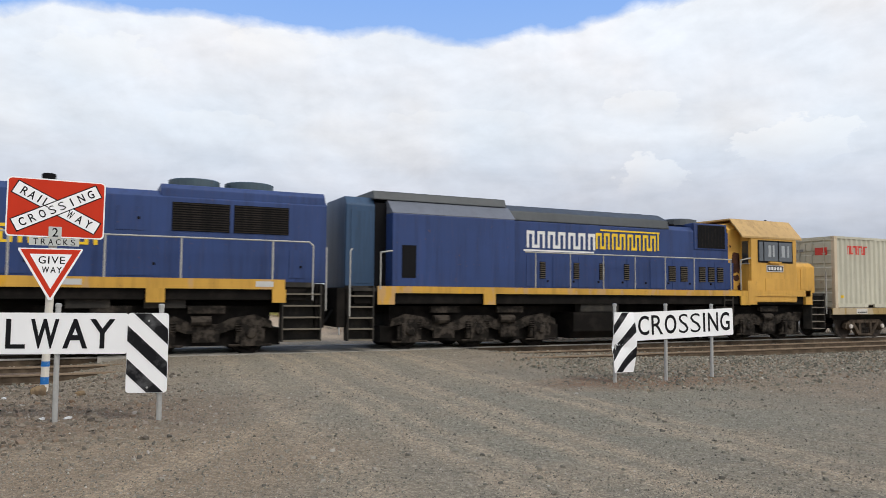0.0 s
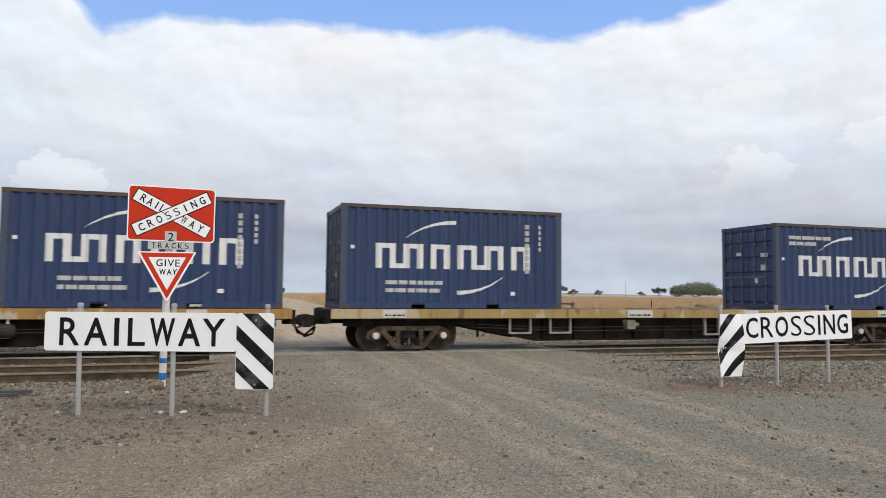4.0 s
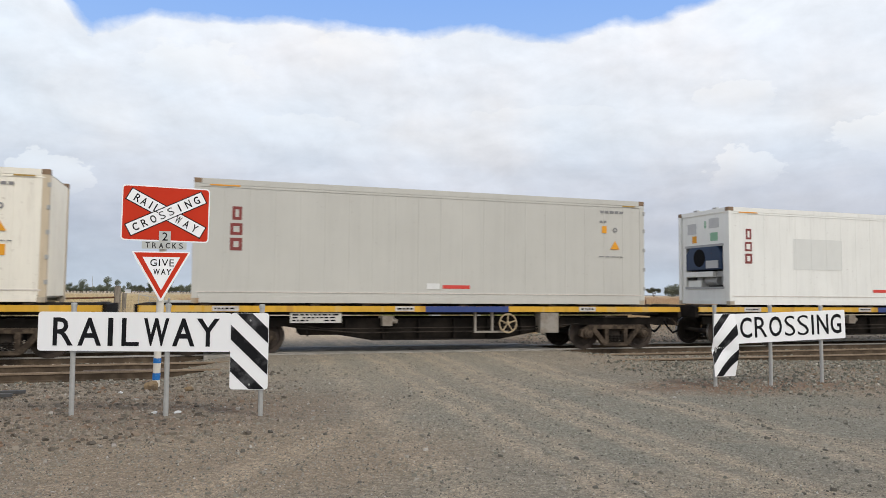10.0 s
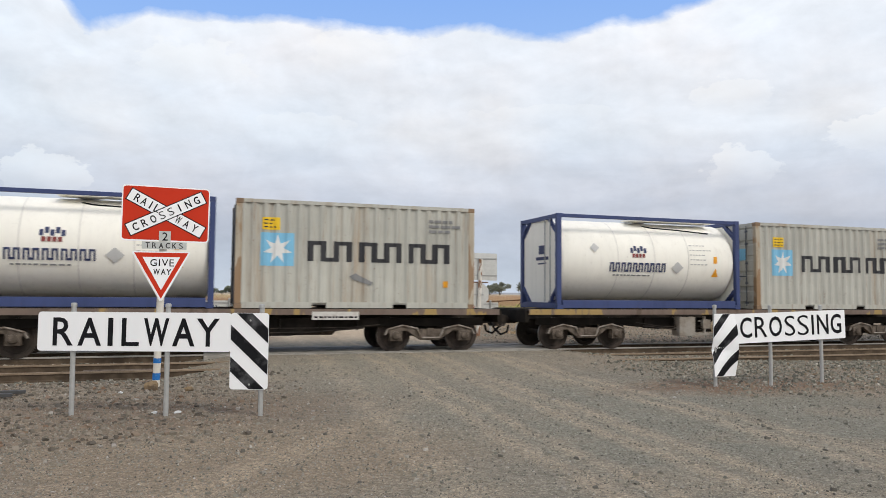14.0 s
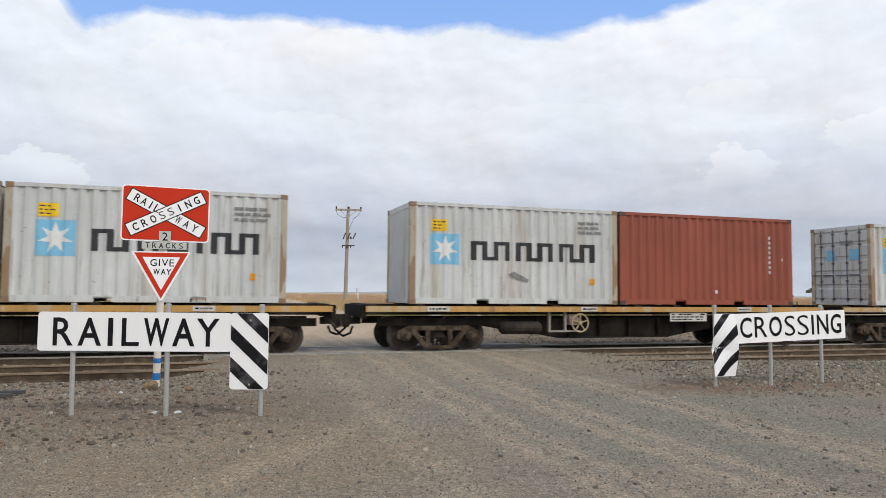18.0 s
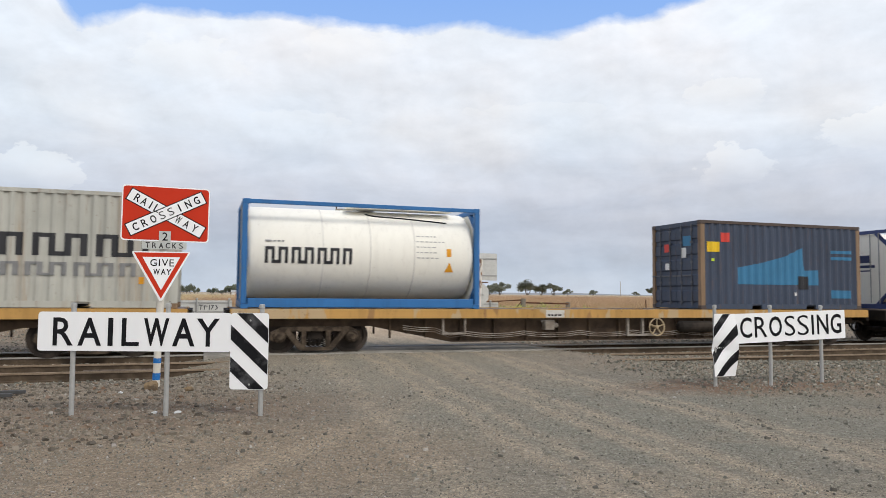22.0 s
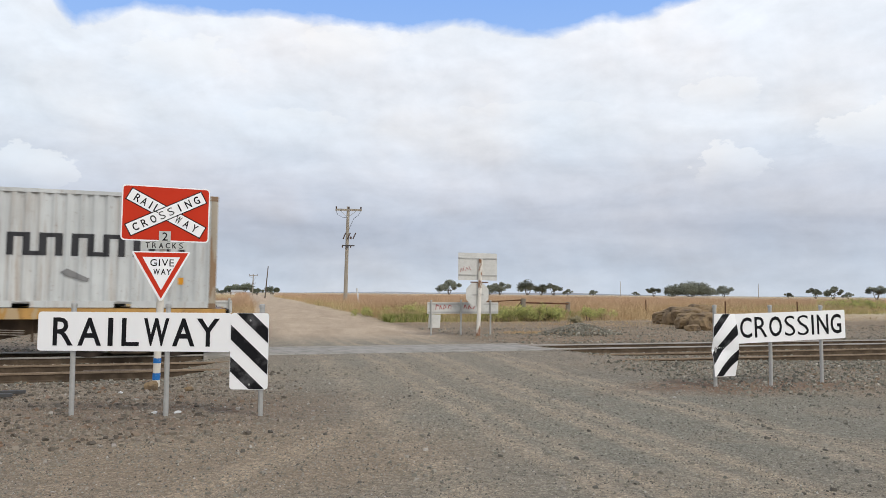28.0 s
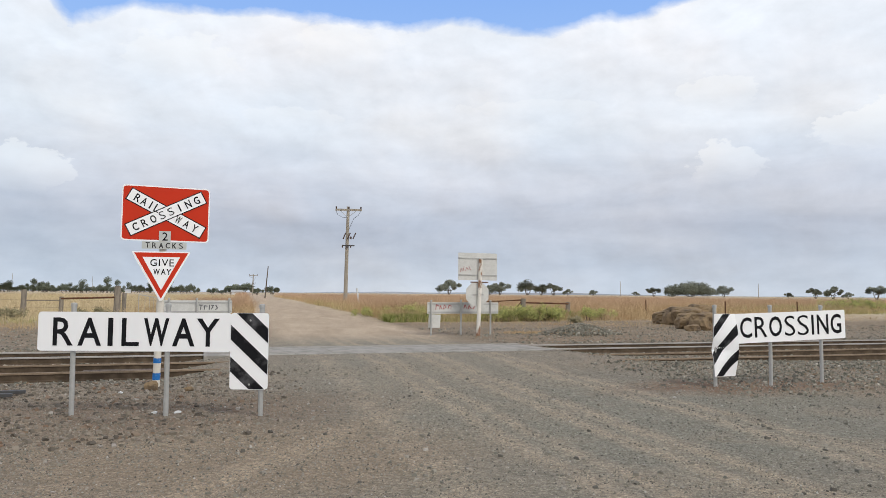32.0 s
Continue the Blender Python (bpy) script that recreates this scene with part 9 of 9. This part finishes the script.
blades(7000, patch_pick([(9.67, 38.52, 0.68, 0.42, 0.34), (11.21, 38.68, 0.58, 0.34, 0.22), (16.42, 39.19, 0.44, 0.34, 0.22), (18.13, 39.52, 0.34, 0.25, 0.12), (20.73, 40.53, 0.48, 0.34, 0.1)]), MAT["weed"], "weeds", "leafy green weeds beside the far sign", "weeds", (0.35, 1.0), (0.02, 0.05), 14)
blades(9000, patch_pick([(12.32, 27.21, 0.48, 0.34, 0.06), (13.53, 26.29, 0.34, 0.25, 0.06), (-8.56, 36.84, 3.4, 2.52, 0.38), (-3.42, 38.52, 1.55, 2.1, 0.2), (18.66, 34.33, 5.82, 2.1, 0.2), (39.85, 43.54, 4.85, 3.36, 0.3)]), MAT["straw"], "verge_grass", "sparse dry tufts on the far verge", "grass", (0.15, 0.5), (0.006, 0.016), 15)


def leaf_cloud(crown, rnd, centre, R, squash, count, size):
    """Small leaf clumps scattered through a flattened ball."""
    cx, cy, cz = centre
    for k in range(count):
        u, th = rnd.uniform(-1, 1), rnd.random() * 6.283
        q = R * rnd.uniform(0.35, 1.12)
        s = math.sqrt(1 - u * u)
        c = Vector((cx + q * s * math.cos(th), cy + q * s * math.sin(th), cz + q * u * squash))
        d = rnd.uniform(*size)
        n1 = Vector((rnd.gauss(0, 1), rnd.gauss(0, 1), rnd.gauss(0, 0.7))).normalized()
        n2 = n1.orthogonal().normalized()
        crown.add([c - n1 * d, c + n2 * d * 0.6, c + n1 * d, c - n2 * d * 0.6], [(0, 1, 2, 3)])


def gum_tree(seed, height, spread, count=3400, low=0.30, size=(0.14, 0.36), stems=3, squash=0.50, narrow=False):
    """Forking stems that carry a ragged crown of separate flat leaf masses, open below."""
    rnd = random.Random(seed)
    wood, crown, lobes = Shape(), Shape(), []
    n = max(8, int(spread * 1.0))
    for i in range(n):
        a, r = 2.4 * i + rnd.uniform(-0.6, 0.6), spread * 0.44 * math.sqrt((i + 0.3) / n) * rnd.uniform(0.75, 1.15)
        edge = r / (spread * 0.48)
        if narrow:
            z = height * rnd.uniform(0.22, 0.92)
            r *= 1.1 - 0.75 * z / height
        else:
            z = height * (0.80 - 0.24 * edge ** 2 - rnd.uniform(0.0, 0.30))
        lobes.append(((r * math.cos(a), r * math.sin(a), z), rnd.uniform(0.7, 1.25) * max(height * 0.15, spread * 0.10)))
    for k in range(stems):
        a = k * 6.283 / stems + rnd.uniform(-0.4, 0.4)
        knee = (0.10 * spread * math.cos(a), 0.10 * spread * math.sin(a), height * low)
        wood.rod((0.1 * math.cos(a), 0.1 * math.sin(a), -0.3), knee, 0.030 * height, 0.020 * height, 7)
        for p, R in lobes[k::stems]:
            wood.rod(knee, p, 0.016 * height, 0.004 * height, 5)
    for c, R in lobes:
        leaf_cloud(crown, rnd, c, R * 1.35, squash if not narrow else 0.9, count // n, size)
    return wood.mesh("trunk"), crown.mesh("crown")


TREE_KINDS = [gum_tree(21, 7.4, 12.0, 4600, 0.26, squash=0.75), gum_tree(22, 7.6, 13.5, 5000, 0.26, squash=0.7), gum_tree(23, 7.0, 11.0, 4200, 0.24, squash=0.75), gum_tree(24, 7.0, 10.0, 3800, 0.22, squash=0.8), gum_tree(25, 6.6, 24.0, 13000, 0.12, size=(0.22, 0.50), stems=6, squash=0.75)]
BELT_KINDS = [gum_tree(31, 7.0, 5.6, 2200, 0.10, squash=1.3), gum_tree(32, 8.8, 5.0, 2200, 0.06, narrow=True), gum_tree(33, 6.0, 9.5, 4200, 0.08, squash=1.15)]


def plant(az, d, kind, scale, label, group, leaf="hazy_gum_leaf"):
    x, y = bearing(az, d)
    t = thing("tree", label, "tree", (x, y, ground_z(x, y)), group, turn=az * 37 % 360)
    wood, crown = kind
    for nm, me, mt in (("trunk", wood, MAT["bark"]), ("crown", crown, MAT[leaf])):
        o = piece(nm, me, mt, t)
        o.scale = (scale, scale, scale)
    return t


def az_of(px):
    return HEADING + math.degrees(math.atan((px - 784) / FOCAL))


for px, kind, sc in ((795, 3, 1.15), (868, 3, 0.75), (885, 0, 0.95), (934, 1, 1.05), (958, 3, 0.85), (980, 2, 1.0), (1157, 2, 0.75), (1190, 3, 0.8), (1222, 4, 0.93), (1281, 3, 0.85), (1443, 2, 0.8), (1474, 3, 0.85), (1551, 2, 1.0), (1005, 3, 0.5), (1050, 3, 0.45), (1125, 3, 0.35), (1395, 3, 0.4), (1500, 3, 0.45)):
    plant(az_of(px), 368, TREE_KINDS[kind], sc, "lone gum tree with a spreading dark crown in dry fields", "field trees")
for px, sc in ((412, 0.9), (432, 1.05), (456, 0.6), (483, 0.8), (377, 0.6), (395, 0.45)):
    plant(az_of(px), 352, BELT_KINDS[2], sc, "round dark bushy tree beside the far road", "roadside trees", "wind_leaf")
belt = random.Random(5)
for i in range(58):
    px = 2 + i * 6.1 + belt.uniform(-2, 2)
    plant(az_of(px), 524 + belt.uniform(-16, 16), BELT_KINDS[belt.choice((0, 1, 1, 0, 0, 2))], belt.uniform(0.45, 0.95) * (1.2 if i % 9 in (3, 4) else 1.0), "small tree in a distant windbreak", "windbreak trees", "wind_leaf")


def bush(px, y, w, h, dry=False):
    """A low leafy shrub at the field edge: thin stems and uneven clumps."""
    rnd = random.Random(px)
    x = math.tan(radians(az_of(px))) * y
    t = thing("bush", "dry brown shrub beside the fence" if dry else "yellow green leafy shrub at the field edge", "bush", (x, y, ground_z(x, y)), "field edge shrubs")
    wood, crown = Shape(), Shape()
    w, h = w * 1.2, h * 1.3
    for k in range(max(5, int(w * 4.0))):
        a, r = rnd.random() * 6.283, w * 0.45 * math.sqrt(rnd.random())
        top = h * rnd.uniform(0.45, 0.95) * (1 - 0.35 * (r / (w * 0.5)) ** 2)
        c = (r * math.cos(a), r * math.sin(a) * 0.6, top)
        wood.rod((c[0] * 0.3, c[1] * 0.3, -0.1), c, 0.02, 0.008, 5)
        leaf_cloud(crown, rnd, (c[0], c[1], top * 0.72), rnd.uniform(0.22, 0.34) * (0.6 + 0.5 * h), 1.0, 150, (0.025, 0.07))
    part("stems", wood, MAT["bark"], t)
    part("leaves", crown, MAT["dry_leaf" if dry else "bush_leaf"], t)


for px, y, w, h in ((655, 45.5, 2.4, 0.45), (688, 43.8, 2.6, 0.60), (716, 42.6, 2.2, 0.75), (744, 41.6, 2.0, 0.90), (772, 40.6, 1.5, 0.70), (878, 38.6, 2.0, 0.80), (905, 38.4, 1.7, 0.95), (948, 38.2, 2.4, 1.0), (976, 38.0, 1.5, 0.9), (1040, 38.6, 1.5, 0.8), (1072, 40.0, 1.6, 0.7), (1474, 62, 3.4, 1.3), (1505, 60, 4.6, 1.6), (1545, 59, 4.2, 1.3)):
    bush(px, y, w, h)
for px, y, w, h in ((14, 44, 0.9, 0.55), (36, 44, 0.8, 0.5), (146, 45, 0.8, 0.55), (182, 45, 0.7, 0.6), (1016, 36.5, 0.7, 0.3), (1455, 61, 2.4, 0.7)):
    bush(px, y, w, h, True)

# distant hills, with the haze painted into their base colour
def hills():
    v, f, n = [], [], 80
    for i in range(n + 1):
        az = HEADING - 40 + 80 * i / n
        x, y = bearing(az, 2250)
        h = 1.0 + 9 * smooth01(az, 6, 16) * (1 - smooth01(az, 26, 38)) * (0.7 + 0.3 * math.sin(az * 0.21)) + 3 * noise.noise((az * 0.25, 0.5, 0))
        xb, yb = bearing(az, 2480)
        v += [(x, y, -6), (x, y, max(1.5, h)), (xb, yb, -6)]
    for i in range(n):
        a, b = 3 * i, 3 * (i + 1)
        f += [(a, b, b + 1, a + 1), (a + 1, b + 1, b + 2, a + 2)]
    me = bpy.data.meshes.new("hills")
    me.from_pydata(v, [], f)
    ob = piece("backdrop_hills", me, plain("hazed_hills", (0.42, 0.45, 0.51), 1.0, scale=0.01, bump=0))
    return tagged(ob, "low hills on the horizon, painted blue grey with haze", "hills", kind="structure")


hills()


def power_pole(az, d, height, label, arms=True):
    x, y = bearing(az, d)
    t = thing("power_pole", label, "power pole", (x, y, ground_z(x, y)), "power poles", turn=-az)
    part("pole", Shape().rod((0, 0, -0.5), (0.18, 0, height), 0.24, 0.17, 12), MAT["pole_wood"], t)
    if arms:
        top = part("crossarm", Shape().box(-1.25, 1.70, -0.22, -0.08, height - 0.50, height - 0.28), MAT["pole_wood"], t)
        part("brace", Shape().rod((-0.75, -0.15, height - 0.45), (0.15, -0.15, height - 1.2), 0.03, n=6), MAT["galvanised"], t)
        part("brace", Shape().rod((1.15, -0.15, height - 0.45), (0.2, -0.15, height - 1.2), 0.03, n=6), MAT["galvanised"], t)
        for q in (-1.15, 0.25, 1.6):
            part("insulator", Shape().lathe([(0.0, 0.28), (0.07, 0.26), (0.10, 0.18), (0.06, 0.14), (0.10, 0.08), (0.05, 0.0)], (q, -0.15, height - 0.28), "z", 10), MAT["ceramic"], top)
        part("lead", Shape().tube([(-1.2, -0.2, height - 0.5), (-0.95, -0.25, height - 1.0), (-0.45, -0.3, height - 1.25), (0.1, -0.3, height - 1.3)], 0.022, 5), MAT["wire"], t)
        part("lead", Shape().tube([(1.6, -0.2, height - 0.5), (1.3, -0.25, height - 1.0), (0.8, -0.3, height - 1.4), (0.3, -0.3, height - 2.6)], 0.022, 5), MAT["wire"], t)
        for q in (-0.35, 0.15, 0.75):
            part("fuse", Shape().rod((q, -0.3, height - 3.7), (q + 0.3, -0.35, height - 3.0), 0.07, n=6), MAT["ceramic"], t)
        part("fuse_arm", Shape().box(-0.45, 0.95, -0.30, -0.18, height - 4.5, height - 4.36), MAT["wire"], t)
        part("switch", Shape().lathe([(0, 0.3), (0.12, 0.28), (0.12, 0), (0, 0)], (0.5, -0.3, height - 3.7), "z", 8), MAT["ceramic"], t)
        for q in (-0.4, 0.1, 0.5):
            part("insulator", Shape().lathe([(0.0, 0.1), (0.08, 0.08), (0.08, -0.12), (0, -0.14)], (q, -0.3, height - 4.55), "z", 8), MAT["ceramic"], t)
    else:
        part("crossarm", Shape().box(-0.9, 0.9, -0.15, -0.05, height - 0.7, height - 0.5), MAT["grey_wood"], t)
    return t


power_pole(az_of(612), 82.6, 11.2, "tall weathered timber power pole with crossarm and fuses")
power_pole(az_of(448), 270, 7.6, "small distant timber power pole", True)
leaner = thing("pole", "leaning bare dark pole beside the far road", "pole", (*bearing(az_of(470), 155), 0), "power poles")
part("shaft", Shape().rod((0, 0, -0.4), (0.55, 0, 6.9), 0.14, 0.09, 8), MAT["bark"], leaner)
for px, d, h in ((23, 524, 12), (165, 524, 11), (1098, 352, 8.0), (1342, 352, 7.2)):
    q = thing("pole", "thin distant pole on the horizon", "pole", (*bearing(az_of(px), d), 0), "power poles")
    part("shaft", Shape().rod((0, 0, -0.4), (0, 0, h), 0.16, 0.10, 6), MAT["pole_wood"], q)
gp = thing("guide_post", "leaning white guide post in the grass", "guide post", (*bearing(az_of(638), 68.7), 0))
part("shaft", Shape().box(-0.07, 0.07, -0.05, 0.05, -0.3, 1.95), MAT["farm_white"], gp)
gp.rotation_euler = (0, radians(-9), 0)


def fence_post(parent, x, y, h, r=0.11, mat="grey_wood"):
    return part("post", Shape().rod((x, y, -0.4), (x + 0.02, y, h), r, r * 0.9, 10), MAT[mat], parent)


# strainer frames and wire on both sides of the road
fl = thing("farm_fence", "old timber posts with a rusty pipe rail and wires", "fence", (0, 0, 0), "fences")
for x, y, h, r in ((-10.1, 48.56, 1.5, 0.16), (-8.03, 48.14, 1.1, 0.13), (-4.95, 47.73, 1.75, 0.2), (-4.59, 47.98, 1.35, 0.13), (-2.41, 48.06, 1.25, 0.11)):
    fence_post(fl, x, y, h, r)
part("rail", Shape().rod((-8.02, 48.06, 0.98), (-4.94, 47.64, 1.08), 0.055, n=8), MAT["rust"], fl, "rusty pipe rail")
part("rail", Shape().rod((-10.1, 48.56, 0.86), (-8.03, 48.14, 0.88), 0.03, n=6), MAT["grey_wood"], fl)
for k in range(2):
    z = 0.45 + 0.45 * k
    part("wire", Shape().tube([(-15.8, 50.24, z), (-10.1, 48.56, z), (-8.03, 48.14, z), (-4.95, 47.73, z)], 0.004, 4), MAT["wire"], fl)
    part("wire", Shape().tube([(-4.95, 47.73, z), (-2.41, 48.06, z), (-0.08, 63.63, z)], 0.004, 4), MAT["wire"], fl)
gt = thing("farm_gate", "thin bent steel gate leaning in the field fence", "gate", (-3.76, 47.98, 0), "fences")
part("gate_frame", Shape().tube([(0, 0, 0.1), (0, 0, 1.25), (1.1, 0.2, 1.05), (1.1, 0.2, 0.1)], 0.025, 6), MAT["galvanised"], gt)
for q in (0.35, 0.6, 0.85):
    part("bar", Shape().rod((q, 0.1, 0.1), (q, 0.1, 1.15), 0.012, n=5), MAT["galvanised"], gt)
fr = thing("farm_fence", "timber strainer posts with rusty pipe rail and wire brace", "fence", (0, 0, 0), "fences")
for x, y, h, r in ((18.01, 39.69, 1.22, 0.17), (21.68, 41.03, 1.0, 0.16)):
    fence_post(fr, x, y, h, r)
part("rail", Shape().rod((18.02, 39.6, 0.98), (21.69, 40.94, 0.90), 0.05, n=8), MAT["rust"], fr, "rusty pipe rail")
part("brace", Shape().tube([(15.59, 39.52, 0.2), (16.46, 39.6, 1.05), (18.01, 39.69, 1.15), (17.14, 39.6, 0.25)], 0.03, 6), MAT["rust"], fr)
part("brace", Shape().rod((14.22, 39.52, 0.98), (18.01, 39.69, 1.12), 0.028, n=6), MAT["rust"], fr)
for px, y in ((1143, 44.8), (1283, 36.8), (1410, 36.8)):
    a = math.tan(radians(az_of(px)))
    sp = thing("star_picket", "thin dark steel picket at the field edge", "fence post", (a * y, y, 0), "pickets")
    part("shaft", Shape().box(-0.035, 0.035, -0.02, 0.02, -0.3, 1.15).box(-0.012, 0.012, -0.035, 0.035, -0.3, 1.15), MAT["rust"], sp)


def boulder(x, y, sx, sy, sz, seed, turn):
    t = thing("boulder", "large brown sandstone boulder dumped on the verge", "boulder", (x, y, ground_z(x, y)), "boulders", turn=turn)
    bm = bmesh.new()
    bmesh.ops.create_icosphere(bm, subdivisions=4, radius=1.0)
    for v in bm.verts:
        n = v.co.normalized()
        k = 1 + 0.30 * noise.noise(n * 1.3 + Vector((seed, 0, 0))) + 0.10 * noise.noise(n * 4.0 + Vector((0, seed, 0))) + 0.04 * noise.noise(n * 11 + Vector((0, 0, seed)))
        q = Vector([math.copysign(abs(c) ** 0.72, c) for c in n]) * k
        v.co = Vector((q.x * sx, q.y * sy, q.z * sz + sz * 0.72))
    me = bpy.data.meshes.new("rock")
    bm.to_mesh(me)
    bm.free()
    piece("rock", me, MAT["sandstone"], t)
    return t


for px, y, w, dp, h, sd, tn in ((1186, 34.7, 0.75, 0.8, 0.46, 1, 10), (1204, 33.9, 0.85, 0.8, 0.60, 2, -12), (1222, 32.5, 0.85, 0.8, 0.55, 3, 20), (1222, 29.7, 0.75, 0.6, 0.42, 4, -5), (1244, 28.5, 0.75, 0.6, 0.46, 5, 30), (1238, 34.2, 0.8, 0.7, 0.6, 6, 0), (1226, 27.6, 0.32, 0.28, 0.16, 7, 0)):
    boulder(math.tan(radians(az_of(px))) * y, y, w, dp, h, sd, tn)

# far farm buildings and vehicles, a few white shapes on the horizon
def shed(px, d, w, dp, h, label, name, category):
    x, y = bearing(az_of(px), d)
    t = thing(name, label, category, (x, y, 0), turn=-az_of(px))
    part("wall", Shape().box(-w / 2, w / 2, -dp / 2, dp / 2, -0.3, h * 0.62), MAT["farm_white"], t)
    part("roof", Shape().along([(-dp / 2 - 0.3, h * 0.6), (dp / 2 + 0.3, h * 0.6), (0, h)], -w / 2 - 0.3, w / 2 + 0.3), MAT["galvanised"] if name == "shed" else MAT["farm_white"], t)
    return t


shed(228, 507, 3.4, 3, 2.6, "pale farm shed behind the windbreak", "shed", "shed")
shed(421, 330, 4.6, 3, 2.4, "small white shed beside the distant road", "shed", "shed")


# ---- small things about the signs ----
boulder(-0.75, 12.52, 0.10, 0.09, 0.08, 11, 0)
boulder(-0.19, 12.22, 0.07, 0.06, 0.04, 12, 40)
plank = thing("timber_plank", "old brown timber plank lying between the near rails", "plank", (-1.4, 15.38, -0.16), turn=-1)
part("board", Shape().box(-0.75, 0.75, -0.12, 0.12, 0.0, 0.10), MAT["sleeper"], plank, bevel=0.01)
for i, (x, y, w) in enumerate(((-2.73, 12.18, 0.55), (-2.78, 11.85, 0.45))):
    bar = thing("steel_bar", "dark steel bar lying on the gravel", "steel bar", (x, y, ground_z(x, y) + 0.03), "scrap bars", turn=4 - 6 * i)
    part("bar", Shape().box(-w / 2, w / 2, -0.04, 0.04, 0.0, 0.05), MAT["wire"], bar, bevel=0.008)

# scraps at the foot of the post: a split blue plastic cup and two pale shards
scraps = random.Random(9)
for i, (x, y, mat, label) in enumerate(((-0.43, 10.06, "blue_paint", "small torn piece of blue plastic on the gravel"), (-0.28, 10.01, "farm_white", "small white shard on the gravel"), (-0.56, 10.03, "farm_white", "small white shard on the gravel"), (-1.17, 12.22, "farm_white", "small white shard on the gravel"))):
    sc = thing("plastic_scrap", label, "scrap", (x, y, ground_z(x, y) + 0.004), "scraps", turn=scraps.uniform(0, 180))
    w = scraps.uniform(0.028, 0.05)
    part("sheet", Shape().prism([(-w, 0.0), (w * 0.7, 0.0), (w, 0.022), (w * 0.2, 0.03), (-w * 0.8, 0.018)], -0.02, 0.02), MAT[mat], sc, bevel=0.004)

# ---- runs ----


def run_at(t):
    for (t0, s0), (t1, s1) in zip(RUN, RUN[1:]):
        if t <= t1:
            return s0 + (s1 - s0) * (t - t0) / (t1 - t0)
    return RUN[-1][1]


def motions():
    for ob, P in MOVERS:
        z = ob.location.z
        walk(ob, [(t, pose(P - s, TRACK_Y, z)) for t, s in RUN])
    start = {ob: P for ob, P in MOVERS}
    for ws, (x, y, z), vehicle in SPINNERS:
        P = start[vehicle] + ws.parent.location.x
        rows, turn = [(0.0, pose(x, y, z))], 0.0
        for k in range(1, 32 * FPS):
            t = k / FPS
            if -12 < P - run_at(t) < 34:
                turn -= 84.0
                rows.append((t, pose(x, y, z, 0, turn, 0)))
        rows.append((32.0, pose(x, y, z, 0, turn, 0)))
        walk(ws, rows)
    def drift(t):
        rise = 0.55 * (t - 6.0) / 26.0
        return pose(0, 0, 0, 0.93 * rise, -0.37 * rise, 1.8 * t / 32.0)
    walk(CLOUDS, [(t, drift(t)) for t in (0.0, 16.0, 32.0)])


motions()
